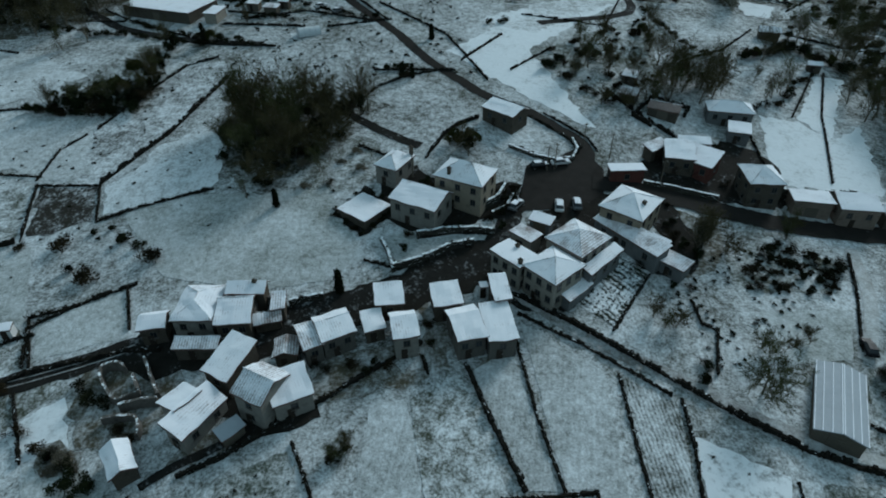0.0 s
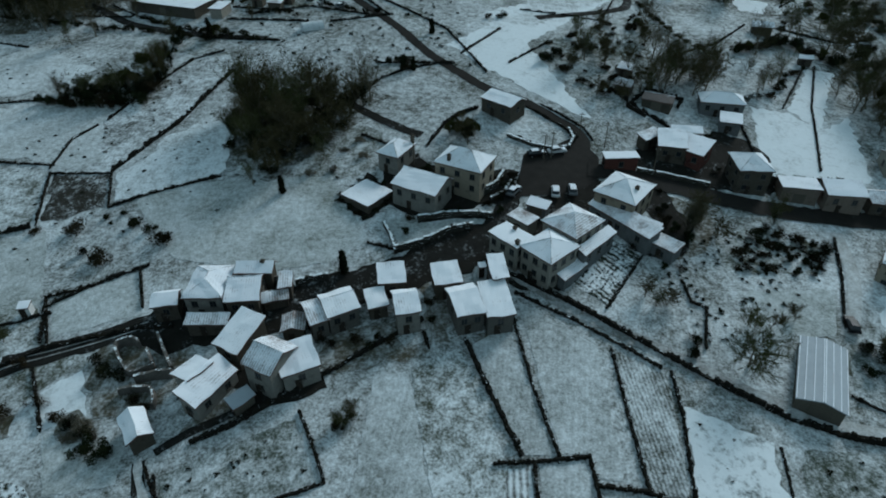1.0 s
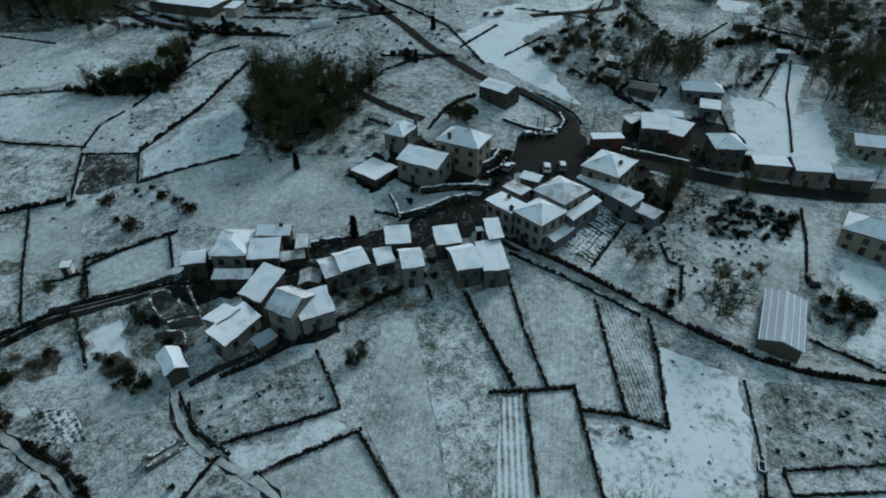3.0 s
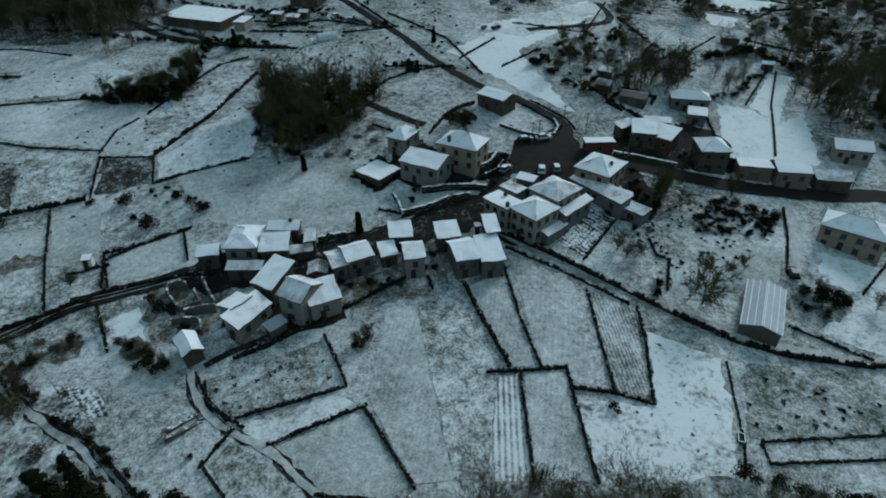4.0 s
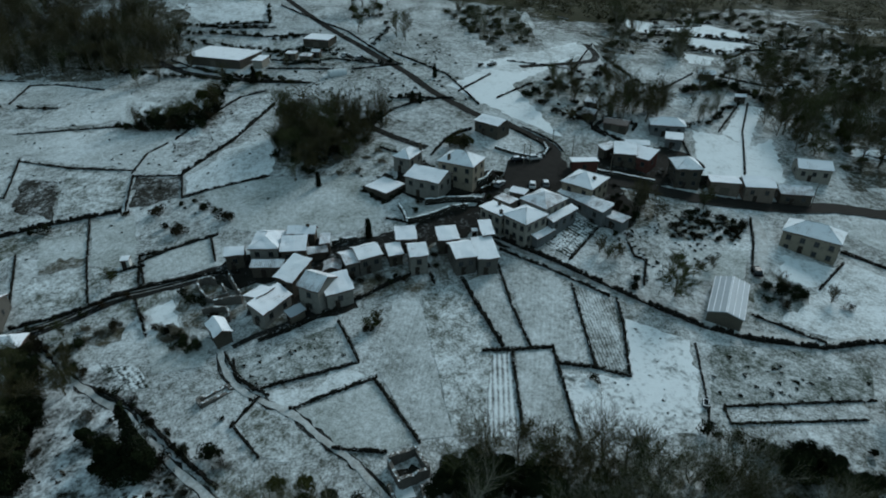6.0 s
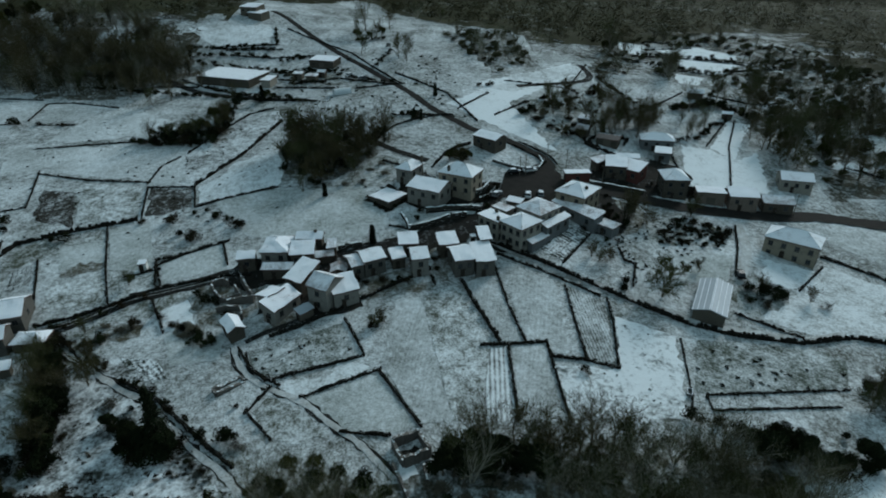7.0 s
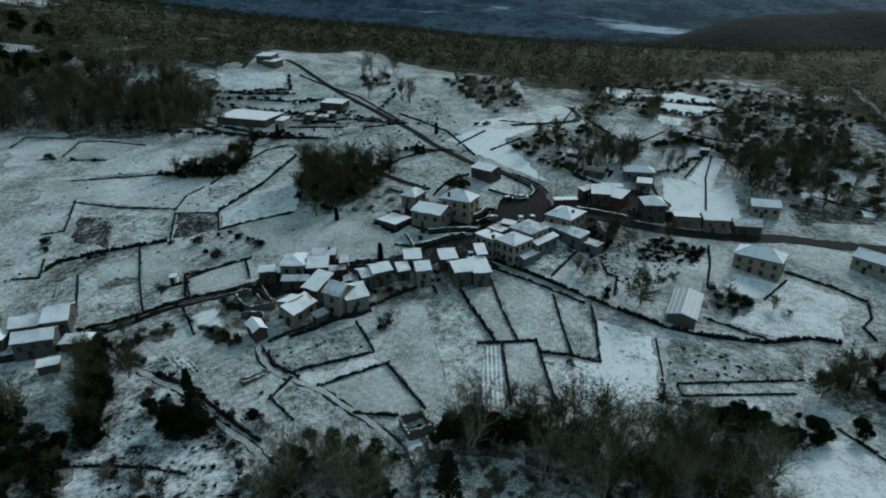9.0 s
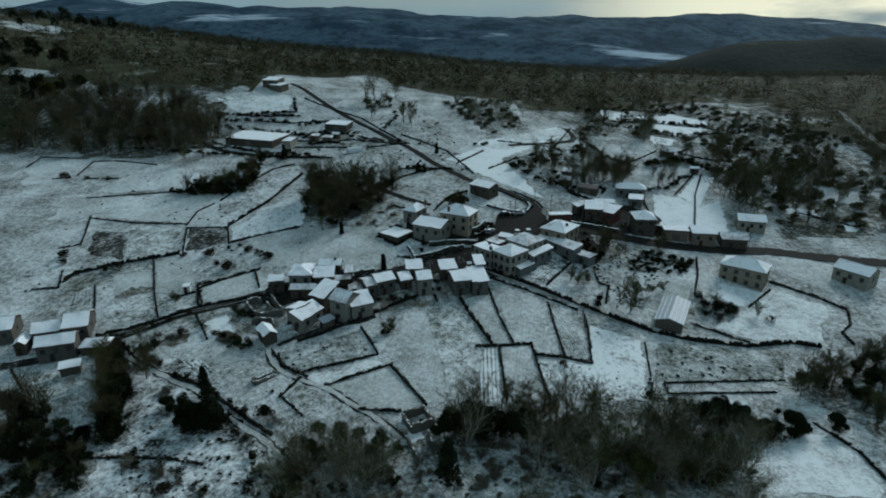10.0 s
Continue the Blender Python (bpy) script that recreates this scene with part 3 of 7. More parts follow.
field("field_40", "scrub", "rough grass with brambles and little snow", [(-81.5, 72.5), (-70.7, 71.1), (-65.7, 61), (-75.2, 58.4)])
field("field_41", "plough", "ploughed plot with snow in the furrows", [(-105.9, 71.1), (-101.9, 75.5), (-97.3, 65.6), (-102.9, 63.6)])
field("field_42", "dark", "bare brown earth with traces of snow", [(-120.3, 109.9), (-109, 109.1), (-100.5, 90.2), (-115.3, 97.5)])
field("field_43", "scrub", "rough grass with brambles and little snow", [(-72.6, 219.4), (-49.8, 220), (-40.7, 192), (-67.1, 199.7)])
field("field_44", "scrub", "rough grass with brambles and little snow", [(-94, 188.1), (-65.4, 170.8), (-68.2, 163.3), (-93.1, 170.8)])
field("field_45", "scrub", "rough grass with brambles and little snow", [(-21.1, 192.8), (-6.3, 188), (-3.6, 161.2), (-15.2, 174)])
field("field_46", "white", "meadow under patchy snow", [(10.6, 185.1), (58.1, 221.4), (62, 213.5), (26.5, 176.8)])
field("field_47", "white", "meadow under patchy snow", [(-126.7, 258), (-86.9, 265.9), (-81.6, 241.7), (-109.2, 238.5)])
field("field_48", "pale", "frosted grey-green pasture under thin snow", [(-67.9, 104.6), (-49.9, 104.8), (-23.8, 105), (-14.3, 86), (-21, 79.9), (-32.2, 78.2), (-50.3, 82.1), (-59.2, 92)])
field("field_50", "brown", "brown earth bank with dead grass", [(-19.3, 64), (-14, 64.5), (-9, 63), (-6.2, 61.6), (-3, 62), (-2.5, 70), (2.0, 69.5), (1.2, 61.5), (-6, 58.5), (-18.4, 56)])
field("field_51", "rock", "stony scrub with patchy snow and brambles", [(-68.5, 11.5), (-62, 0), (-28.3, -1.6), (-28, 5), (-39.4, 16), (-46, 20), (-62, 29.4), (-65.8, 24.2)])
field("field_52", "coarse", "lumpy plot speckled with snow and dead grass", [(-95.7, 37.2), (-83.5, 36.6), (-69.4, 13), (-87.1, 23.6)])
field("field_53", "bright", "smooth field under unbroken snow", [(-64.2, 53.2), (-57.6, 57.5), (-52.1, 48.9), (-58.8, 47.6)])
field("field_54", "pale", "frosted grey-green pasture under thin snow", [(-58.4, 47.2), (-45.3, 46), (-44.6, 39.2), (-53.8, 37.8)])
field("field_55", "floor", "dark leaf litter under bare trees", [(-33, 6), (-29, 11), (-18, 12), (-9, 9), (1, 14), (12, 18), (24, 19), (45, 18.5), (57, 13), (60, 8), (52, -6), (-31, -8), (-33, -2)])
field("field_56", "floor", "dark leaf litter under bare trees", [(-98, 30), (-88, 26), (-75.5, 19), (-66, 12), (-62, -1), (-80, -4), (-110, 10)])
field("field_57", "floor", "dark leaf litter under bare trees", [(-52, 115), (-37, 103), (-24, 117), (-14, 136), (-35, 144), (-52, 138)])
field("field_58", "floor", "dark leaf litter under bare trees", [(-104, 144), (-74, 137), (-75, 151), (-92, 156)])
field("field_59", "floor", "dark leaf litter under bare trees", [(76, 30), (92, 40), (110, 44), (125, 30), (105, 8), (84, 10)])
field("field_60", "scrub", "rough grass with brambles and little snow", [(26, 162), (39, 133), (56, 140), (65, 197), (38, 177)])
field("field_61", "scrub", "rough grass with brambles and little snow", [(52, 80), (71, 79.4), (76, 88), (64, 94), (54, 91)])
field("field_63", "yard", "wet dark yard trodden free of snow", [(-52, 64), (-46, 60.5), (-36, 63.5), (-28, 64), (-22, 67), (-10, 71.5), (0, 75), (9, 80), (14, 90), (12, 96), (8, 91), (0, 88), (-8, 81), (-18, 77.5), (-26, 75), (-30, 73), (-50, 72)])
field("field_64", "yard", "wet dark yard trodden free of snow", [(-13, 106), (-6, 112), (-2, 108), (8, 108.5), (15, 105), (14, 97), (6, 94.5), (-2, 91.5), (-6, 92), (-12, 96)])
field("field_65", "yard", "wet dark yard trodden free of snow", [(38, 104), (47, 103), (50, 92), (47, 84), (41, 82), (36, 84), (43, 92), (40, 100)])
field("field_66", "yard", "wet dark yard trodden free of snow", [(42, 113), (48, 123), (60, 120), (66, 127), (74, 125), (76, 118), (72, 104), (58, 104), (44, 108)])
field("field_67", "yard", "wet dark yard trodden free of snow", [(-40, 52), (-30, 54), (-30, 49), (-22, 51), (-17, 54), (-19, 57), (-29, 62), (-40, 58)])
field("field_68", "yard", "wet dark yard trodden free of snow", [(10, 76), (17, 71.5), (22, 73.5), (30, 84), (32, 88), (30, 90), (26, 95), (18, 96), (12, 92), (9, 82)])
field("field_69", "scrub", "rough grass with brambles and little snow", [(72, 66), (80, 62), (84, 57), (74, 50), (66, 52), (64, 60)])

field("field_70", "tilled", "stubble field with snow between its rows", [(-89, 114), (-75, 112), (-69, 118.5), (-63.5, 128.5), (-59.5, 142), (-57, 154), (-61, 163), (-70, 160), (-79.5, 143.5), (-86, 130)])
field("field_71", "brown", "brown earth bank with dead grass", [(-57, 64), (-48, 66), (-43, 64.5), (-40, 59), (-42, 52), (-46, 48), (-52, 50), (-56, 57)])
field("field_72", "scrub", "rough grass with brambles and little snow", [(-66, 60.5), (-60, 62.5), (-52, 65), (-54, 61), (-62, 55), (-70, 49), (-76, 48), (-72, 55)])
field("field_73", "bed_dark", "kitchen garden with dark cabbages in snow", [(-65, 41), (-57, 39.4), (-53.2, 34.5), (-60, 33.4)])
field("field_74", "brown", "brown earth bank with dead grass", [(-38.8, 45.4), (-31, 48.5), (-24.1, 53.4), (-17.3, 57.7), (-9.3, 63.3), (-4.5, 66.5), (-8, 66), (-18, 63), (-21, 57), (-30, 52), (-37, 51)])
field("field_75", "rock", "stony scrub with patchy snow and brambles", [(-75.0, 45.2), (-61.0, 38.4), (-51.3, 28.9), (-54.3, 21.9), (-66.1, 18.8), (-73.1, 30.2)])
field("field_76", "yard", "wet dark yard trodden free of snow", [(-22.5, 97.5), (-15.5, 90.6), (-8.6, 98.5), (-15.7, 105.4)])
field("field_77", "brown", "brown earth passage between the old houses", [(-4.2, 62.2), (0.8, 61.4), (0.6, 70), (-1.5, 77), (-5.0, 77), (-3.4, 70)])
field("field_78", "yard", "wet dark yard trodden free of snow", [(20, 99.2), (28, 100.8), (33.5, 105.4), (36, 103), (33, 96), (27, 92), (20, 95)])
field("field_79", "brown", "brown earth bank with dead grass", [(42, 82), (50, 84), (55, 92), (54, 99), (46, 101), (44, 92)])
field("field_80", "yard", "wet dark yard trodden free of snow", [(7, 95), (14, 98), (16.5, 106), (12, 108), (9, 104), (10, 100)])
# dark patch that covers the floor inside the roofless hut's walls
field("field_82", "yard", "wet dark yard trodden free of snow", [(-8.2, 16.0), (-4.8, 17.8), (-3.0, 15.6), (-6.4, 13.8)])
field("field_93", "bright", "small pen floor under smooth snow", [(-7.9, 13.2), (-5.2, 14.4), (-4.4, 11.6), (-6.8, 10.4)])
field("field_83", "scrub", "rough grass with brambles and little snow", [(-84, 46), (-77, 49), (-70, 47), (-66, 40), (-70, 35), (-76, 40)])

field("field_84", "smooth", "smooth grey pasture thinly covered with snow", [(-181.6, 171.6), (-181.8, 183.2), (-160.5, 182.7), (-155.2, 164.9), (-158.6, 156.3), (-170.2, 154)])
field("field_85", "smooth", "smooth grey pasture thinly covered with snow", [(-158.6, 182.6), (-138.8, 179), (-128.6, 174.9), (-133.6, 163.6), (-150.4, 160.3)])
field("field_90", "smooth", "smooth grey pasture thinly covered with snow", [(-138, 142.6), (-127.4, 174.8), (-113, 170.4), (-99, 158), (-104, 149.8), (-121.9, 143.9)])
field("field_91", "bright", "round hummock under smooth snow", [(-51, 15.3), (-47.2, 17.6), (-42.5, 15.5), (-43, 12.8), (-46.6, 12.2), (-50, 12.6)])
field("field_92", "weedy", "rough pale bank with snow between dead stems", [(-4.3, 6.1), (5.6, 9.2), (13.9, 8), (14, 0), (12, -7), (1, -8), (-5, 2.4)])

field("field_94", "scrub", "brown scrubby slope below the copse", [(-31, 116), (-22, 124), (-14.5, 121), (-12.5, 114.5), (-19, 104.5), (-27, 101.5), (-34, 103.5)])

field("field_95", "brown", "brown overgrown garden with dead stalks", [(-74.4, 50), (-70.9, 52.4), (-64.4, 50.8), (-62.9, 46.4), (-69.4, 45.5)])
field("field_96", "brown", "brown overgrown garden with dead stalks", [(-57.5, 47.9), (-56.6, 50.5), (-50.3, 48.8), (-49.4, 45.1), (-54.2, 44.7)])
field("field_97", "weedy", "dark weedy corner behind the farm shed", [(68.8, 65.5), (74.5, 67.7), (77.8, 62.9), (74.8, 55.3), (67.9, 52.1), (63.8, 54.7)])

field("field_98", "brown", "trampled brown earth before the stone house", [(5.9, 64.2), (9.3, 64.2), (8.6, 60.8), (5.7, 61.2)])

field("field_99", "pale", "terraced garden of frosted grass above the lane", [(-8.0, 83.6), (-3.6, 86.2), (0.9, 89.2), (7.6, 90.0), (8.4, 91.4), (2.9, 91.4), (-2.4, 89.8), (-5.2, 92.4), (-12.4, 90.2), (-10.2, 86.4)], 0.09)
field("field_100", "smooth", "smooth snowy meadow beside the road", [(109.6, 100.1), (121.3, 88.6), (111.8, 73.9), (100.3, 83.7)])

# roads, lanes and cart tracks
ribbon("road_14", LANE, 3.2, "dark muddy lane between the wood and the farmyard", [(-163.4, 211.8), (-144.5, 210.6), (-131.6, 207.9), (-120.1, 205.0), (-108.0, 196.0), (-100.0, 189.5), (-83.3, 180.9), (-66.4, 174.9), (-52.0, 171.8)])
ribbon("road_13", LANE, 1.4, "dark trodden path in front of the old houses", [(-40.6, 43.6), (-37.4, 46.2), (-31.4, 49.4), (-24.6, 54.2), (-20, 57.4)])
ribbon("road_11", TRACK, 3.6, "snowy cart track with worn ruts", [(257, 308), (243, 279), (231, 245), (222, 215), (216, 190)])
ribbon("road_1", ASPHALT, 5.0, "narrow wet asphalt road cleared of snow", [(31.7, 108.6), (45.9, 105.1), (57.2, 101.5), (72.9, 97.9), (92, 96.6), (104, 97.6), (121.5, 94.7), (150, 92), (185, 96)], 0.15)
ribbon("road_2", LANE, 4.2, "dark muddy village lane between stone walls", [(14.1, 99), (10.6, 89.6), (7, 84.8), (0.6, 81.1), (-6.6, 78.6), (-13.6, 76.3), (-22.3, 73.2), (-27.6, 69.5), (-34.3, 68.9), (-43.3, 69.3), (-50.3, 66.9), (-57, 64.2), (-64.4, 61.7), (-71.6, 59.3)])
ribbon("road_3", MUDTRACK, 3.0, "dark muddy village lane between stone walls", [(9.9, 79.8), (16.6, 74), (21.9, 69.5), (27.9, 65.4), (33.6, 61.9), (39.8, 58), (46.3, 53.6), (52, 50.4)])
ribbon("road_12", TRACK, 2.0, "snowy cart track with worn ruts", [(51.5, 50.7), (57.9, 48.5), (64.3, 47.2), (74, 45.6), (84, 47.6)])
ribbon("road_16", LANE, 1.6, "dark muddy verge of the cart track", [(-42.4, 42.4), (-40.7, 38.4), (-37.4, 34.5), (-32.2, 30.7), (-25.2, 27), (-19.3, 21.8), (-14, 17.5), (-8, 10.9)], -0.03, 0.26)
ribbon("road_17", LANE, 1.9, "dark muddy verge of the footpath", [(-80.2, 44.7), (-70.7, 38.5), (-66.1, 35.5), (-60.2, 31.8), (-53.9, 28.1), (-45.4, 20.6), (-41, 16.9), (-35.4, 12.6), (-31.3, 8.5), (-28.2, 4.3), (-26, 0)], -0.03, 0.26)
ribbon("road_4", TRACK, 1.15, "snowy cart track with worn ruts", [(-42.4, 42.4), (-40.7, 38.4), (-37.4, 34.5), (-32.2, 30.7), (-25.2, 27), (-19.3, 21.8), (-14, 17.5), (-8, 10.9)], 0.0, 0.2)
ribbon("road_6", TRACK, 2.5, "snowy cart track with worn ruts", [(79.9, 92.4), (76.9, 80), (71.8, 69.9), (68.4, 65.2)])
ribbon("road_7", LANE, 2.5, "dark muddy village lane between stone walls", [(-26.1, 135.7), (-14, 125.2), (-5.1, 119.4)])
ribbon("road_8", TRACK, 1.2, "snowy footpath winding down past the tall conifer", [(-80.2, 44.7), (-70.7, 38.5), (-66.1, 35.5), (-60.2, 31.8), (-53.9, 28.1), (-45.4, 20.6), (-41, 16.9), (-35.4, 12.6), (-31.3, 8.5), (-28.2, 4.3), (-26, 0)], 0.0, 0.2)
ribbon("road_9", LANE, 3, "dark muddy village lane between stone walls", [(-105.3, 39.7), (-98.4, 41.6), (-87.1, 45.8), (-82, 49.6)])
ribbon("road_10", LANE, 3.0, "dark muddy village lane between stone walls", [(61.7, 222.2), (60.4, 200.8), (29.1, 185.2)])
ribbon("road_0", ASPHALT, 2.9, "narrow wet asphalt road climbing through the village", [(31.6, 113.2), (32.5, 119.2), (31, 123.6), (27.4, 127.5), (21.2, 134.2), (11.2, 140.5), (4.6, 147.7), (-3.8, 158.4), (-14.3, 176.7), (-25.0, 192.9), (-34.4, 207.9), (-48.1, 227.2), (-61.4, 246.7), (-74.2, 265.8), (-83.3, 279.1), (-92.3, 289.8)])
ribbon("road_15", LANE, 3.6, "dark sunken lane leading to the lower hamlet", [(-92, 46.4), (-84, 49.6), (-76.4, 54.6), (-70, 59.2), (-62, 62.6), (-54, 65.2), (-46, 67.4)], -0.03)
ribbon("road_90", MUDTRACK, 0.22, "pale wheel rut of the muddy lane", [(-88, 48.1), (-80, 51.7), (-71.8, 58.4), (-64.6, 61.0), (-57.2, 63.5), (-50.5, 66.2)], 0.03)
ribbon("road_91", MUDTRACK, 0.22, "pale wheel rut of the muddy lane", [(-88.4, 49.3), (-80.4, 52.9), (-71.4, 59.7), (-64.2, 62.2), (-56.8, 64.7), (-50.1, 67.4)], 0.03)
plaza("pavement", [(16.5, 106), (18, 113), (26, 117), (31, 121), (35, 113), (33.5, 105), (28, 100.5), (21, 99), (14, 98)])

# ---- buildings ----
def box(bm, x0, x1, y0, y1, z0, z1):
    v = [bm.verts.new((x, y, z)) for z in (z0, z1) for x, y in ((x0, y0), (x1, y0), (x1, y1), (x0, y1))]
    for f in ((3, 2, 1, 0), (4, 5, 6, 7), (0, 1, 5, 4), (1, 2, 6, 5), (2, 3, 7, 6), (3, 0, 4, 7)):
        bm.faces.new([v[i] for i in f])
    return v


def boxed(x0, x1, y0, y1, z0, z1, bevel=0.0):
    bm = bmesh.new()
    box(bm, x0, x1, y0, y1, z0, z1)
    if bevel:
        bmesh.ops.bevel(bm, geom=bm.edges[:], offset=bevel, segments=2, affect="EDGES")
    return bm


def thick(top, faces, t):
    """A closed sheet below the given top surface, t metres thick upright."""
    bm = bmesh.new()
    a = [bm.verts.new(p) for p in top]
    b = [bm.verts.new((p[0], p[1], p[2] - t)) for p in top]
    count = {}
    for f in faces:
        bm.faces.new([a[i] for i in f])
        bm.faces.new([b[i] for i in reversed(f)])
        for i, j in zip(f, f[1:] + f[:1]):
            count[(i, j)] = 1
    for i, j in count:
        if (j, i) not in count:
            bm.faces.new((a[j], a[i], b[i], b[j]))
    bmesh.ops.recalc_face_normals(bm, faces=bm.faces[:])
    return bm


def roof_top(form, w, d, over, rise, z, inset=0.0, shift=0.0):
    """Corners and faces of a roof's upper side. gable: ridge along x; gable_y: along y; shed falls to -y; hip; flat."""
    x, y = w / 2 + over - inset, d / 2 + over - inset
    if form == "gable":
        m = shift * d / 2
        e, g = z - rise / (d / 2 + m) * (over - inset), z - rise / (d / 2 - m) * (over - inset)
        top = [(-x, -y, e), (x, -y, e), (x, m, z + rise), (-x, m, z + rise), (x, y, g), (-x, y, g)]
        return top, [(0, 1, 2, 3), (3, 2, 4, 5)]
    if form == "gable_y":
        k = 2 * rise / w
        e = z - k * (over - inset)
        top = [(-x, -y, e), (0, -y, z + rise), (0, y, z + rise), (-x, y, e), (x, -y, e), (x, y, e)]
        return top, [(0, 1, 2, 3), (1, 4, 5, 2)]
    if form == "shed":
        k = rise / d
        top = [(-x, -y, z - k * (over - inset)), (x, -y, z - k * (over - inset)), (x, y, z + rise + k * (over - inset)), (-x, y, z + rise + k * (over - inset))]
        return top, [(0, 1, 2, 3)]
    if form == "shed_x":
        k = rise / w
        top = [(-x, -y, z + rise + k * (over - inset)), (x, -y, z - k * (over - inset)), (x, y, z - k * (over - inset)), (-x, y, z + rise + k * (over - inset))]
        return top, [(0, 1, 2, 3)]
    if form == "hip":
        k = 2 * rise / min(w, d)
        e = z - k * (over - inset)
        if abs(w - d) < 1.2:
            top = [(-x, -y, e), (x, -y, e), (x, y, e), (-x, y, e), (0, 0, z + rise)]
            return top, [(0, 1, 4), (1, 2, 4), (2, 3, 4), (3, 0, 4)]
        if w > d:
            r = (w - d) / 2
            top = [(-x, -y, e), (x, -y, e), (x, y, e), (-x, y, e), (-r, 0, z + rise), (r, 0, z + rise)]
            return top, [(0, 1, 5, 4), (1, 2, 5), (2, 3, 4, 5), (3, 0, 4)]
        r = (d - w) / 2
        top = [(-x, -y, e), (x, -y, e), (x, y, e), (-x, y, e), (0, -r, z + rise), (0, r, z + rise)]
        return top, [(0, 1, 4), (1, 2, 5, 4), (2, 3, 5), (3, 0, 4, 5)]
    top = [(-x, -y, z), (x, -y, z), (x, y, z), (-x, y, z)]
    return top, [(0, 1, 2, 3)]


def rumple(bm, seed, amount):
    """Gives a flat roof sheet the sags, waves and uneven eaves of an old one."""
    bmesh.ops.subdivide_edges(bm, edges=bm.edges[:], cuts=5, use_grid_fill=True)
    for v in bm.verts:
        p = (v.co.x * 0.45 + seed, v.co.y * 0.45 - seed, 0.0)
        q = (v.co.x * 1.1 - seed, v.co.y * 1.1 + seed, 3.0)
        v.co.z += amount * (0.8 * noise.noise(p) + 0.25 * noise.noise(q))
        v.co.x += amount * 1.1 * noise.noise((p[0], p[1], 7.0))
        v.co.y += amount * 1.1 * noise.noise((p[0], p[1], 11.0))
    return bm


def wall_block(form, w, d, z, rise, low=-0.6, shift=0.0):
    bm = bmesh.new()
    x, y = w / 2, d / 2
    if form == "gable":
        section = [(-y, low), (y, low), (y, z), (shift * y, z + rise), (-y, z)]
        ends = [[bm.verts.new((s, p, q)) for p, q in section] for s in (-x, x)]
    elif form == "gable_y":
        section = [(-x, low), (x, low), (x, z), (0, z + rise), (-x, z)]
        ends = [[bm.verts.new((p, s, q)) for p, q in section] for s in (-y, y)]
    elif form == "shed":
        section = [(-y, low), (y, low), (y, z + rise), (-y, z)]
        ends = [[bm.verts.new((s, p, q)) for p, q in section] for s in (-x, x)]
    elif form == "shed_x":
        section = [(-x, low), (x, low), (x, z), (-x, z + rise)]
        ends = [[bm.verts.new((p, s, q)) for p, q in section] for s in (-y, y)]
    else:
        section = [(-x, -y), (x, -y), (x, y), (-x, y)]
        ends = [[bm.verts.new((p, q, s)) for p, q in section] for s in (low, z)]
    n = len(section)
    bm.faces.new(ends[0][::-1])
    bm.faces.new(ends[1])
    for i in range(n):
        j = (i + 1) % n
        bm.faces.new((ends[0][i], ends[0][j], ends[1][j], ends[1][i]))
    bmesh.ops.recalc_face_normals(bm, faces=bm.faces[:])
    return bm


def window_meshes():
    bm = bmesh.new()
    for a in ((-0.55, 0.55, -0.05, 0.06, 0.0, 0.09), (-0.55, 0.55, -0.05, 0.06, 1.21, 1.30), (-0.55, -0.46, -0.05, 0.06, 0.09, 1.21), (0.46, 0.55, -0.05, 0.06, 0.09, 1.21), (-0.03, 0.03, -0.04, 0.05, 0.09, 1.21)):
        box(bm, *a)
    frame_mesh = finish("window_frame", bm, DULLPAINT)
    pane_mesh = finish("pane", boxed(-0.46, 0.46, -0.012, 0.03, 0.09, 1.21), GLASS)
    sill_mesh = finish("sill", boxed(-0.65, 0.65, -0.14, 0.04, -0.09, -0.002), GRANITE)
    door_mesh = finish("door", boxed(-0.5, 0.5, -0.06, 0.05, 0.0, 2.05, 0.02), DOORWOOD)
    knob_mesh = finish("handle", boxed(0.34, 0.44, -0.12, -0.05, 1.0, 1.05), CHROME)
    gate_mesh = finish("barn_door", boxed(-1.25, 1.25, -0.05, 0.05, 0.0, 2.3), TIMBER)
    plank_mesh = finish("plank", boxed(-0.18, 0.18, -0.09, -0.052, 0.05, 2.25), TIMBER)
    return frame_mesh, pane_mesh, sill_mesh, door_mesh, knob_mesh, gate_mesh, plank_mesh


WIN_FRAME, WIN_PANE, WIN_SILL, DOOR_MESH, KNOB_MESH, GATE_MESH, PLANK_MESH = window_meshes()


def put_window(parent, x, y, z, turn):
    ob = share("window", WIN_FRAME, parent, pose(x, y, z, 0, 0, turn))
    share("pane", WIN_PANE, ob, Matrix())
    share("sill", WIN_SILL, ob, Matrix())


def put_door(parent, x, y, z, turn, gate=False):
    ob = share("door", GATE_MESH if gate else DOOR_MESH, parent, pose(x, y, z, 0, 0, turn))
    for i in range(6 if gate else 0):
        share("plank", PLANK_MESH, ob, pose(-1.0 + 0.4 * i, 0, 0))
    if not gate:
        share("handle", KNOB_MESH, ob, Matrix())


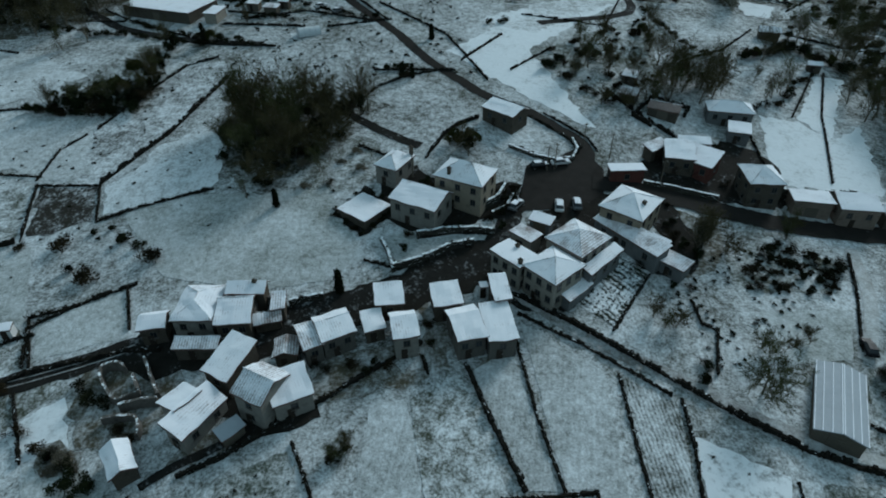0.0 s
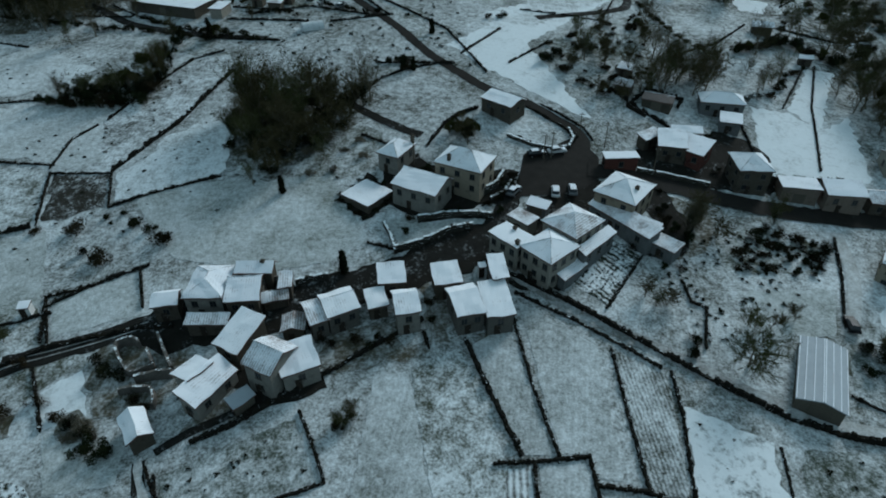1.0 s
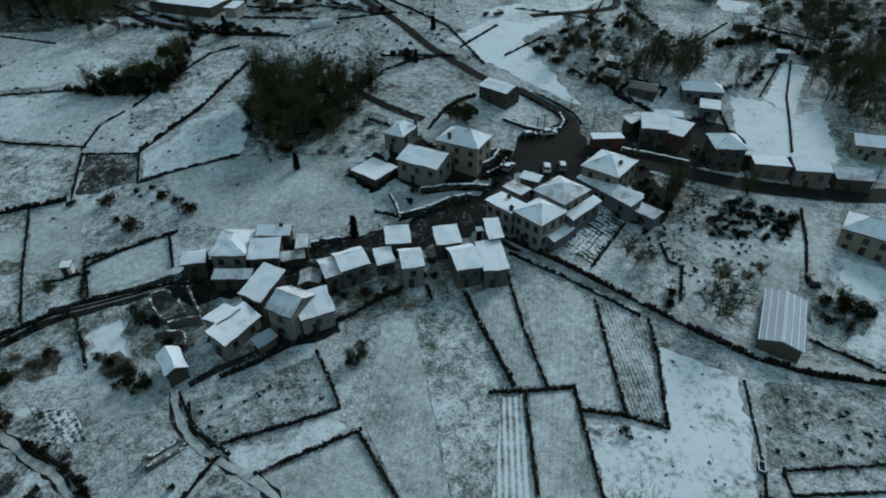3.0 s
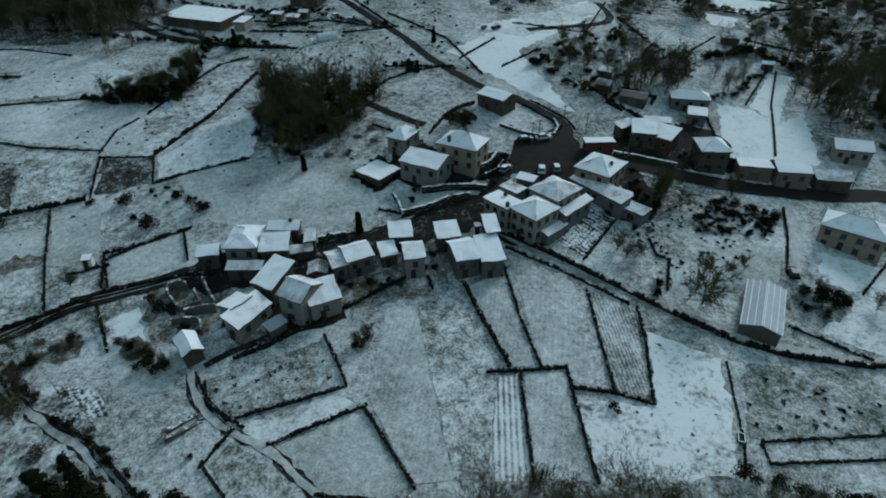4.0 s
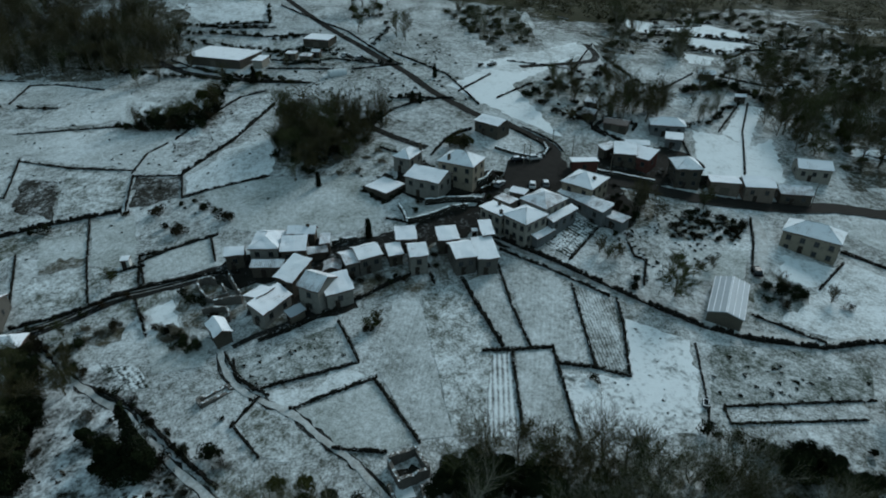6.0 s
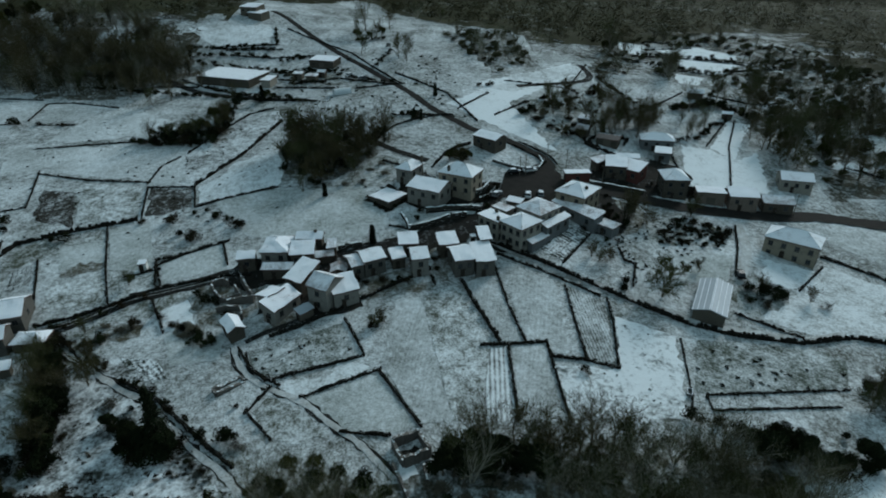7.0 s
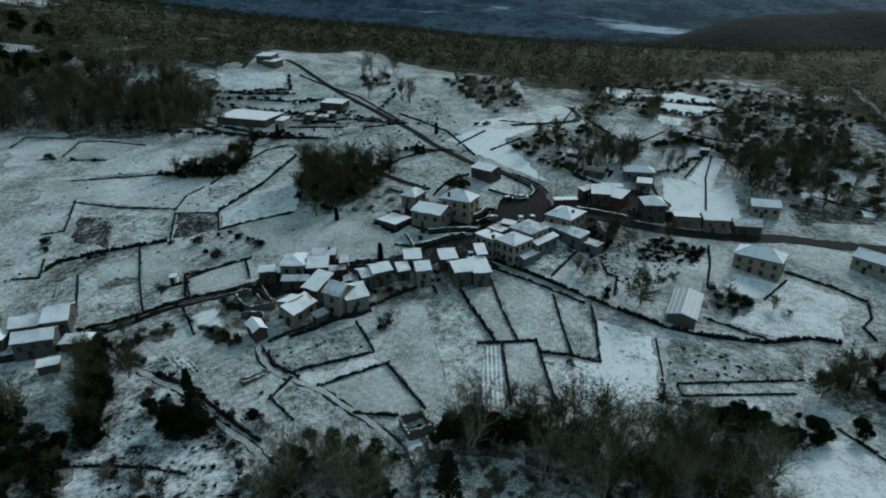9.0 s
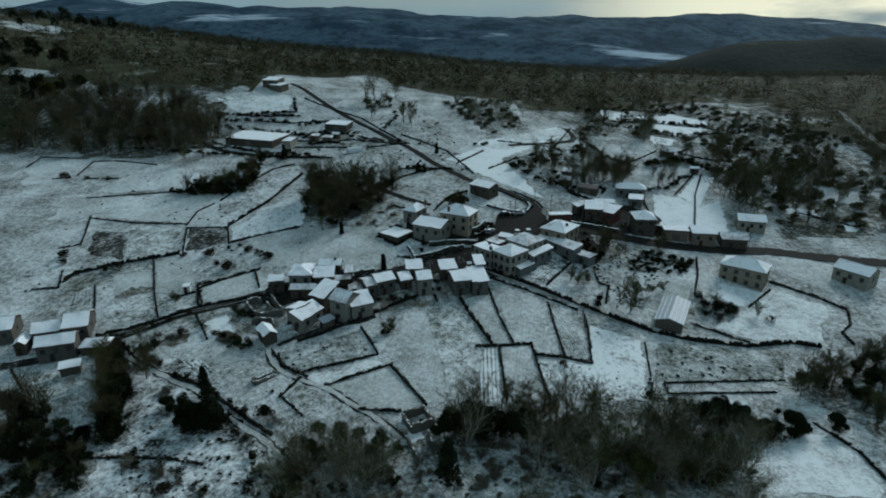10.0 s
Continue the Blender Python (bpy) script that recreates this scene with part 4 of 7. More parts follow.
def building(label, x, y, w, d, turn, high, form="gable", rise=None, wall=GRANITE, snow=SNOWROOF, category="house", name="house", front=2, side=1, floors=None, door=True, gate=False, chimneys=(), over=0.35, lip=0.16, cover=None, shift=0.0):
    """One building on its own ground; w along its front and d deep, measured at the eaves, high to the eaves."""
    w, d = max(w - 1.6 * over, 0.6 * w), max(d - 1.6 * over, 0.6 * d)
    c, s = math.cos(radians(turn)), math.sin(radians(turn))
    corners = [height(x + c * u * w / 2 - s * v * d / 2, y + s * u * w / 2 + c * v * d / 2) for u in (-1, 1) for v in (-1, 1)]
    base = min(corners)
    z = height(x, y) + high - base
    if rise is None:
        rise = 0.26 * (min(w, d) if form == "hip" else w if form in ("gable_y",) else d)
        if form in ("shed", "shed_x"):
            rise *= 0.7
    home = new(name)
    home.matrix_basis = pose(x, y, base, 0, 0, turn)
    tagged(home, label, category)
    part("wall", wall_block(form, w, d, z, max(rise - 0.02, 0.02), shift=shift), wall, home)
    worn = 0.22 if wall in (OLDSTONE, LIGHTSTONE, GRANITE) else 0.12
    sheet = thick(*roof_top(form, w, d, over, rise, z + lip, 0.0, shift), lip + 0.02)
    roof = part("roof", sheet if cover else rumple(sheet, x, worn), cover or TILES, home)
    if snow is not None:
        part("snow_cover", rumple(thick(*roof_top(form, w, d, over, rise, z + lip + 0.10, 0.05, shift), 0.096), x, worn), snow, roof, "thin layer of settled snow")
    if form in ("gable", "gable_y", "hip") and snow is not None and min(w, d) > 4.5:
        # ridge and hip tiles stand a little proud of the snow
        top, faces = roof_top(form, w, d, over, rise, z + lip + 0.12, 0.0, shift)
        lines = {"gable": [(3, 2)], "gable_y": [(1, 2)]}.get(form)
        if lines is None:
            lines = [(0, 4), (1, 4), (2, 4), (3, 4)] if len(top) == 5 else ([(0, 4), (3, 4), (1, 5), (2, 5), (4, 5)] if w > d else [(0, 4), (1, 4), (2, 5), (3, 5), (4, 5)])
        bm = bmesh.new()
        for i, j in lines:
            a, b = Vector(top[i]), Vector(top[j])
            way = (b - a).normalized()
            across = Vector((-way.y, way.x, 0)).normalized() * 0.10
            v = [bm.verts.new(p + o) for p in (a, b) for o in (-across + Vector((0, 0, -0.06)), Vector((0, 0, 0.05)), across + Vector((0, 0, -0.06)))]
            for f in ((0, 1, 4, 3), (1, 2, 5, 4), (0, 2, 1), (3, 4, 5), (0, 3, 5, 2)):
                bm.faces.new([v[k] for k in f])
        part("ridge", bm, THINSNOW, roof)
    rows = floors if floors is not None else (2 if z > 5.0 else 1)
    for f in range(rows):
        sill = z - 2.15 - 2.6 * f
        if sill < 0.7:
            continue
        for i in range(front):
            u = -w / 2 + w * (i + 0.5) / front
            put_window(home, u, -d / 2, sill, 0)
            if front > 1:
                put_window(home, u, d / 2, sill, 180)
        for i in range(side):
            v = -d / 2 + d * (i + 0.5) / side
            put_window(home, w / 2, v, sill, 90)
            put_window(home, -w / 2, v, sill, -90)
    if gate:
        put_door(home, 0, -d / 2 - 0.03, max(0.05, height(x + s * d / 2, y - c * d / 2) - base), 0, True)
    elif door:
        put_door(home, -w * 0.12, -d / 2 - 0.03, max(0.05, height(x + s * d / 2, y - c * d / 2) - base), 0)
    for px, py, tall in chimneys:
        bm = boxed(px - 0.32, px + 0.32, py - 0.28, py + 0.28, z - 0.2, z + rise + tall)
        box(bm, px - 0.42, px + 0.42, py - 0.38, py + 0.38, z + rise + tall, z + rise + tall + 0.12)
        box(bm, px - 0.2, px + 0.2, py - 0.16, py + 0.16, z + rise + tall + 0.12, z + rise + tall + 0.4)
        part("chimney", bm, OLDSTONE, home, "blackened stone chimney")
    return home


def seams(home, w, d, z, rise, over):
    """Pale raised strips along a sheet-metal roof whose ridge runs along y."""
    k = 2 * rise / w
    for side in (-1, 1):
        for u in (0.04, 0.36, 0.68, 0.96):
            x = side * u * (w / 2 + over)
            zz = z + 0.165 + rise - k * abs(x)
            part("seam", boxed(x - 0.07, x + 0.07, -d / 2 - over, d / 2 + over, zz - 0.03, zz + 0.07, 0.02), SNOWROOF, home)


# the houses round the square
building("two-storey cream house with a snowy pyramid roof by the square", 36.3, 96.0, 8.8, 10.0, -39, 5.0, "hip", 2.0, CREAM, chimneys=((2.6, -0.6, -0.6),), front=2, side=3)
building("long low annex with a snowy lean-to roof below the cream house", 35.0, 89.5, 15.2, 3.8, -54, 3.0, "shed", 0.8, GREYWALL, THINSNOW, name="annex", category="outbuilding", front=3, side=0)
building("raised end room of the annex under smooth snow", 39.0, 86.6, 3.8, 3.6, -46, 3.35, "shed", 0.6, GREYWALL, name="annex", category="outbuilding", front=1, side=0, door=False, chimneys=((0.5, 0.4, 0.2),))
building("small flat-roofed store with thin snow at the annex's end", 41.9, 83.4, 5.0, 4.1, -46, 2.6, "flat", 0.1, GREYWALL, THINSNOW, name="store", category="outbuilding", front=1, side=0)
building("large two-storey white house with a snowy pyramid roof", 18.7, 77.6, 7.2, 8.0, -48, 6.0, "hip", 1.5, WHITEWALL, front=3, side=3, over=0.4)
building("tall rear block with a snow-dusted pyramid roof", 23.8, 84.2, 8.0, 8.6, -47, 6.2, "hip", 1.6, WHITEWALL, THINSNOW, front=2, side=3, over=0.4)
building("flat-roofed white wing with a snowy terrace", 12.3, 81.2, 7.0, 4.9, -47, 5.0, "flat", 0.1, WHITEWALL, chimneys=((2.8, -1.6, 0.9), (-0.6, 1.6, 0.6)), front=3, side=2)
building("narrow lean-to gallery with a snowy roof along the white house", 28.0, 81.3, 2.0, 10.2, -45, 4.0, "shed_x", 0.5, GREYWALL, name="gallery", category="outbuilding", front=0, side=3, door=False)
building("low shed with a snowy roof below the white house", 22.8, 75.8, 2.0, 6.7, -46, 2.3, "shed_x", 0.35, GREYWALL, name="shed", category="outbuilding", front=0, side=1, door=False)
building("flat-roofed garage with thin snow behind the white house", 15.3, 88.6, 5.2, 3.6, -45, 3.0, "flat", 0.1, WHITEWALL, THINSNOW, name="garage", category="garage", front=1, side=0)
building("open carport roof with snow beside the square", 18.9, 93.4, 4.5, 2.8, -30, 2.3, "shed", 0.3, GREYWALL, name="carport", category="garage", front=0, side=0, door=False, gate=True)
building("tall cream house with a snowy hip roof and dark chimney", 4.5, 101.8, 10.5, 8.0, -27, 6.2, "hip", 2.2, CREAM, chimneys=((-2.2, -3.0, -0.5),), front=3, side=2)
building("granite house with a snowy gable roof", -4.2, 96.8, 10.2, 7.6, -28, 4.5, "gable", 1.3, LIGHTSTONE, front=3, side=2, shift=0.45)
building("small granite house with a snowy pyramid roof", -10.0, 108.8, 5.4, 7.6, -29, 4.0, "hip", 1.5, LIGHTSTONE, chimneys=((2.2, 3.0, 0.6),), front=1, side=2)
building("low square water tank with a flat snowy top", -15.6, 98.0, 7.8, 7.6, -38, 1.0, "flat", 0.1, OLDSTONE, name="tank", category="tank", front=0, side=0, door=False, over=0.1)
building("lone house with a smooth snowy roof beside the road", 14.5, 129.4, 9.2, 6.4, -42, 3.6, "gable", 0.9, OLDSTONE, front=2, side=1, shift=0.4)
building("low brick shed with a snowy flat roof by the road", 38.9, 110.2, 3.2, 7.6, -88, 2.8, "flat", 0.1, BRICK, name="shed", category="outbuilding", front=1, side=1, floors=1)
building("dark stone farmhouse with a snowy sloping roof", 51.8, 116.0, 6.4, 6.8, -12, 3.5, "shed", 1.2, OLDSTONE, front=2, side=1)
building("narrow rear annex with a snowy roof behind the farmhouse", 56.4, 120.4, 7.2, 2.4, -10, 3.7, "shed", 0.5, OLDSTONE, name="annex", category="outbuilding", front=0, side=0, door=False)
building("farmhouse wing with a snowy lean-to roof", 56.6, 114.6, 6.6, 7.0, -40, 3.4, "shed", 1.0, BRICK, front=2, side=1)
building("low stone hut with a snowy roof beside the farmhouse", 47.6, 119.2, 6.0, 2.8, 36, 2.6, "shed", 0.6, OLDSTONE, THINSNOW, name="hut", category="outbuilding", front=0, side=0)
building("barn with a dark mossy roof edged with snow", 54.6, 137.0, 7.6, 5.2, -28, 2.3, "gable", 0.9, OLDSTONE, DARKROOF, name="barn", category="barn", front=0, side=0, gate=True)
building("old stone hut with a dark roof in the orchard", 47.0, 142.5, 4.5, 4.0, -35, 2.5, "gable", 1.0, OLDSTONE, BAREROOF, name="hut", category="outbuilding", front=0, side=0)
building("long grey house with a snowy hip roof", 70.5, 136.8, 10.8, 6.2, -12, 3.6, "hip", 1.6, GREYWALL, front=3, side=1)
building("small store with a bright snowy roof", 70.3, 128.9, 5.2, 5.2, -20, 2.7, "shed", 0.5, GREYWALL, name="store", category="outbuilding", front=1, side=0)
building("tall old stone house with a snowy hip roof by the road", 66.2, 107.2, 7.2, 8.2, -4, 5.4, "hip", 1.9, OLDSTONE, front=2, side=2)
building("tan block house with a snowy lean-to roof by the road", 84.1, 100.9, 8.0, 5.0, -8, 4.2, "shed", 1.0, TAN, front=2, side=1)
building("tan block garage with a snowy flat roof", 76.0, 103.6, 8.0, 5.0, -10, 3.4, "flat", 0.1, TAN, name="garage", category="garage", front=0, side=0, gate=True)
building("low house with patchy snow on its roof by the road", 94.0, 101.0, 8.5, 6.0, -8, 3.0, "gable", 1.2, OLDSTONE, THINSNOW, front=2, side=1)
building("white bungalow with a snowy roof above the road", 106.4, 115.0, 9.2, 7.6, -16, 3.6, "gable", 1.4, WHITEWALL, front=3, side=1)
building("two-storey cream house with a long snowy hip roof", 87.6, 78.6, 12.5, 8.0, -38, 4.8, "hip", 2.0, CREAM, front=4, side=2)
building("white house with a snowy gable roof at the village edge", 121.2, 79.6, 10, 7.8, -56, 4.2, "gable", 1.6, WHITEWALL, front=3, side=1)

# the farm shed by the lane
farm_shed = building("long farm shed with a frosted ribbed metal roof", 58.5, 55.8, 6.9, 14.4, -28, 2.3, "gable_y", 0.9, TIMBER, None, cover=METALROOF, name="farm_shed", category="shed", front=0, side=0, gate=True, over=0.3)
seams(farm_shed, 6.9 - 0.48, 14.4 - 0.48, height(58.5, 55.8) + 2.3 - farm_shed.matrix_basis.translation.z, 0.9, 0.3)
building("tiny white garden hut in a plot", -72.5, 70.2, 2.0, 1.8, 10, 1.9, "shed", 0.3, WHITEPAINT, name="hut", category="hut", front=0, side=0, over=0.1)

# the row of old houses along the lower lane
building("low stone cottage with a snowy roof by the lane", -46.8, 69.2, 4.4, 4.2, 10, 3.4, "gable", 0.8, OLDSTONE, front=1, side=0, shift=0.2)
building("stone house with a broad snowy gable roof", -40.0, 71.8, 6.6, 8.6, 1, 4.2, "hip", 1.3, LIGHTSTONE, front=2, side=0, floors=1)
building("stone house with a snowy roof sloping to the lane", -33.6, 70.6, 5.8, 7.0, 4.6, 3.7, "gable", 1.3, OLDSTONE, front=2, side=0, floors=1, shift=0.4)
building("small rear stone house with a snowy roof and low chimney", -32.8, 75.0, 6.6, 3.4, 0, 4.0, "gable", 0.9, OLDSTONE, front=1, side=0, chimneys=((1.4, 0.2, 0.3),), shift=0.3)
building("broken lean-to with thin snow in front of the ruined house", -28.6, 69.9, 4.6, 1.8, 14, 2.0, "shed", 0.5, OLDSTONE, THINSNOW, name="lean_to", category="outbuilding", front=0, side=0, door=False)
building("remaining roofed end of a half-ruined stone house", -27.2, 72.7, 2.4, 3.6, 8, 2.8, "shed", 0.7, OLDSTONE, THINSNOW, front=0, side=0, door=False)
building("barn with a large smooth snowy roof slope", -32, 60.9, 5.0, 7.2, -26, 3.6, "shed", 1.7, OLDSTONE, name="barn", category="barn", front=1, side=0)
building("low roofed stone byre with a snowy ridge", -38.6, 64.8, 7.2, 2.0, 0, 2.6, "shed", 0.6, OLDSTONE, THINSNOW, name="byre", category="barn", front=0, side=0)
building("stone barn with a snowy roof falling to the ruins", -37.7, 54.6, 4.6, 4.6, 146, 3.3, "shed_x", 1.0, LIGHTSTONE, name="barn", category="barn", front=0, side=1, door=False)
building("long stone barn with a snowy roof falling to the path", -34.9, 52.5, 3.9, 8.4, -29, 3.0, "shed_x", 1.3, LIGHTSTONE, name="barn", category="barn", front=1, side=2, chimneys=((-0.6, -1.4, -0.7),))
building("tall stone house with a ribbed snowy gable roof", -25.8, 55.3, 5.4, 6.6, -27, 5.4, "gable", 1.7, LIGHTSTONE, THINSNOW, front=1, side=0)
building("stone house wing with a smooth snowy roof", -22.1, 55.8, 6.0, 5.0, 25, 3.6, "shed", 1.6, LIGHTSTONE, front=1, side=0)
building("small shed with a grey sheet roof beside the path", -29.7, 50.6, 2.2, 3.8, -42, 2.0, "shed_x", 0.4, TIMBER, METALROOF, name="shed", category="outbuilding", front=0, side=0)
building("small stone hut with a snowy roof among the ruins", -43.6, 46.3, 5.6, 3.6, -54, 2.6, "gable", 0.9, OLDSTONE, name="hut", category="outbuilding", front=0, side=0)
building("small hut with bare pinkish tiles and traces of snow", -24.3, 63.9, 3.8, 4.0, 8, 2.6, "gable_y", 0.6, OLDSTONE, BAREROOF, name="hut", category="outbuilding", front=0, side=0)
building("narrow stone house with patchy snow on its roof", -20.9, 65.2, 3.2, 6.0, 27, 3.5, "gable", 0.9, GRANITE, THINSNOW, front=1, side=0)
building("stone house with a snowy gable roof in the row", -17.2, 66.9, 5.6, 6.0, 26, 3.8, "gable", 1.0, GRANITE, front=2, side=0, shift=0.15)
building("small stone store with a snowy roof in the row", -11.2, 68.4, 3.5, 3.9, 17, 2.6, "shed", 0.8, OLDSTONE, name="store", category="outbuilding", front=0, side=0)
building("stone cottage with a snowy roof behind the row", -8.9, 73.0, 4.8, 4.4, 7, 3.4, "shed", 1.0, OLDSTONE, front=1, side=0)
building("tall narrow stone house with a snowy gable roof", -6.1, 66.3, 4.2, 6.0, 12, 4.4, "gable", 1.0, LIGHTSTONE, front=1, side=1, shift=0.3)
building("cottage with a snowy roof above the gardens", 0.5, 73.0, 4.9, 4.6, 12, 3.3, "shed", 1.0, OLDSTONE, front=1, side=0)
building("broad stone house with a snowy roof above the plots", 3.6, 67.0, 5.0, 7.4, 15, 3.9, "gable", 1.1, GRANITE, front=2, side=1, shift=0.3)
building("stone house end with a snowy roof above the plots", 8.7, 67.0, 4.8, 7.4, 10, 3.7, "shed", 1.2, GRANITE, front=1, side=1)
building("narrow rear wing with a snowy roof", 9.3, 73.4, 3.0, 5.8, 8, 4.7, "shed", 0.7, OLDSTONE, front=0, side=1)
building("tiny white-washed store with a snowy flat roof behind the wing", 6.9, 76.6, 1.5, 1.5, 8, 2.2, "flat", 0.1, WHITEPAINT, name="store", category="outbuilding", front=0, side=0, floors=0, over=0.1)

# the hamlet down the lane
building("stone house with a tall snowy roof in the lower hamlet", -93.2, 53.0, 6.0, 9.0, 18, 3.8, "gable", 1.8, GRANITE, front=2, side=1)
building("long stone house with a snowy roof in the lower hamlet", -93.2, 43.8, 8.6, 5.6, 18, 4.2, "gable", 1.4, GRANITE, front=3, side=0)
building("stone barn with a snowy roof in the lower hamlet", -99.9, 51.2, 6.4, 6.4, 18, 3.2, "gable", 1.4, OLDSTONE, name="barn", category="barn", front=0, side=0, gate=True)
building("small store with a snowy roof in the lower hamlet", -103.5, 46.3, 3.0, 5.2, 16, 2.8, "gable_y", 0.8, OLDSTONE, name="store", category="outbuilding", front=0, side=0)
building("farmhouse with a snowy gable roof in the lower hamlet", -112.5, 52.0, 7.4, 8.4, 18, 3.8, "gable", 1.7, GRANITE, front=2, side=1)
building("low stone byre with an uneven snowy roof", -85.0, 45.4, 6.6, 4.6, 8, 2.0, "hip", 1.0, OLDSTONE, name="byre", category="barn", front=0, side=0)
building("low shelter with a snowy roof in the lower hamlet", -86.5, 36.7, 4.6, 2.4, 22, 2.0, "shed", 0.5, TIMBER, name="shelter", category="outbuilding", front=0, side=0, door=False)

# beyond the village
building("long farm barn with a flat snowy roof and dark walls", -88.8, 201.5, 27.0, 14.5, -22, 2.3, "shed", 0.9, OLDSTONE, name="barn", category="barn", front=0, side=0, gate=True)
building("low lean-to with a snowy roof beside the long barn", -71.5, 192.5, 4.5, 7.0, -12, 2.6, "shed", 0.5, WHITEWALL, name="shelter", category="outbuilding", front=0, side=0, door=False)
# dark timber walls on these two stand for shade in their openings
building("farmhouse with a snowy roof and shade-dark walls at the wood's edge", -100.0, 279.5, 10.5, 8.0, -20, 4.0, "shed", 1.2, TIMBER, front=3, side=1)
building("open barn with a snowy roof, its shaded opening set as dark walls", -95.6, 274.0, 9.5, 7.0, -28, 2.8, "shed", 0.8, TIMBER, name="barn", category="barn", front=0, side=0, gate=True)
building("low field barn with a snowy roof beside the road", -51.5, 212, 12, 8, -18, 2.6, "shed", 0.7, OLDSTONE, name="barn", category="barn", front=0, side=0, gate=True)


def tunnel(label, x, y, turn, run=6.5, half=1.9):
    """A polythene tunnel: an arched cover over hoops, on a low kerb."""
    home = new("greenhouse_tunnel")
    home.matrix_basis = pose(x, y, height(x, y) - 0.05, 0, 0, turn)
    tagged(home, label, "greenhouse")
    ring = [(half * math.cos(math.pi * i / 10), 2.1 * math.sin(math.pi * i / 10)) for i in range(11)]
    bm = bmesh.new()
    rows = [[bm.verts.new((s, a, b + 0.02)) for a, b in ring] for s in (-run / 2, run / 2)]
    for i in range(10):
        bm.faces.new((rows[0][i], rows[0][i + 1], rows[1][i + 1], rows[1][i]))
    bm.faces.new(rows[0][::-1])
    bm.faces.new(rows[1])
    bmesh.ops.recalc_face_normals(bm, faces=bm.faces[:])
    part("cover", bm, POLYTHENE, home, "milky polythene dusted with snow")
    for k in range(5):
        bm = bmesh.new()
        s = -run / 2 + run * k / 4
        for (a, b), (c, d) in zip(ring, ring[1:]):
            v = [bm.verts.new(p) for p in ((s - 0.04, a * 1.02, b * 1.02 + 0.02), (s + 0.04, a * 1.02, b * 1.02 + 0.02), (s + 0.04, c * 1.02, d * 1.02 + 0.02), (s - 0.04, c * 1.02, d * 1.02 + 0.02))]
            bm.faces.new(v)
        bmesh.ops.solidify(bm, geom=bm.faces[:], thickness=0.03)
        part("hoop", bm, CHROME, home)
    part("door", boxed(run / 2 + 0.01, run / 2 + 0.05, -0.6, 0.6, 0.05, 1.8), WHITEPAINT, home)


tunnel("white polythene garden tunnel dusted with snow", -39.3, 176.6, 25)
building("small dark shed with a snowy roof in the farmyard", -60.5, 198.0, 4.5, 3.0, -14, 2.2, "shed", 0.4, TIMBER, THINSNOW, name="shed", category="outbuilding", front=0, side=0)
building("open implement shelter with a snowy roof in the farmyard", -54.0, 194.5, 5.0, 3.0, -16, 2.0, "shed", 0.4, TIMBER, THINSNOW, name="shelter", category="outbuilding", front=0, side=0, gate=True)
building("low store with a snowy roof in the farmyard", -50.5, 198.0, 3.6, 3.0, -12, 2.2, "gable", 0.6, OLDSTONE, THINSNOW, name="store", category="outbuilding", front=0, side=0)
building("low stone hut with a snowy roof among the terraces", 107.5, 168.5, 4.0, 3.0, -20, 2.2, "gable", 0.6, OLDSTONE, name="hut", category="outbuilding", front=0, side=0)
building("small stone house with a snowy roof among the upper gardens", 103.0, 190.0, 6.5, 4.5, -20, 2.6, "gable", 1.0, OLDSTONE, name="hut", category="outbuilding", front=1, side=0)
building("low hut with a snowy roof beside the orchard walls", 49.5, 152.0, 4.0, 3.4, -35, 2.2, "shed", 0.6, OLDSTONE, name="hut", category="outbuilding", front=0, side=0)


def ruin(label, x, y, w, d, turn, high, gap=0.2, seed=1):
    """Four broken walls without a roof."""
    rng = random.Random(seed)
    base = min(height(x + a, y + b) for a in (-w / 3, w / 3) for b in (-d / 3, d / 3))
    home = new("ruin")
    home.matrix_basis = pose(x, y, base, 0, 0, turn)
    tagged(home, label, "ruin", "roofless ruins")
    t = 0.6
    for ax, ay, bx, by in ((-w / 2, -d / 2, w / 2, -d / 2), (w / 2, -d / 2, w / 2, d / 2), (w / 2, d / 2, -w / 2, d / 2), (-w / 2, d / 2, -w / 2, -d / 2)):
        run = math.hypot(bx - ax, by - ay)
        ux, uy = (bx - ax) / run, (by - ay) / run
        bm = bmesh.new()
        n = max(3, int(run / 0.45))
        h, rows = high, []
        for i in range(n + 1):
            q = run * i / n
            h = min(high * 1.08, max(high * 0.62, h + rng.uniform(-0.24, 0.24)))
            if rng.random() < gap * 0.2:
                h = high * 0.3
            row = []
            for r, e in ((-t / 2, -0.4), (-t / 2, h * 0.55), (-t * 0.42, h), (t * 0.42, h), (t / 2, h * 0.55), (t / 2, -0.4)):
                o = rng.uniform(-0.06, 0.06)
                row.append(bm.verts.new((ax + ux * q - uy * (r + o), ay + uy * q + ux * (r + o), e + (rng.uniform(-0.05, 0.05) if e > 0 else 0))))
            rows.append(row)
        for u, v in zip(rows, rows[1:]):
            for k in range(5):
                bm.faces.new((u[k], v[k], v[k + 1], u[k + 1]))
        bm.faces.new(rows[0])
        bm.faces.new(rows[-1][::-1])
        bmesh.ops.recalc_face_normals(bm, faces=bm.faces[:])
        part("wall", bm, RUINSTONE, home)
    return home


ruin("roofless black shell of a half-ruined stone house", -29.9, 73.0, 2.8, 3.8, 6, 2.7, 0.05, seed=8)


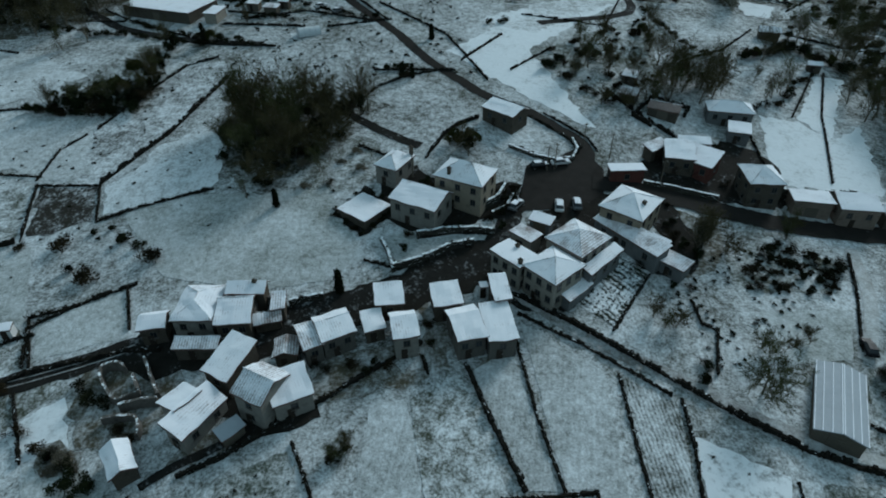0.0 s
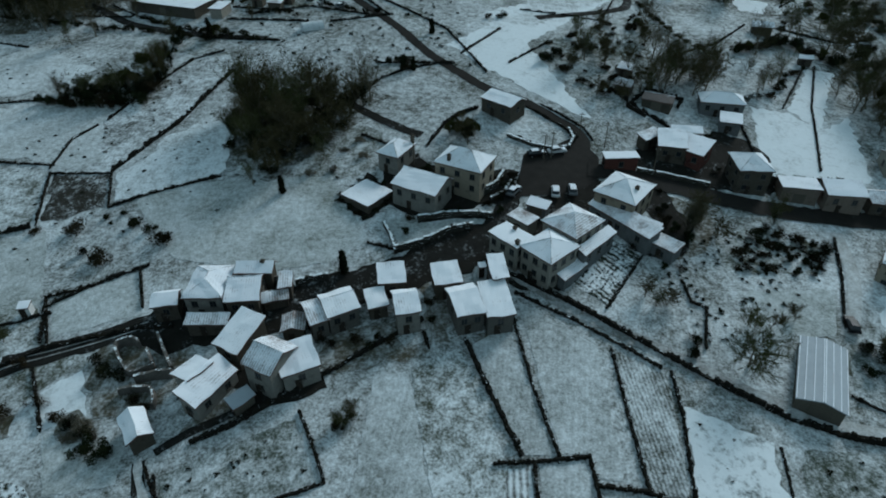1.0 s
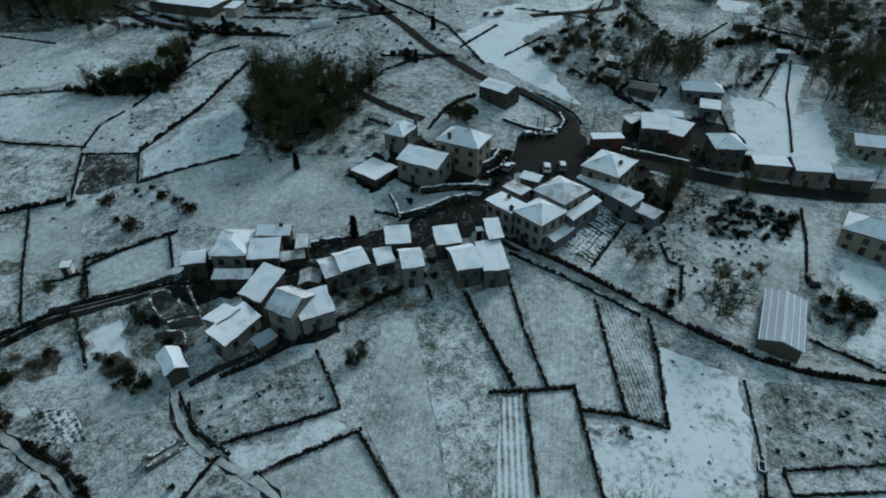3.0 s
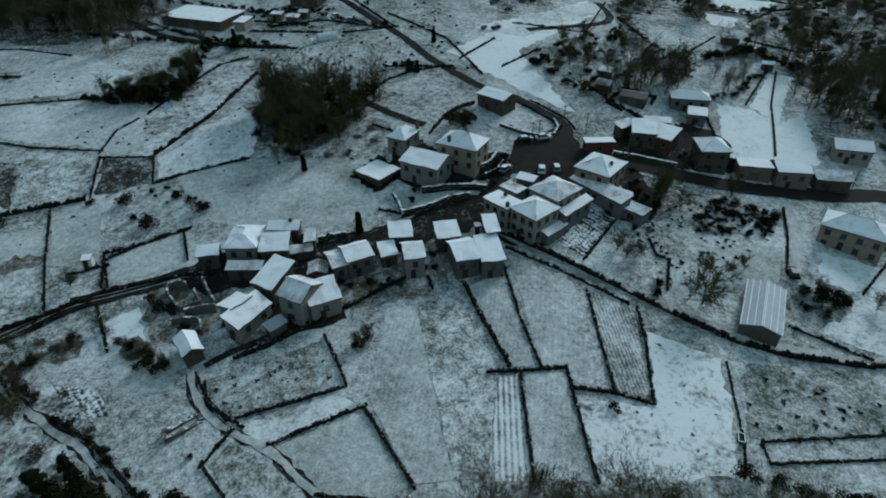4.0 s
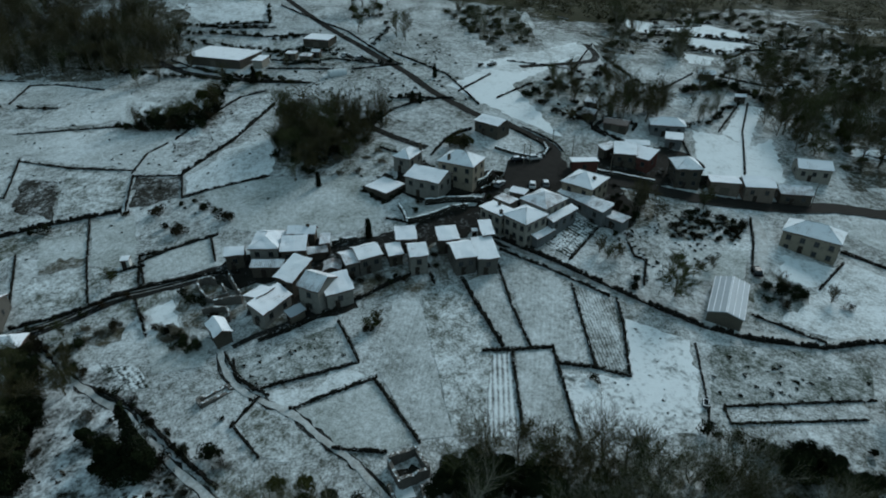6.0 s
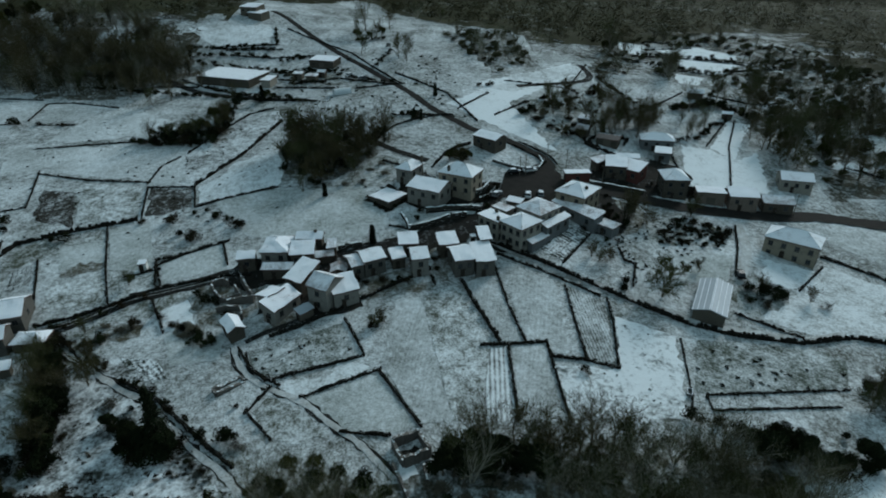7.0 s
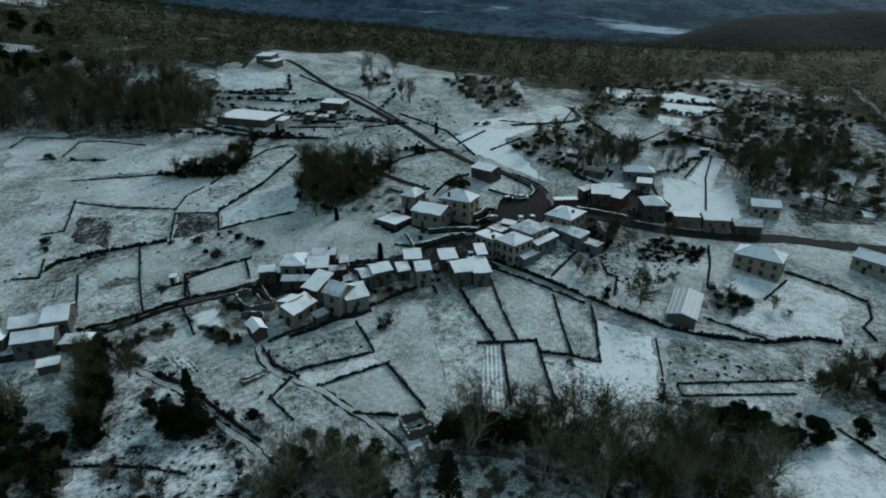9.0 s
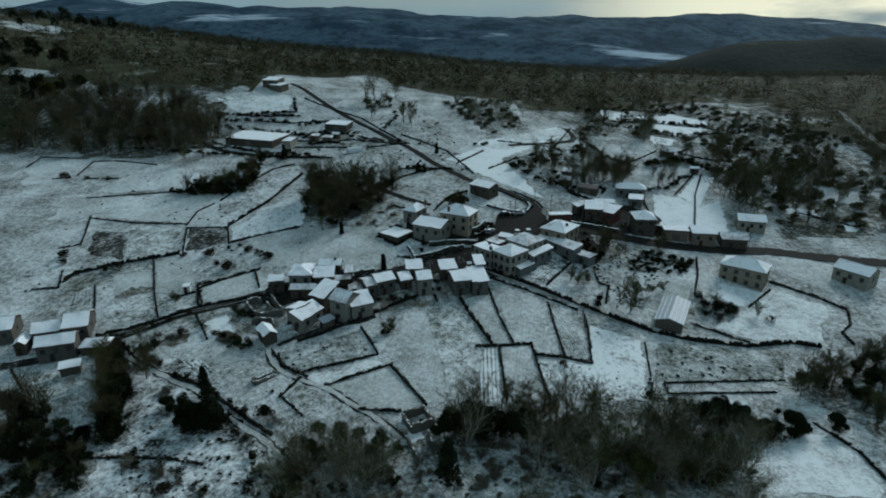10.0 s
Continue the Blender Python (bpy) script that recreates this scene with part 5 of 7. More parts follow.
def broken_walls(label, lines, high):
    """A ruin whose wall stumps wander; each line is one stump."""
    cx, cy = lines[0][0]
    home = new("ruin")
    home.matrix_basis = pose(cx, cy, height(cx, cy))
    tagged(home, label, "ruin", "roofless ruins")
    rng = random.Random(label)
    for points in lines:
        line = glide(points, 0.5)
        bm, last = bmesh.new(), None
        h = high
        for k, p in enumerate(line):
            way = (line[min(k + 1, len(line) - 1)] - line[max(k - 1, 0)]).normalized()
            side = Vector((-way.y, way.x))
            h = min(high * 1.1, max(high * 0.7, h + rng.uniform(-0.15, 0.15)))
            g = height(p.x, p.y) - home.matrix_basis.translation.z
            row = []
            for r, e in ((-0.30, -0.4), (-0.27, h * 0.6), (-0.2, h), (0.2, h), (0.27, h * 0.6), (0.30, -0.4)):
                q = p + side * (r + rng.uniform(-0.05, 0.05))
                row.append(bm.verts.new((q.x - cx, q.y - cy, g + e + (rng.uniform(-0.06, 0.06) if e > 0 else 0))))
            if last:
                for a in range(5):
                    bm.faces.new((last[a], row[a], row[a + 1], last[a + 1]))
            else:
                bm.faces.new(row)
            last = row
        bm.faces.new(last[::-1])
        bmesh.ops.recalc_face_normals(bm, faces=bm.faces[:])
        part("wall", bm, RUINSTONE, home)


broken_walls("roofless oval stone ruin with snow along its wall tops", [[(-49.4, 61.9), (-50.2, 62.6), (-52.4, 62.7), (-53.0, 61.3), (-50.8, 58.3), (-48.8, 56.7), (-46.5, 57.6), (-45.4, 57.8)], [(-47.4, 60.4), (-45.7, 57.9)]], 1.9)
broken_walls("long broken gable wall of a fallen house", [[(-46.9, 63.7), (-44.6, 60.2), (-42.4, 57.0)], [(-47.7, 55.4), (-45.0, 56.0), (-42.1, 56.2)]], 1.8)
broken_walls("low broken walls round a small hut's yard", [[(-49.5, 53.4), (-46.5, 53.8), (-44.7, 53.7), (-43.6, 52.2), (-43.3, 50.6)]], 1.4)
ruin("roofless stone hut at the edge of the plots", -5.7, 16.2, 4.6, 4.4, 28, 2.2, 0.1, seed=5)
ruin("long narrow stone trough enclosure in the snow", -40.3, 31.9, 5.4, 1.6, 40, 0.8, 0.0, seed=6)
broken_walls("low wall of a pen below the ruined hut", [[(-8.6, 13.6), (-7.2, 10.6), (-5.4, 6.6)], [(-3.6, 13.4), (-3.0, 10.4)]], 0.8)


def car(label, x, y, turn, paint, snowed=True):
    """A parked car: body, cabin glass, roof, lamps and wheels."""
    home = new("car")
    home.matrix_basis = pose(x, y, height(x, y) + 0.13, 0, 0, turn)
    tagged(home, label, "car", "parked cars")
    bm = bmesh.new()
    side = ((-2.1, 0.35), (2.1, 0.35), (2.12, 0.75), (1.1, 0.92), (-1.75, 0.95), (-2.12, 0.8))
    ends = [[bm.verts.new((px, s, pz)) for px, pz in side] for s in (-0.85, 0.85)]
    bm.faces.new(ends[0])
    bm.faces.new(ends[1][::-1])
    for i in range(6):
        j = (i + 1) % 6
        bm.faces.new((ends[0][j], ends[0][i], ends[1][i], ends[1][j]))
    bmesh.ops.recalc_face_normals(bm, faces=bm.faces[:])
    bmesh.ops.bevel(bm, geom=bm.edges[:], offset=0.08, segments=2, affect="EDGES")
    part("body", bm, paint, home)
    bm = bmesh.new()
    low = [bm.verts.new(p) for p in ((-1.75, -0.78, 0.9), (1.05, -0.78, 0.88), (1.05, 0.78, 0.88), (-1.75, 0.78, 0.9))]
    up = [bm.verts.new(p) for p in ((-1.3, -0.62, 1.42), (0.35, -0.62, 1.42), (0.35, 0.62, 1.42), (-1.3, 0.62, 1.42))]
    for i in range(4):
        j = (i + 1) % 4
        bm.faces.new((low[i], low[j], up[j], up[i]))
    bm.faces.new(up)
    part("cabin_glass", bm, GLASS, home)
    part("roof", boxed(-1.34, 0.4, -0.66, 0.66, 1.40, 1.46, 0.025), paint, home)
    if snowed:
        part("snow_cover", boxed(-1.3, 0.36, -0.62, 0.62, 1.462, 1.53, 0.03), SNOWROOF, home, "settled snow on the car roof")
        part("snow_cover", boxed(1.2, 1.95, -0.62, 0.62, 0.90, 0.96, 0.025), SNOWROOF, home, "settled snow on the bonnet")
    for px in (-1.3, 1.35):
        for s in (-0.8, 0.8):
            bm = bmesh.new()
            bmesh.ops.create_cone(bm, cap_ends=True, segments=14, radius1=0.31, radius2=0.31, depth=0.2, matrix=pose(px, s, 0.2, 90))
            wheel = part("wheel", bm, RUBBER, home)
            bm = bmesh.new()
            bmesh.ops.create_cone(bm, cap_ends=True, segments=10, radius1=0.18, radius2=0.18, depth=0.03, matrix=pose(px, s * 1.13, 0.2, 90))
            part("rim", bm, CHROME, wheel)
    for s in (-0.6, 0.6):
        part("headlight", boxed(2.06, 2.14, s - 0.16, s + 0.16, 0.6, 0.72, 0.02), WHITEPAINT, home)
    return home


car("dark parked car with snow on its roof", 20.8, 112.6, 12, DARKPAINT)
car("white parked car dusted with snow", 25.6, 114.0, 14, LIGHTPAINT)
car("white parked car beside the square", 23.3, 99.6, 82, LIGHTPAINT)
car("grey parked car with snow on its roof", 27.0, 100.4, 84, GREYPAINT)
car("small grey car parked by the lane", 14.6, 99.4, 55, GREYPAINT)
car("white car under snow parked by the farmyard", -38.7, 196.2, 40, LIGHTPAINT)
car("grey car under snow parked by the farmyard", -32.6, 191.6, 50, GREYPAINT)
car("black parked car on the snowy track", 70.0, 67.6, 78, DARKPAINT, False)


def trough(label, x, y, turn):
    """A low concrete water trough with a rim of snow."""
    home = new("water_trough")
    home.matrix_basis = pose(x, y, height(x, y) - 0.02, 0, 0, turn)
    tagged(home, label, "trough")
    part("base", boxed(-0.9, 0.9, -0.5, 0.5, 0.0, 0.16, 0.02), GREYWALL, home)
    for x0, x1, y0, y1 in ((-0.9, 0.9, -0.5, -0.36), (-0.9, 0.9, 0.36, 0.5), (-0.9, -0.76, -0.36, 0.36), (0.76, 0.9, -0.36, 0.36)):
        side = part("side", boxed(x0, x1, y0, y1, 0.162, 0.62, 0.015), GREYWALL, home)
        part("snow_cover", boxed(x0 + 0.01, x1 - 0.01, y0 + 0.01, y1 - 0.01, 0.622, 0.68, 0.02), SNOWROOF, side, "snow on the rim")


trough("grey concrete water trough rimmed with snow", 44.3, 29.4, 70)


def pole(label, x, y, tall):
    home = new("utility_pole")
    home.matrix_basis = pose(x, y, height(x, y))
    tagged(home, label, "pole", "utility poles")
    bm = bmesh.new()
    bmesh.ops.create_cone(bm, cap_ends=True, segments=8, radius1=0.14, radius2=0.09, depth=tall + 0.5, matrix=pose(0, 0, tall / 2 - 0.25))
    part("post", bm, TIMBER, home)
    part("crossarm", boxed(-0.6, 0.6, -0.05, 0.05, tall - 0.5, tall - 0.38), TIMBER, home)
    for px in (-0.5, 0.0, 0.5):
        part("insulator", boxed(px - 0.04, px + 0.04, -0.04, 0.04, tall - 0.38, tall - 0.22, 0.01), WHITEPAINT, home)


for px, py, tall in ((22.3, 111.6, 6.0), (24.0, 112.0, 6.5), (37.0, 117.0, 6.5), (-6.4, 108.5, 7.0), (31.8, 121.0, 6.0), (46.0, 108.2, 6.5), (98.0, 97.8, 6.5)):
    pole("grey wooden utility pole beside the road", px, py, tall)


def terrace(label, points, high):
    """A retaining wall of stones with a snowy top."""
    ob = stone_line(points, high, 0.5, PALESTONE)
    tagged(ob, label, "retaining wall", "garden terraces", "structure")


def stone_line(points, high, wide, material):
    rng = random.Random(str(points) + "t")
    verts, faces = [], []
    for (x0, y0), (x1, y1) in zip(points, points[1:]):
        run = math.hypot(x1 - x0, y1 - y0)
        ux, uy = (x1 - x0) / run, (y1 - y0) / run
        s = 0.0
        while s < run:
            step = rng.uniform(0.5, 0.9)
            for c in range(3):
                low, up = (-0.3, high * 0.36, high * 0.7)[c], (high * 0.38, high * 0.72, high * rng.uniform(0.95, 1.08))[c]
                o, w = rng.uniform(-0.05, 0.05), wide / 2
                n = len(verts)
                for zz in (low, up):
                    for t, q in ((s, -w), (s + step, -w), (s + step, w), (s, w)):
                        px, py = x0 + ux * t - uy * (q + o), y0 + uy * t + ux * (q + o)
                        verts.append((px, py, height(px, py) + zz))
                faces += [(n + 4, n + 5, n + 6, n + 7), (n, n + 1, n + 5, n + 4), (n + 1, n + 2, n + 6, n + 5), (n + 2, n + 3, n + 7, n + 6), (n + 3, n, n + 4, n + 7)]
            s += step
    me = bpy.data.meshes.new("retaining_wall")
    me.from_pydata(verts, [], faces)
    me.materials.append(material)
    return new("retaining_wall", me)


terrace("curved stone retaining wall with a snowy top below the house", [(-5.0, 90.4), (-1.5, 91.2), (2.0, 91.8), (6.0, 92.0), (9.8, 91.5)], 1.6)
terrace("stone retaining wall above the lane with a snowy top", [(-9.0, 82.2), (-5.5, 83.4), (-2.4, 84.9), (1.7, 87.6), (5.2, 88.4)], 1.7)
terrace("stone wall of a small terraced garden", [(-11.5, 89.6), (-10.0, 86.0), (-9.0, 82.2)], 1.2)
terrace("stone terrace steps beside the tall house", [(8.2, 98.6), (11.0, 101.0), (12.5, 104.0)], 1.8)
terrace("snowy stone wall of a ruined garden terrace", [(-26.2, 74.6), (-24.0, 75.4), (-21.0, 76.0)], 1.3)
terrace("low stone terrace beside the tall house", [(9.6, 96.8), (12.8, 99.2), (14.0, 102.0)], 1.1)
terrace("curved snow-topped wall beside the road", [(14.8, 119.6), (20.0, 116.4), (25.0, 115.0), (28.6, 116.0), (30.2, 119.6), (29.6, 123.2)], 0.9)
terrace("brick-coloured retaining wall below the snowy field", [(70.5, 107.6), (78.0, 107.3), (88.0, 108.6)], 2.2)
terrace("rubble retaining wall along the road", [(42.5, 108.6), (50.0, 106.9), (57.5, 104.8)], 1.3)

# ---- dry-stone walls, brambles, trees ----
BRAMBLE_LINE = []


def stone_wall(points, high=0.65, wide=0.42):
    """A tumbled dry-stone wall along the line, block by block."""
    rng = random.Random(str(points))
    if points[0][0] < -84:
        high *= 0.7                                     # the left-hand meadow walls are sunken and broken
    verts, faces = [], []
    for (x0, y0), (x1, y1) in zip(points, points[1:]):
        run = math.hypot(x1 - x0, y1 - y0)
        if run < 0.1:
            continue
        ux, uy = (x1 - x0) / run, (y1 - y0) / run
        s = 0.0
        while s < run:
            step = rng.uniform(0.32, 0.7)
            top = high * rng.uniform(0.65, 1.15) * (1 if noise.noise(((x0 + ux * s) / 2.2, (y0 + uy * s) / 2.2, 2.0)) > -0.2 else 0.42)
            if high > 0.45:
                BRAMBLE_LINE.append((x0 + ux * s, y0 + uy * s))
            for low, up in ((-0.25, top * 0.52), (top * 0.5, top)):
                w = wide * rng.uniform(0.8, 1.15) / 2
                a, o = s + rng.uniform(-0.08, 0.08), rng.uniform(-0.12, 0.12)
                b = a + step * rng.uniform(0.9, 1.1)
                n = len(verts)
                for zz, sh in ((low, 1.0), (up, rng.uniform(0.7, 0.95))):
                    for t, q in ((a, -w), (b, -w), (b, w), (a, w)):
                        px, py = x0 + ux * t - uy * (q * sh + o), y0 + uy * t + ux * (q * sh + o)
                        verts.append((px, py, height(px, py) + zz + rng.uniform(-0.05, 0.05)))
                faces += [(n + 4, n + 5, n + 6, n + 7), (n, n + 1, n + 5, n + 4), (n + 1, n + 2, n + 6, n + 5), (n + 2, n + 3, n + 7, n + 6), (n + 3, n, n + 4, n + 7)]
            s += step
    me = bpy.data.meshes.new("dry_stone_wall")
    me.from_pydata(verts, [], faces)
    me.materials.append(DRYSTONE)
    return tagged(new("dry_stone_wall", me), "low dark dry-stone field wall with traces of snow", "stone wall", "dry-stone field walls", "structure")


def tube(verts, faces, a, b, ra, rb, sides=5):
    way = (b - a).normalized()
    e = way.orthogonal().normalized()
    f = way.cross(e)
    n = len(verts)
    for p, r in ((a, ra), (b, rb)):
        for i in range(sides):
            t = 2 * math.pi * i / sides
            verts.append(p + (e * math.cos(t) + f * math.sin(t)) * r)
    for i in range(sides):
        j = (i + 1) % sides
        faces.append((n + i, n + j, n + sides + j, n + sides + i))


def raw(name, verts, faces, material):
    me = bpy.data.meshes.new(name)
    me.from_pydata([tuple(v) for v in verts], [], faces)
    me.materials.append(material)
    return me


def leaf(verts, faces, p, size, rng, long=1.0):
    a = Vector((rng.gauss(0, 1), rng.gauss(0, 1), rng.gauss(0, 1))).normalized()
    b = a.orthogonal().normalized() * size * 0.5
    a = a * size * long
    n = len(verts)
    verts += [p - a * 0.5 - b * 0.4, p + b, p + a * 0.5]
    faces.append((n, n + 1, n + 2))


def tree_bare(seed, tall, spread, twigs=7, ivy=0.0, stems=1, material=None, shoots=3, bark=None):
    """A leafless tree: trunk and limbs in one mesh, the haze of twigs in another. stems: a coppice has several; shoots: on each branch."""
    rng = random.Random(seed)
    wood_v, wood_f, twig_v, twig_f, ivy_v, ivy_f = [], [], [], [], [], []

    def strand(p, q, w):
        side = (q - p).orthogonal().normalized()
        side.rotate(Matrix.Rotation(rng.uniform(0, 6.3), 3, (q - p).normalized()))
        n = len(twig_v)
        twig_v.extend([p - side * w, p + side * w, q])
        twig_f.append((n, n + 1, n + 2))

    def limb(p, way, length, r, level):
        steps, q, d, rr = (4, 4, 2)[level], p, way, r
        for k in range(steps):
            nxt = q + d * length / steps
            nr = rr * (0.78 if level < 2 else 0.6)
            tube(wood_v, wood_f, q, nxt, rr, nr, 6 if level == 0 else 4 if level == 1 else 3)
            if ivy and (level == 0 or (level == 1 and k < 2)):
                for _ in range(int(ivy * 30)):
                    off = Vector((rng.gauss(0, 0.32), rng.gauss(0, 0.32), rng.gauss(0, 0.3)))
                    leaf(ivy_v, ivy_f, q.lerp(nxt, rng.random()) + off, rng.uniform(0.2, 0.4), rng)
            if level < 2:
                kids = (1, 3, 3, 4)[k] if level == 0 else (1, 2, 2, 3)[k]
                for i in range(kids):
                    lean = rng.uniform(0.45, 0.95)
                    side = d.orthogonal().normalized()
                    side.rotate(Matrix.Rotation(rng.uniform(0, 6.283), 3, d))
                    turn = (d * math.cos(lean) + side * math.sin(lean) * spread + Vector((0, 0, 0.22))).normalized()
                    limb(q.lerp(nxt, rng.uniform(0.2, 1.0)), turn, length * rng.uniform(0.5, 0.78), nr * rng.uniform(0.42, 0.62), level + 1)
            else:
                for i in range(shoots + k):
                    turn = (d + Vector((rng.gauss(0, 0.6), rng.gauss(0, 0.6), rng.gauss(0.2, 0.5)))).normalized()
                    start = q.lerp(nxt, rng.random())
                    reach = tall * rng.uniform(0.07, 0.13)
                    strand(start, start + turn * reach, 0.028)
                    for j in range(twigs):
                        base = start + turn * reach * rng.uniform(0.15, 1.0)
                        bend = (turn + Vector((rng.gauss(0, 0.6), rng.gauss(0, 0.6), rng.gauss(0.2, 0.55)))).normalized()
                        strand(base, base + bend * tall * rng.uniform(0.04, 0.09), 0.019)
            q, rr = nxt, nr
            d = (d + Vector((rng.gauss(0, 0.13), rng.gauss(0, 0.13), 0.06))).normalized()

    for i in range(stems):
        t = 6.283 * i / stems + rng.uniform(-0.5, 0.5)
        lean = 0.08 if stems == 1 else rng.uniform(0.15, 0.4)
        limb(Vector((math.cos(t) * 0.25 * (stems > 1), math.sin(t) * 0.25 * (stems > 1), -0.3)), Vector((math.cos(t) * lean, math.sin(t) * lean, 1)).normalized(), tall * rng.uniform(0.6, 0.72), tall * (0.028 if stems == 1 else 0.022), 0)
    home = new("tree")
    share("trunk", raw("trunk", wood_v, wood_f, bark or BARK), home, Matrix())
    share("crown", raw("crown", twig_v, twig_f, material or TWIG), home, Matrix(), "haze of fine bare twigs")
    if ivy:
        share("ivy", raw("ivy", ivy_v, ivy_f, IVY), home, Matrix(), "dark green ivy on trunk and limbs")
    return home


def tree_conifer(seed, tall, wide):
    rng = random.Random(seed)
    wood_v, wood_f, v, f = [], [], [], []
    tube(wood_v, wood_f, Vector((0, 0, -0.3)), Vector((0, 0, tall * 0.95)), tall * 0.022, 0.03, 6)
    z = tall * 0.08
    while z < tall:
        share_up = z / tall
        reach = wide * (1 - share_up) ** 0.75 * rng.uniform(0.75, 1.15) + 0.15
        for i in range(7):
            t = rng.uniform(0, 6.283)
            way = Vector((math.cos(t), math.sin(t), rng.uniform(-0.25, 0.2)))
            tip = Vector((0, 0, z)) + way * reach
            tube(wood_v, wood_f, Vector((0, 0, z)), tip, 0.05, 0.01, 3)
            for k in range(9):
                s = rng.uniform(0.2, 1.0)
                p = Vector((0, 0, z)).lerp(tip, s) + Vector((rng.gauss(0, 0.18), rng.gauss(0, 0.18), rng.gauss(-0.08, 0.18)))
                leaf(v, f, p, rng.uniform(0.35, 0.6), rng, 1.6)
        z += tall * 0.033
    home = new("conifer")
    share("trunk", raw("trunk", wood_v, wood_f, BARK), home, Matrix())
    share("crown", raw("crown", v, f, NEEDLE), home, Matrix(), "dense dark green needles")
    return home


def tree_leafy(seed, tall, wide, leaves=1700, material=None):
    """An evergreen broadleaf: short trunk, limbs and a crown of uneven leaf clumps with gaps."""
    rng = random.Random(seed)
    wood_v, wood_f, v, f = [], [], [], []
    fork = Vector((rng.gauss(0, 0.15), rng.gauss(0, 0.15), tall * 0.3))
    tube(wood_v, wood_f, Vector((0, 0, -0.3)), fork, tall * 0.035, tall * 0.025, 6)
    count = 15
    for i in range(count):
        t, up = 6.283 * i * 0.382 + rng.uniform(-0.4, 0.4), rng.uniform(0.25, 1.0)
        reach = wide * (1.05 - 0.75 * up) * rng.uniform(0.55, 1.05)
        c = Vector((math.cos(t) * reach, math.sin(t) * reach, tall * (0.22 + 0.72 * up)))
        tube(wood_v, wood_f, fork, c, tall * 0.012, 0.02, 4)
        r = rng.uniform(0.26, 0.42) * wide
        for _ in range(leaves // count):
            way = Vector((rng.gauss(0, 1), rng.gauss(0, 1), rng.gauss(0, 1))).normalized()
            leaf(v, f, c + Vector((way.x, way.y, way.z * 0.85)) * r * rng.random() ** 0.45, rng.uniform(0.22, 0.42), rng, 1.2)
    home = new("evergreen_tree")
    share("trunk", raw("trunk", wood_v, wood_f, BARK), home, Matrix())
    share("crown", raw("crown", v, f, material or IVY), home, Matrix(), "dense dark evergreen leaves")
    return home


def bush(seed, wide, tall, material, leaves=420, size=0.28):
    rng = random.Random(seed)
    wood_v, wood_f, v, f = [], [], [], []
    lumps = [(Vector((rng.gauss(0, 0.32) * wide, rng.gauss(0, 0.32) * wide, rng.uniform(0.3, 0.7) * tall)), rng.uniform(0.3, 0.55)) for _ in range(7)]
    for c, r in lumps:
        tube(wood_v, wood_f, Vector((c.x * 0.2, c.y * 0.2, -0.2)), c, 0.05, 0.02, 3)
        for _ in range(leaves // 7):
            way = Vector((rng.gauss(0, 1), rng.gauss(0, 1), rng.gauss(0, 1))).normalized()
            p = c + Vector((way.x * wide * r, way.y * wide * r, way.z * tall * r * 0.8)) * rng.random() ** 0.4
            p.z = max(p.z, 0.02)
            leaf(v, f, p, size * rng.uniform(0.6, 1.3), rng, 1.3)
    home = new("bush")
    share("woody_base", raw("woody_base", wood_v, wood_f, BARK), home, Matrix())
    share("foliage", raw("foliage", v, f, material), home, Matrix())
    return home


def stand(ob, x, y, turn=0.0, scale=1.0):
    ob.matrix_basis = pose(x, y, height(x, y), 0, 0, turn) @ Matrix.Scale(scale, 4)
    return ob


def again(ob, x, y, turn, scale):
    c = copy_thing(ob, Matrix())
    c.matrix_basis = pose(x, y, height(x, y), 0, 0, turn) @ Matrix.Scale(scale, 4)
    return c


class Planter:
    """Plants copies of a few patterns; the first use of each pattern takes the pattern itself."""
    def __init__(self, patterns, label, category, group):
        self.patterns, self.used, self.rng = patterns, set(), random.Random(label)
        for p in patterns:
            tagged(p, label, category, group)

    def at(self, x, y, scale=1.0, which=None):
        k = self.rng.randrange(len(self.patterns)) if which is None else which
        turn, s = self.rng.uniform(0, 360), scale * self.rng.uniform(0.85, 1.15)
        if k in self.used:
            return again(self.patterns[k], x, y, turn, s)
        self.used.add(k)
        return stand(self.patterns[k], x, y, turn, s)

    def fill(self, poly, count, low=0.8, high=1.2, gap=1.5, avoid=()):
        xs, ys = [p[0] for p in poly], [p[1] for p in poly]
        placed, tries = [], 0
        while len(placed) < count and tries < count * 40:
            tries += 1
            x, y = self.rng.uniform(min(xs), max(xs)), self.rng.uniform(min(ys), max(ys))
            if inside(x, y, poly) and not (avoid and inside(x, y, avoid)) and all(math.hypot(x - a, y - b) > gap for a, b in placed):
                placed.append((x, y))
                self.at(x, y, self.rng.uniform(low, high))


def joined(name, label, category, patterns, spots):
    """Many alike plants as one object: patterns are (mesh vertices, faces) in local metres."""
    rng = random.Random(name)
    verts, faces = [], []
    for x, y, s in spots:
        v, f = patterns[rng.randrange(len(patterns))]
        t = rng.uniform(0, 6.283)
        c, q, z, n = math.cos(t) * s, math.sin(t) * s, height(x, y), len(verts)
        verts.extend((x + p[0] * c - p[1] * q, y + p[0] * q + p[1] * c, z + p[2] * s) for p in v)
        faces.extend(tuple(i + n for i in g) for g in f)
    return verts, faces


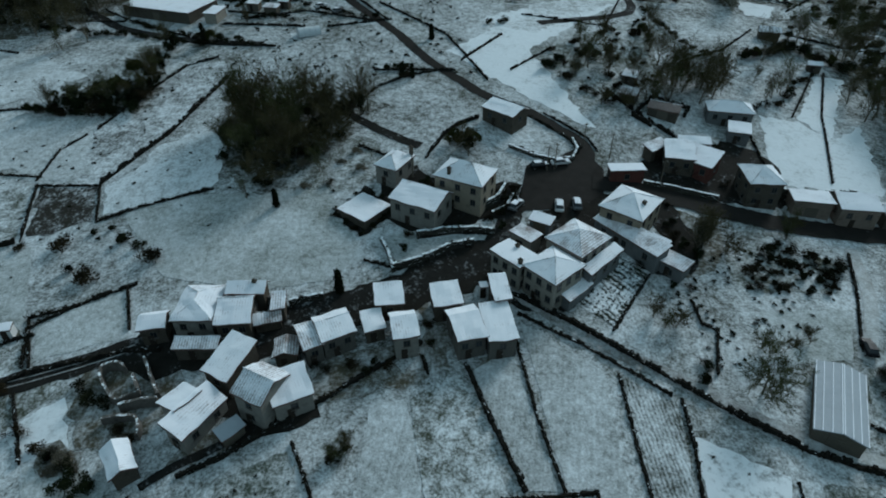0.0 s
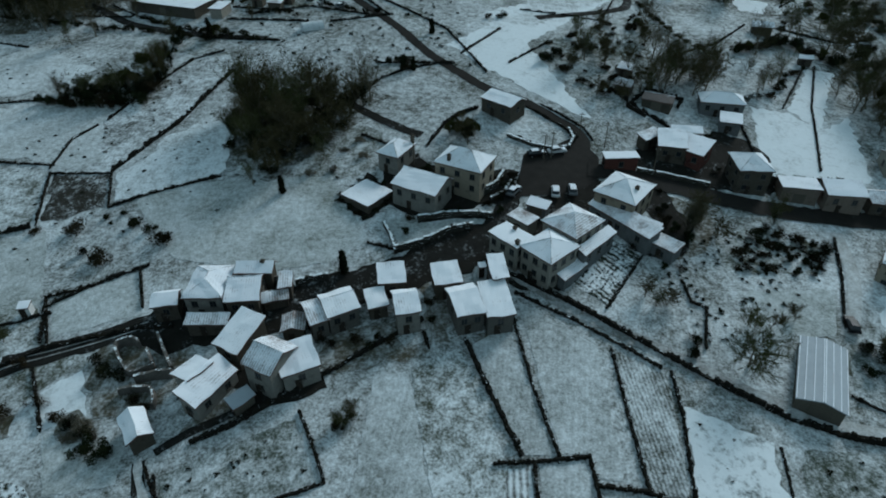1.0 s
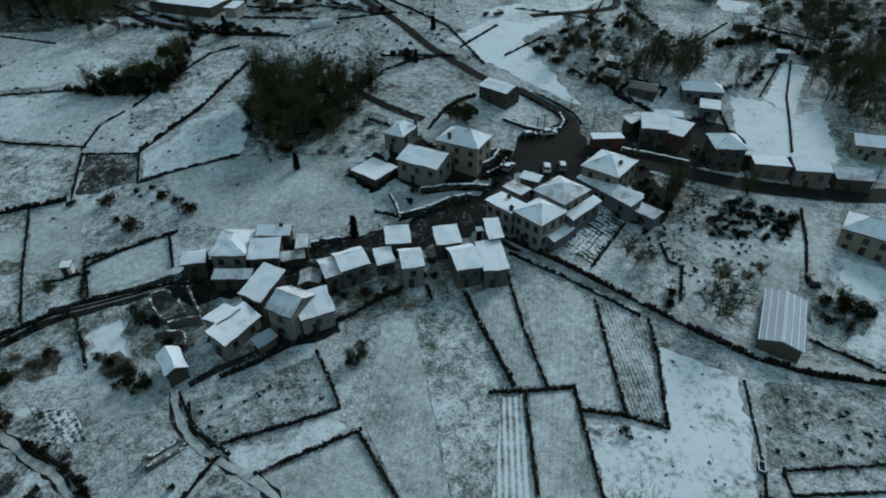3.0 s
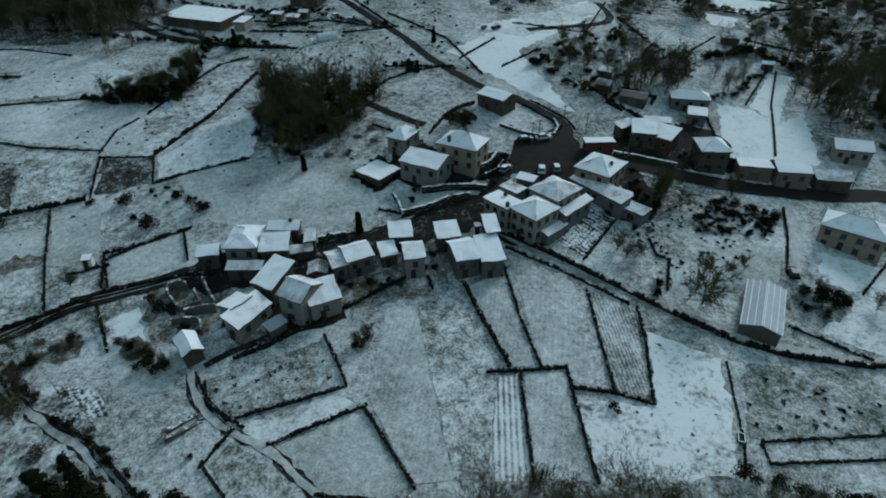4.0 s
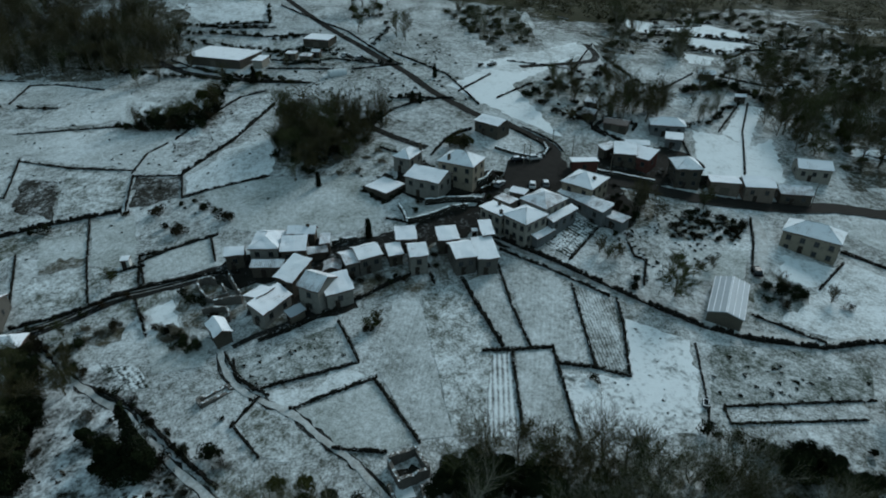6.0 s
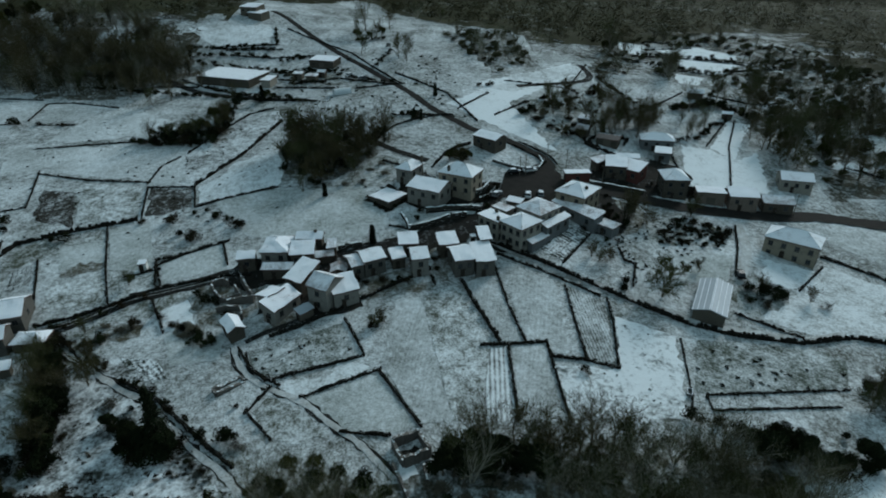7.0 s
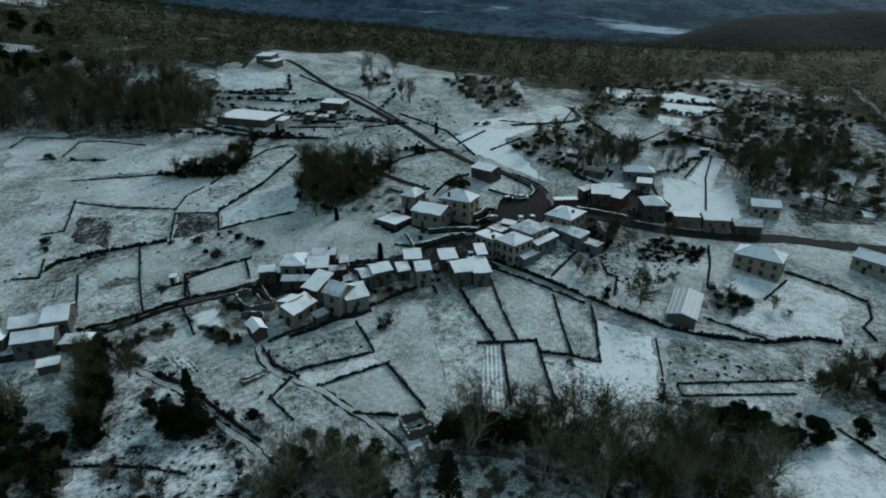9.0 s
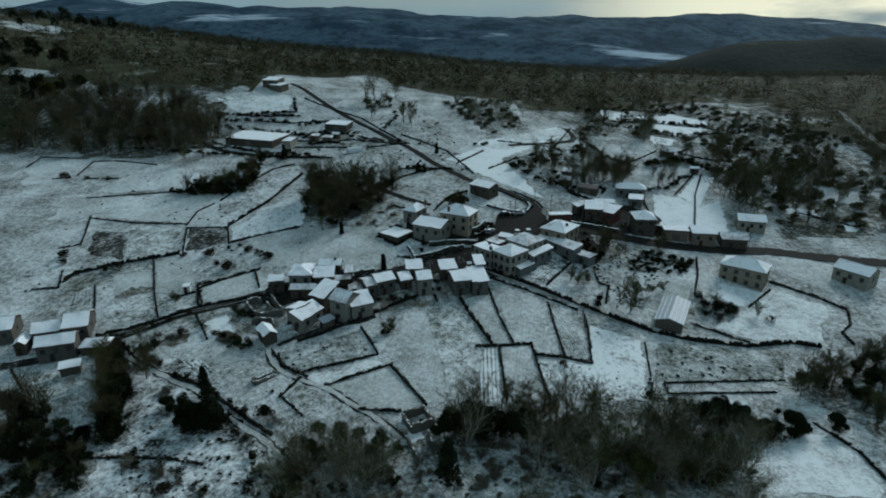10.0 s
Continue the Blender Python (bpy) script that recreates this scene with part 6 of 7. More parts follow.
def clump_pattern(seed, wide, tall, leaves, size):
    rng = random.Random(seed)
    v, f = [], []
    lumps = [(Vector((rng.gauss(0, 0.32) * wide, rng.gauss(0, 0.32) * wide, rng.uniform(0.25, 0.65) * tall)), rng.uniform(0.3, 0.55)) for _ in range(6)]
    for c, r in lumps:
        for _ in range(leaves // 6):
            way = Vector((rng.gauss(0, 1), rng.gauss(0, 1), rng.gauss(0, 1))).normalized()
            p = c + Vector((way.x * wide * r, way.y * wide * r, way.z * tall * r * 0.8)) * rng.random() ** 0.4
            p.z = max(p.z, 0.02)
            leaf(v, f, p, size * rng.uniform(0.6, 1.3), rng, 1.5)
    return [tuple(p) for p in v], f


TERRACES = [[(113.4, 250.9), (130.9, 256.6), (143.7, 242.4), (131.8, 227.6), (118.5, 222.9), (111.5, 236.1)], [(107, 265.4), (134.7, 275.7), (150.5, 260.4), (146.3, 251.5), (114.5, 256.3)], [(104.8, 222.1), (116.8, 218), (111.3, 206.6), (102.6, 208.9)], [(146.7, 245.8), (163.8, 237.2), (159.7, 231.8), (144.5, 237.2)], [(126.8, 222.3), (135.4, 225.9), (121.5, 208.5), (114.2, 207.3)], [(156, 158.6), (168.9, 153.7), (160, 140), (147.4, 144.1)], [(131.7, 135.3), (141.4, 133.8), (136.1, 126.5), (126.9, 130.2)], [(93, 279.9), (107.4, 272.5), (99.4, 250.2), (89.5, 253.6)]]


def spots_in(poly, count, low, high, seed):
    rng = random.Random(seed)
    xs, ys, out = [p[0] for p in poly], [p[1] for p in poly], []
    while len(out) < count:
        x, y = rng.uniform(min(xs), max(xs)), rng.uniform(min(ys), max(ys))
        if inside(x, y, poly) and noise.noise((x / 9, y / 9, seed)) > -0.25 and not any(inside(x, y, t) for t in TERRACES):
            out.append((x, y, rng.uniform(low, high)))
    return out


def scrub(name, label, material, patterns, spots):
    tagged(new(name, raw(name, *joined(name, label, "scrub", patterns, spots), material)), label, "scrub", kind="stuff")


oaks = Planter([tree_bare(11, 9.5, 1.0, 6), tree_bare(12, 10.5, 0.85, 5), tree_bare(13, 8.5, 1.1, 6)], "leafless winter oak with a spreading brown crown", "tree", "bare trees")
coppice = Planter([tree_bare(14, 9.0, 0.8, 1, 0.0, 3, PALETWIG, 1, PALEBARK), tree_bare(15, 8.0, 0.8, 1, 0.2, 3, PALETWIG, 1, PALEBARK), tree_bare(16, 9.5, 0.7, 2, 0.0, 2, PALETWIG, 1, PALEBARK)], "leafless coppiced chestnut with many upright stems", "tree", "coppiced trees")
ivied = Planter([tree_bare(21, 9.0, 0.85, 5, 0.9), tree_bare(22, 8.0, 0.9, 5, 1.1)], "leafless tree overgrown with dark ivy", "tree", "ivied trees")
orchard = Planter([tree_bare(31, 5.6, 1.2, 7), tree_bare(32, 5.0, 1.3, 7)], "small leafless fruit tree in a snowy garden", "tree", "orchard trees")
spreaders = Planter([tree_bare(17, 7.6, 1.7, 9, shoots=5), tree_bare(18, 7.0, 1.9, 9, shoots=5)], "wide bare tree with spreading brown branches", "tree", "bare trees")
yews = Planter([tree_leafy(48, 5.4, 3.0, 5200), tree_leafy(49, 4.6, 3.1, 5200)], "dense black-green yew rising from the thicket", "tree", "yews")
olives = Planter([tree_leafy(45, 7.4, 3.4, 3600, OLIVE), tree_leafy(40, 6.4, 3.0, 3200, OLIVE)], "ivy-clad tree with a dull olive crown", "tree", "ivied trees")
conifers = Planter([tree_conifer(41, 9.0, 2.6), tree_conifer(42, 7.5, 2.2)], "dense dark green garden conifer", "tree", "conifers")
evergreens = Planter([tree_leafy(46, 7.0, 2.7), tree_leafy(47, 6.0, 2.4)], "dark evergreen broadleaf tree in the snow", "tree", "evergreen trees")
spires = Planter([tree_conifer(44, 12.5, 2.1)], "tall dark spire-shaped conifer above a thicket", "tree", "conifers")
columns = Planter([tree_conifer(43, 4.5, 0.55)], "narrow dark columnar cypress", "tree", "cypresses")
shrubs = Planter([bush(51, 1.6, 1.7, SHRUBLEAF), bush(52, 1.3, 1.3, SHRUBLEAF), bush(53, 1.9, 1.5, BROOM)], "dark evergreen shrub in the snow", "shrub", "shrubs")
brush = Planter([bush(63, 2.2, 1.7, PALEBROOM, 700, 0.30), bush(64, 1.9, 1.4, PALEBROOM, 700, 0.28)], "low thicket of dead bracken and brambles", "thicket", "bracken thickets")
thickets = Planter([bush(61, 2.6, 2.4, BROOM, 1000, 0.30), bush(62, 2.4, 2.8, IVY, 1000, 0.30)], "tangled thicket of brambles and ivy", "thicket", "thickets")

# the copse above the pasture
oaks.fill(COPSE, 8, 0.9, 1.2, 3.6)
spreaders.fill(COPSE, 13, 1.0, 1.35, 4.2)
ivied.fill(COPSE, 15, 0.9, 1.15, 3.4)
evergreens.fill(COPSE, 11, 0.55, 0.85, 3.6)
thickets.fill(COPSE, 14, 0.9, 1.3, 3.0)
# the hedge along the upper fields
for x, y in ((-98.3, 138.9), (-92.5, 140.2), (-87.0, 140.0), (-83.3, 139.6), (-79.5, 141.5), (-77.0, 145.0), (-76.8, 150.0), (-77.6, 156.0), (-78.6, 162.4), (-79.2, 170.5)):
    thickets.at(x, y, 1.25)
    evergreens.at(x + 1.4, y + 1.8, 0.55)
    ivied.at(x - 1.0, y + 2.0, 0.75)
thickets.fill(COPSE_HEDGE, 14, 0.8, 1.2, 2.6)
# the thicket under the camera's line
coppice.fill(FRONT_THICK, 36, 0.85, 1.08, 2.6, OPEN_BRUSH)
coppice.fill([(-29, 11), (-18, 12), (-10, 8), (-9, 2), (-31, 2)], 9, 0.55, 0.8, 2.6)
oaks.fill(FRONT_TALL, 7, 0.8, 0.95, 3.4)
ivied.fill(FRONT_THICK, 7, 0.65, 0.9, 3.0, OPEN_BRUSH)
evergreens.fill(FRONT_DARK, 10, 0.45, 0.75, 2.4, OPEN_BRUSH)
for x, y, s in ((1.0, 14.0, 0.95), (4.5, 14.6, 1.05), (8.0, 14.4, 1.05), (11.5, 13.4, 1.0), (14.5, 12.6, 0.9), (-0.6, 11.6, 0.9), (2.6, 12.2, 1.0), (5.8, 12.4, 1.05), (9.2, 12.0, 1.0), (12.4, 11.2, 0.95), (15.4, 10.6, 0.8), (19.5, 9.4, 0.6), (24.5, 9.0, 0.6), (50.6, 13.8, 1.2), (53.4, 15.4, 1.3), (56.4, 14.4, 1.2), (58.2, 12.8, 0.8), (60.6, 12.6, 0.7), (62.8, 12.9, 0.65), (67.4, 14.4, 0.85), (69.4, 13.8, 0.5), (67.2, 19.6, 0.3), (-52.0, 18.2, 0.9), (-49.2, 17.2, 1.0), (-46.4, 18.4, 0.8), (-58.8, 23.4, 0.6), (-36.8, 19.4, 0.5), (-71.2, 14.0, 0.8), (-76.0, 8.0, 0.9), (-68.0, 8.0, 0.7), (-82.0, 9.0, 0.9), (-29.0, 9.5, 0.5), (76.0, 15.0, 0.8)):
    yews.at(x, y, s)
olives.fill([(33, 9), (46, 9.5), (53, 6), (47, -1), (31, -1)], 9, 0.75, 1.0, 3.2)
olives.fill([(-31, 7), (-12, 8), (-6, 3), (-8, -9), (-32, -9)], 8, 0.45, 0.65, 3.2)
olives.fill([(16, 5), (31, 6), (31, -9), (14, -9)], 3, 0.5, 0.7, 3.2)
for x, y, s in ((17.6, 12.6, 1.05), (24.0, 13.0, 0.9), (75.5, 26.0, 0.8), (80.5, 29.0, 0.8), (85.5, 32.0, 0.9), (48.5, 58.4, 1.4), (51.0, 91.6, 0.8), (53.6, 88.8, 0.8), (69.6, 97.0, 0.6), (5.0, 118.2, 0.8), (-67.6, 33.4, 0.7)):
    spreaders.at(x, y, s)
evergreens.fill([(-31, 9), (-10, 9), (-6, 0), (-10, -9), (-33, -9)], 6, 0.5, 0.8, 2.6)
coppice.fill([(-30, 4), (50, 4), (50, -10), (-33, -10)], 14, 0.7, 0.95, 3.2, OPEN_BRUSH)
brush.fill(FRONT_THICK, 16, 0.7, 1.2, 3.0)
ivied.fill(FRONT_LEFT, 8, 0.7, 1.0, 3.0)
evergreens.fill(FRONT_LEFT, 9, 0.7, 1.0, 3.0)
thickets.fill(FRONT_LEFT, 8, 0.9, 1.3, 3.0)
shrubs.fill(LOW_LEFT, 14, 0.6, 1.3, 1.8)
brush.fill(LOW_LEFT, 6, 0.6, 1.0, 2.4)
# the scrubby slope behind the village
oaks.fill(RIGHT_WOOD2, 7, 0.8, 1.1, 5.5)
shrubs.fill(MID_SHRUB, 24, 0.7, 1.2, 1.3)
orchard.fill(SCRUB_ROAD, 10, 0.8, 1.3, 3.0)
oaks.fill(SCRUB_ROAD_TREES, 8, 0.75, 1.0, 3.5)
coppice.fill(SCRUB_TOP, 10, 0.7, 0.9, 3.0)
# the wood's near edge on the slope beyond the upper fields
for x, y, s in ((-209.8, 242.6, 1.7), (-201.3, 257.1, 1.7), (-219.2, 249.7, 1.6), (-83.4, 146.0, 0.9), (-80.5, 152.0, 0.9)):
    olives.at(x, y, s)
# scrub that nobody could count
big = [clump_pattern(81, 2.5, 2.3, 300, 0.42), clump_pattern(82, 2.0, 2.6, 300, 0.42)]
low_clumps = [clump_pattern(83, 0.9, 0.6, 80, 0.26), clump_pattern(84, 0.7, 0.8, 80, 0.26)]
scrub("slope_scrub", "dull green scrub of gorse and broom on the slope", SLOPELEAF, big, spots_in(RIGHT_SCRUB, 120, 0.7, 1.5, 1) + spots_in(RIGHT_WOOD2, 20, 0.6, 1.1, 2) + spots_in(RIGHT_SLOPE, 170, 0.7, 1.6, 14) + spots_in(SCRUB_TOP, 60, 0.8, 1.3, 3))
scrub("undergrowth", "dark tangle of ivy and brambles under the trees", IVY, big, spots_in(COPSE, 26, 0.7, 1.1, 21) + spots_in([(-31, 9), (-8, 8), (-8, -9), (-33, -10)], 16, 0.4, 0.8, 22) + spots_in([(16, 6), (30, 6), (55, 2), (50, -10), (16, -10)], 9, 0.4, 0.8, 27) + spots_in(FRONT_LEFT, 22, 0.7, 1.1, 23))
scrub("dead_bracken", "low dead bracken and brambles between bare trees", PALEBROOM, big, spots_in(FRONT_THICK, 40, 0.3, 0.6, 24) + spots_in(OPEN_BRUSH, 60, 0.25, 0.6, 26) + spots_in(LOW_LEFT, 16, 0.2, 0.45, 25))
scrub("roadside_scrub", "brown and green scrub above the road", BROOM, big, spots_in(SCRUB_ROAD, 60, 0.45, 0.8, 4) + spots_in(RIGHT_SCRUB, 70, 0.6, 1.1, 5))
scrub("low_scrub", "low dark broom on stony ground", BROOM, low_clumps, spots_in(LOW_LEFT, 230, 0.15, 0.7, 6) + spots_in(MID_SHRUB, 60, 0.7, 1.4, 7))
scrub("meadow_clumps", "scattered dark grass clumps in the snow", SHRUBLEAF, low_clumps, spots_in([(-130, 60), (-60, 90), (-20, 105), (-60, 150), (-140, 180)], 130, 0.35, 0.8, 8) + spots_in([(40, 60), (75, 75), (60, 92), (38, 84)], 80, 0.4, 0.9, 9) + spots_in([(46, 28), (76, 31), (80, 42), (50, 44)], 34, 0.4, 0.9, 10) + spots_in([(-39, 40), (-21, 48), (-17, 39), (-34, 34)], 22, 0.3, 0.7, 11) + spots_in([(36, 50), (47, 44), (42, 24), (22, 23), (21, 36)], 26, 0.2, 0.5, 12) + spots_in([(-60, 150), (10, 150), (0, 220), (-60, 230)], 120, 0.5, 1.2, 13))


def wood(name, label, planters, spots):
    """Many trees as one object, made of the planters' patterns; their barks and crowns keep their materials."""
    rng = random.Random(name)
    mats, kits = [], []
    for planter in planters:
        for pattern in planter.patterns:
            kit = []
            for ob in pattern.children:
                m = ob.data.materials[0]
                if m not in mats:
                    mats.append(m)
                co = np.empty(len(ob.data.vertices) * 3)
                ob.data.vertices.foreach_get("co", co)
                kit.append((co.reshape(-1, 3), [tuple(f.vertices) for f in ob.data.polygons], mats.index(m)))
            kits.append(kit)
    verts, faces, slots = [], [], []
    for x, y, s in spots:
        t, z = rng.uniform(0, 6.283), height(x, y)
        turn = np.array([[math.cos(t), -math.sin(t), 0], [math.sin(t), math.cos(t), 0], [0, 0, 1]]) * s
        for co, polys, slot in kits[rng.randrange(len(kits))]:
            n = len(verts)
            verts.extend(map(tuple, co @ turn.T + (x, y, z)))
            faces.extend(tuple(i + n for i in f) for f in polys)
            slots.extend([slot] * len(polys))
    me = bpy.data.meshes.new(name)
    me.from_pydata(verts, [], faces)
    for m in mats:
        me.materials.append(m)
    me.polygons.foreach_set("material_index", slots)
    tagged(new(name, me), label, "woodland", kind="stuff")


wood("wood_edge", "open edge of a leafless brown wood", [oaks, coppice, ivied], spots_in([(-205, 192), (-128, 194), (-108, 204), (-116, 228), (-150, 258), (-205, 262)], 120, 0.85, 1.35, 61))
wood("slope_trees", "bare coppiced trees scattered over the scrubby slope", [coppice, oaks], spots_in(RIGHT_SCRUB, 42, 0.6, 0.95, 62) + spots_in(RIGHT_SLOPE, 30, 0.7, 1.05, 63))


def hedge_line(planter, points, step, low, high):
    for (x0, y0), (x1, y1) in zip(points, points[1:]):
        n = max(1, int(math.hypot(x1 - x0, y1 - y0) / step))
        for i in range(n):
            s = (i + planter.rng.random() * 0.6) / n
            planter.at(x0 + (x1 - x0) * s + planter.rng.gauss(0, 0.4), y0 + (y1 - y0) * s + planter.rng.gauss(0, 0.4), planter.rng.uniform(low, high))


hedge_line(thickets, [(87.9, 171.7), (106.4, 182.7), (116.4, 170.8), (119.3, 166.5)], 2.2, 0.8, 1.3)
for x, y, s in ((69.9, 154.0, 1.2), (60.5, 183.7, 1.0), (103.4, 229.0, 1.1), (126.5, 197.7, 1.2), (92.4, 174.3, 0.9), (116.8, 143.7, 1.3), (127.6, 137.4, 1.3), (137.9, 165.9, 1.1), (156.0, 177.4, 1.1), (147.3, 136.6, 1.0), (108.6, 188.5, 0.9), (114.5, 172.1, 0.9), (79.5, 250.4, 1.2), (121.5, 150.0, 1.2), (133.0, 146.0, 1.2)):
    olives.at(x, y, s * 0.62)
    oaks.at(x + 2.0, y - 1.6, s)
hedge_line(thickets, [(-106.2, 141.3), (-92.6, 138.3), (-79.0, 137.4)], 2.4, 0.6, 0.9)
hedge_line(shrubs, [(-15.9, 153.1), (-8.9, 153.9)], 1.4, 0.9, 1.3)
hedge_line(ivied, [(-78.9, 143.6), (-75.8, 150.7), (-82.4, 165.9)], 4.0, 0.55, 0.7)
hedge_line(coppice, [(63.6, 150.8), (72.2, 154.9)], 3.0, 0.9, 1.1)
hedge_line(coppice, [(98.9, 211.4), (107.0, 228.2)], 4, 0.8, 1.0)
hedge_line(thickets, [(-86.3, 49.5), (-77.1, 53.1), (-65.2, 60.5)], 4.5, 0.45, 0.7)
hedge_line(orchard, [(-75.2, 64.1), (-69.7, 64.9)], 3.0, 0.7, 0.9)
hedge_line(ivied, [(-69.0, 17.7), (-73.3, 28.3), (-77.8, 38.3)], 3.0, 0.7, 0.85)
hedge_line(thickets, [(-68.8, 16.1), (-71.1, 22.8), (-73.6, 30.1), (-79.1, 38.4)], 2.2, 0.8, 1.1)
hedge_line(thickets, [(-53.0, 19.2), (-46.9, 16.7), (-42.7, 15.8)], 2.0, 0.7, 1.0)
# single trees and shrubs in the gardens
for x, y, s in ((60.6, 68.5, 0.7), (55.4, 66.3, 0.7), (35.5, 72.6, 0.7), (36.9, 70.4, 0.6), (-76.1, 48.6, 0.8), (-70.6, 40.1, 0.9), (82.2, 58.6, 0.7), (73.7, 63.0, 0.8)):
    orchard.at(x, y, s)
for x, y, s in ( (-37.2, 225.3, 0.9), (-21.0, 233.2, 0.7), (-16.0, 212.2, 0.7), (-26.5, 111.0, 0.6), (-40.3, 103.0, 0.5), (-15.3, 224.3, 0.7), (78.5, 28.3, 0.7), (79.8, 26.4, 0.6), (83.5, 28.4, 0.75), (66.0, 144.0, 1.0), (63.0, 149.4, 0.95), (77.3, 161.6, 0.9), (108.9, 141.6, 1.0), (108.7, 150.4, 0.9), (120.7, 153.4, 1.0), (85.6, 148.6, 0.5), (91.1, 152.6, 0.5), (86.0, 158.1, 0.55)):
    oaks.at(x, y, s)
for x, y, s in ((48.0, 89.0, 0.95), (50.2, 91.4, 0.8), (67.4, 94.0, 0.6), (86.0, 20.9, 0.8), (91.4, 33.0, 0.8), (94.0, 35.0, 0.85), (98.9, 37.4, 0.9), (93.6, 26.8, 0.9), (103.2, 39.8, 0.9), (84.7, 15.7, 0.8), (100.0, 30.0, 0.9), (-67.3, 17.6, 0.75), (-71.3, 24.0, 0.8), (-73.3, 28.3, 0.8), (-78.5, 36.5, 0.8), (-69.8, 29.9, 0.7), (-80.5, 41.0, 0.7), (49.5, 91.0, 0.6)):
    ivied.at(x, y, s)
spires.at(-47.6, 18.2, 1.0)
for x, y, s in ((-50.6, 18.4, 0.55), (-69.5, 173.6, 0.9)):
    conifers.at(x, y, s)
for x, y, s in ((-46.0, 17.2, 0.75), (-50.2, 17.8, 0.8), (-53.6, 20.2, 0.7), (-48.0, 21.4, 0.6), (-67.0, 18.0, 0.85), (-68.4, 22.5, 0.9), (-71.0, 26.5, 0.95), (-73.5, 31.0, 0.9), (-76.0, 36.0, 0.85), (-69.0, 27.5, 0.7), (-88.0, 22.0, 0.9), (-83.0, 17.0, 1.0), (-57.5, 22.4, 0.5), (-41.0, 19.8, 0.4), (41.0, 61.6, 0.45), (5.6, 116.0, 0.7), (57.0, 16.5, 0.6), (60.5, 13.0, 0.6), (66.0, 12.4, 0.55), (86.0, 22.0, 0.8), (92.0, 28.0, 0.9), (-239, 283, 2.4), (-225, 283, 2.3), (-233, 254, 2.1), (-216, 245, 2.0), (-209, 252, 1.8), (-247, 271, 2.2), (-219, 240, 1.8), (-262, 290, 2.0), (-340, 392, 1.6), (-333, 412, 1.4), (-318, 421, 1.5), (-300, 424, 2.0), (-290, 428, 2.2), (-280, 430, 2.1), (-268, 432, 2.0), (-296, 402, 1.4), (-310, 384, 1.0)):
    evergreens.at(x, y, s)
for x, y, s in ((-17.9, 77.4, 1.0), (-33.5, 100.2, 0.8), (-8.0, 149.2, 0.9), (-10.5, 149.6, 0.8), (-3.3, 171.0, 0.9)):
    columns.at(x, y, s)
for x, y, s in ((-73.7, 91.5, 1.6), (-69.0, 85.0, 1.4), (-65.5, 82.4, 1.9), (-62.1, 91.5, 1.6), (-57.8, 90.0, 0.9), (-53.9, 87.0, 1.9), (-68.5, 94.3, 0.9), (-65.7, 95.5, 0.9), (-81.9, 91.4, 0.9), (-158.2, 160.3, 1.5), (-148.6, 159.9, 1.2), (-139.4, 158.4, 1.0), (-99.6, 84.8, 1.3), (-102.5, 84.2, 1.0), (-118.4, 89.8, 1.5), (-121.0, 94.0, 1.4), (-57.8, 22.2, 1.4), (-56.4, 27.2, 0.9), (-37.1, 19.5, 1.2), (-41.7, 20.3, 0.9), (40.5, 60.5, 1.4), (41.8, 63.1, 1.2), (26.2, 34.2, 0.9), (42.5, 23.0, 1.2), (-10.0, 150.0, 1.2), (-37.3, 26.9, 0.7), (70.9, 63.0, 1.2), (84.5, 56.5, 1.0), (36.0, 84.5, 0.9)):
    shrubs.at(x, y, s)
for x, y, s in ((53.8, 18.1, 1.1), (56.3, 17.4, 1.2), (58.4, 15.8, 1.2), (59.6, 12.6, 1.1), (62.3, 11.5, 1.1), (65.7, 12.7, 1.0), (51.2, 18.9, 1.0), (49.2, 19.7, 0.9), (69.0, 13.6, 0.7), (46.9, 21.8, 0.7), (79.0, 31.0, 0.9), (86.5, 25.5, 1.1), (90.0, 22.0, 1.2), (96.0, 31.0, 1.2), (-76.0, 33.0, 1.1), (-69.5, 20.0, 1.1), (-73.5, 23.0, 1.1), (-62.0, 52.0, 0.8), (-66.0, 50.5, 0.8), (-50.5, 43.5, 0.9), (-47.5, 43.0, 0.8), (12.0, 103.5, 0.7), (44.0, 92.5, 0.8), (-71.0, 44.5, 0.8)):
    thickets.at(x, y, s)

# bare trees over the terraces behind the village and on the upper meadow
for x, y, s in ((68.7, 151.7, 1.2), (64.4, 155.6, 1.1), (111.4, 142.5, 1.2), (116.9, 135.2, 1.3), (119.5, 150.5, 1.3), (118.0, 176.5, 1.3), (168.7, 203.7, 1.2), (174.4, 196.2, 1.1), (99.3, 211.9, 1.2), (114.3, 188.2, 1.0), (161.8, 159.6, 1.1), (161.5, 147.5, 1.0), (93.0, 153.5, 0.9), (87.8, 150.4, 0.8), (-42.8, 252.6, 1.0), (-39.3, 261.4, 1.1), (-32.3, 247.5, 0.9), (-27.6, 267.7, 1.1), (-19.9, 217.2, 0.9), (-16.1, 227.2, 0.9), (-100.3, 194.7, 0.8), (-113.2, 176.0, 0.8), (-107.9, 181.0, 0.9), (-126.4, 186.6, 1.0), (-117.7, 190.4, 1.0), (33.3, 150.5, 0.8), (39.5, 158.5, 0.9), (60.1, 163.3, 1.0)):
    oaks.at(x, y, s)
for x, y, s in ((-60.0, 186.0, 0.6), (62.0, 152.0, 1.0), (135.0, 150.0, 1.0), (148.0, 165.0, 1.0), (131.0, 122.0, 0.9), (-120.0, 186.0, 0.9)):
    ivied.at(x, y, s)
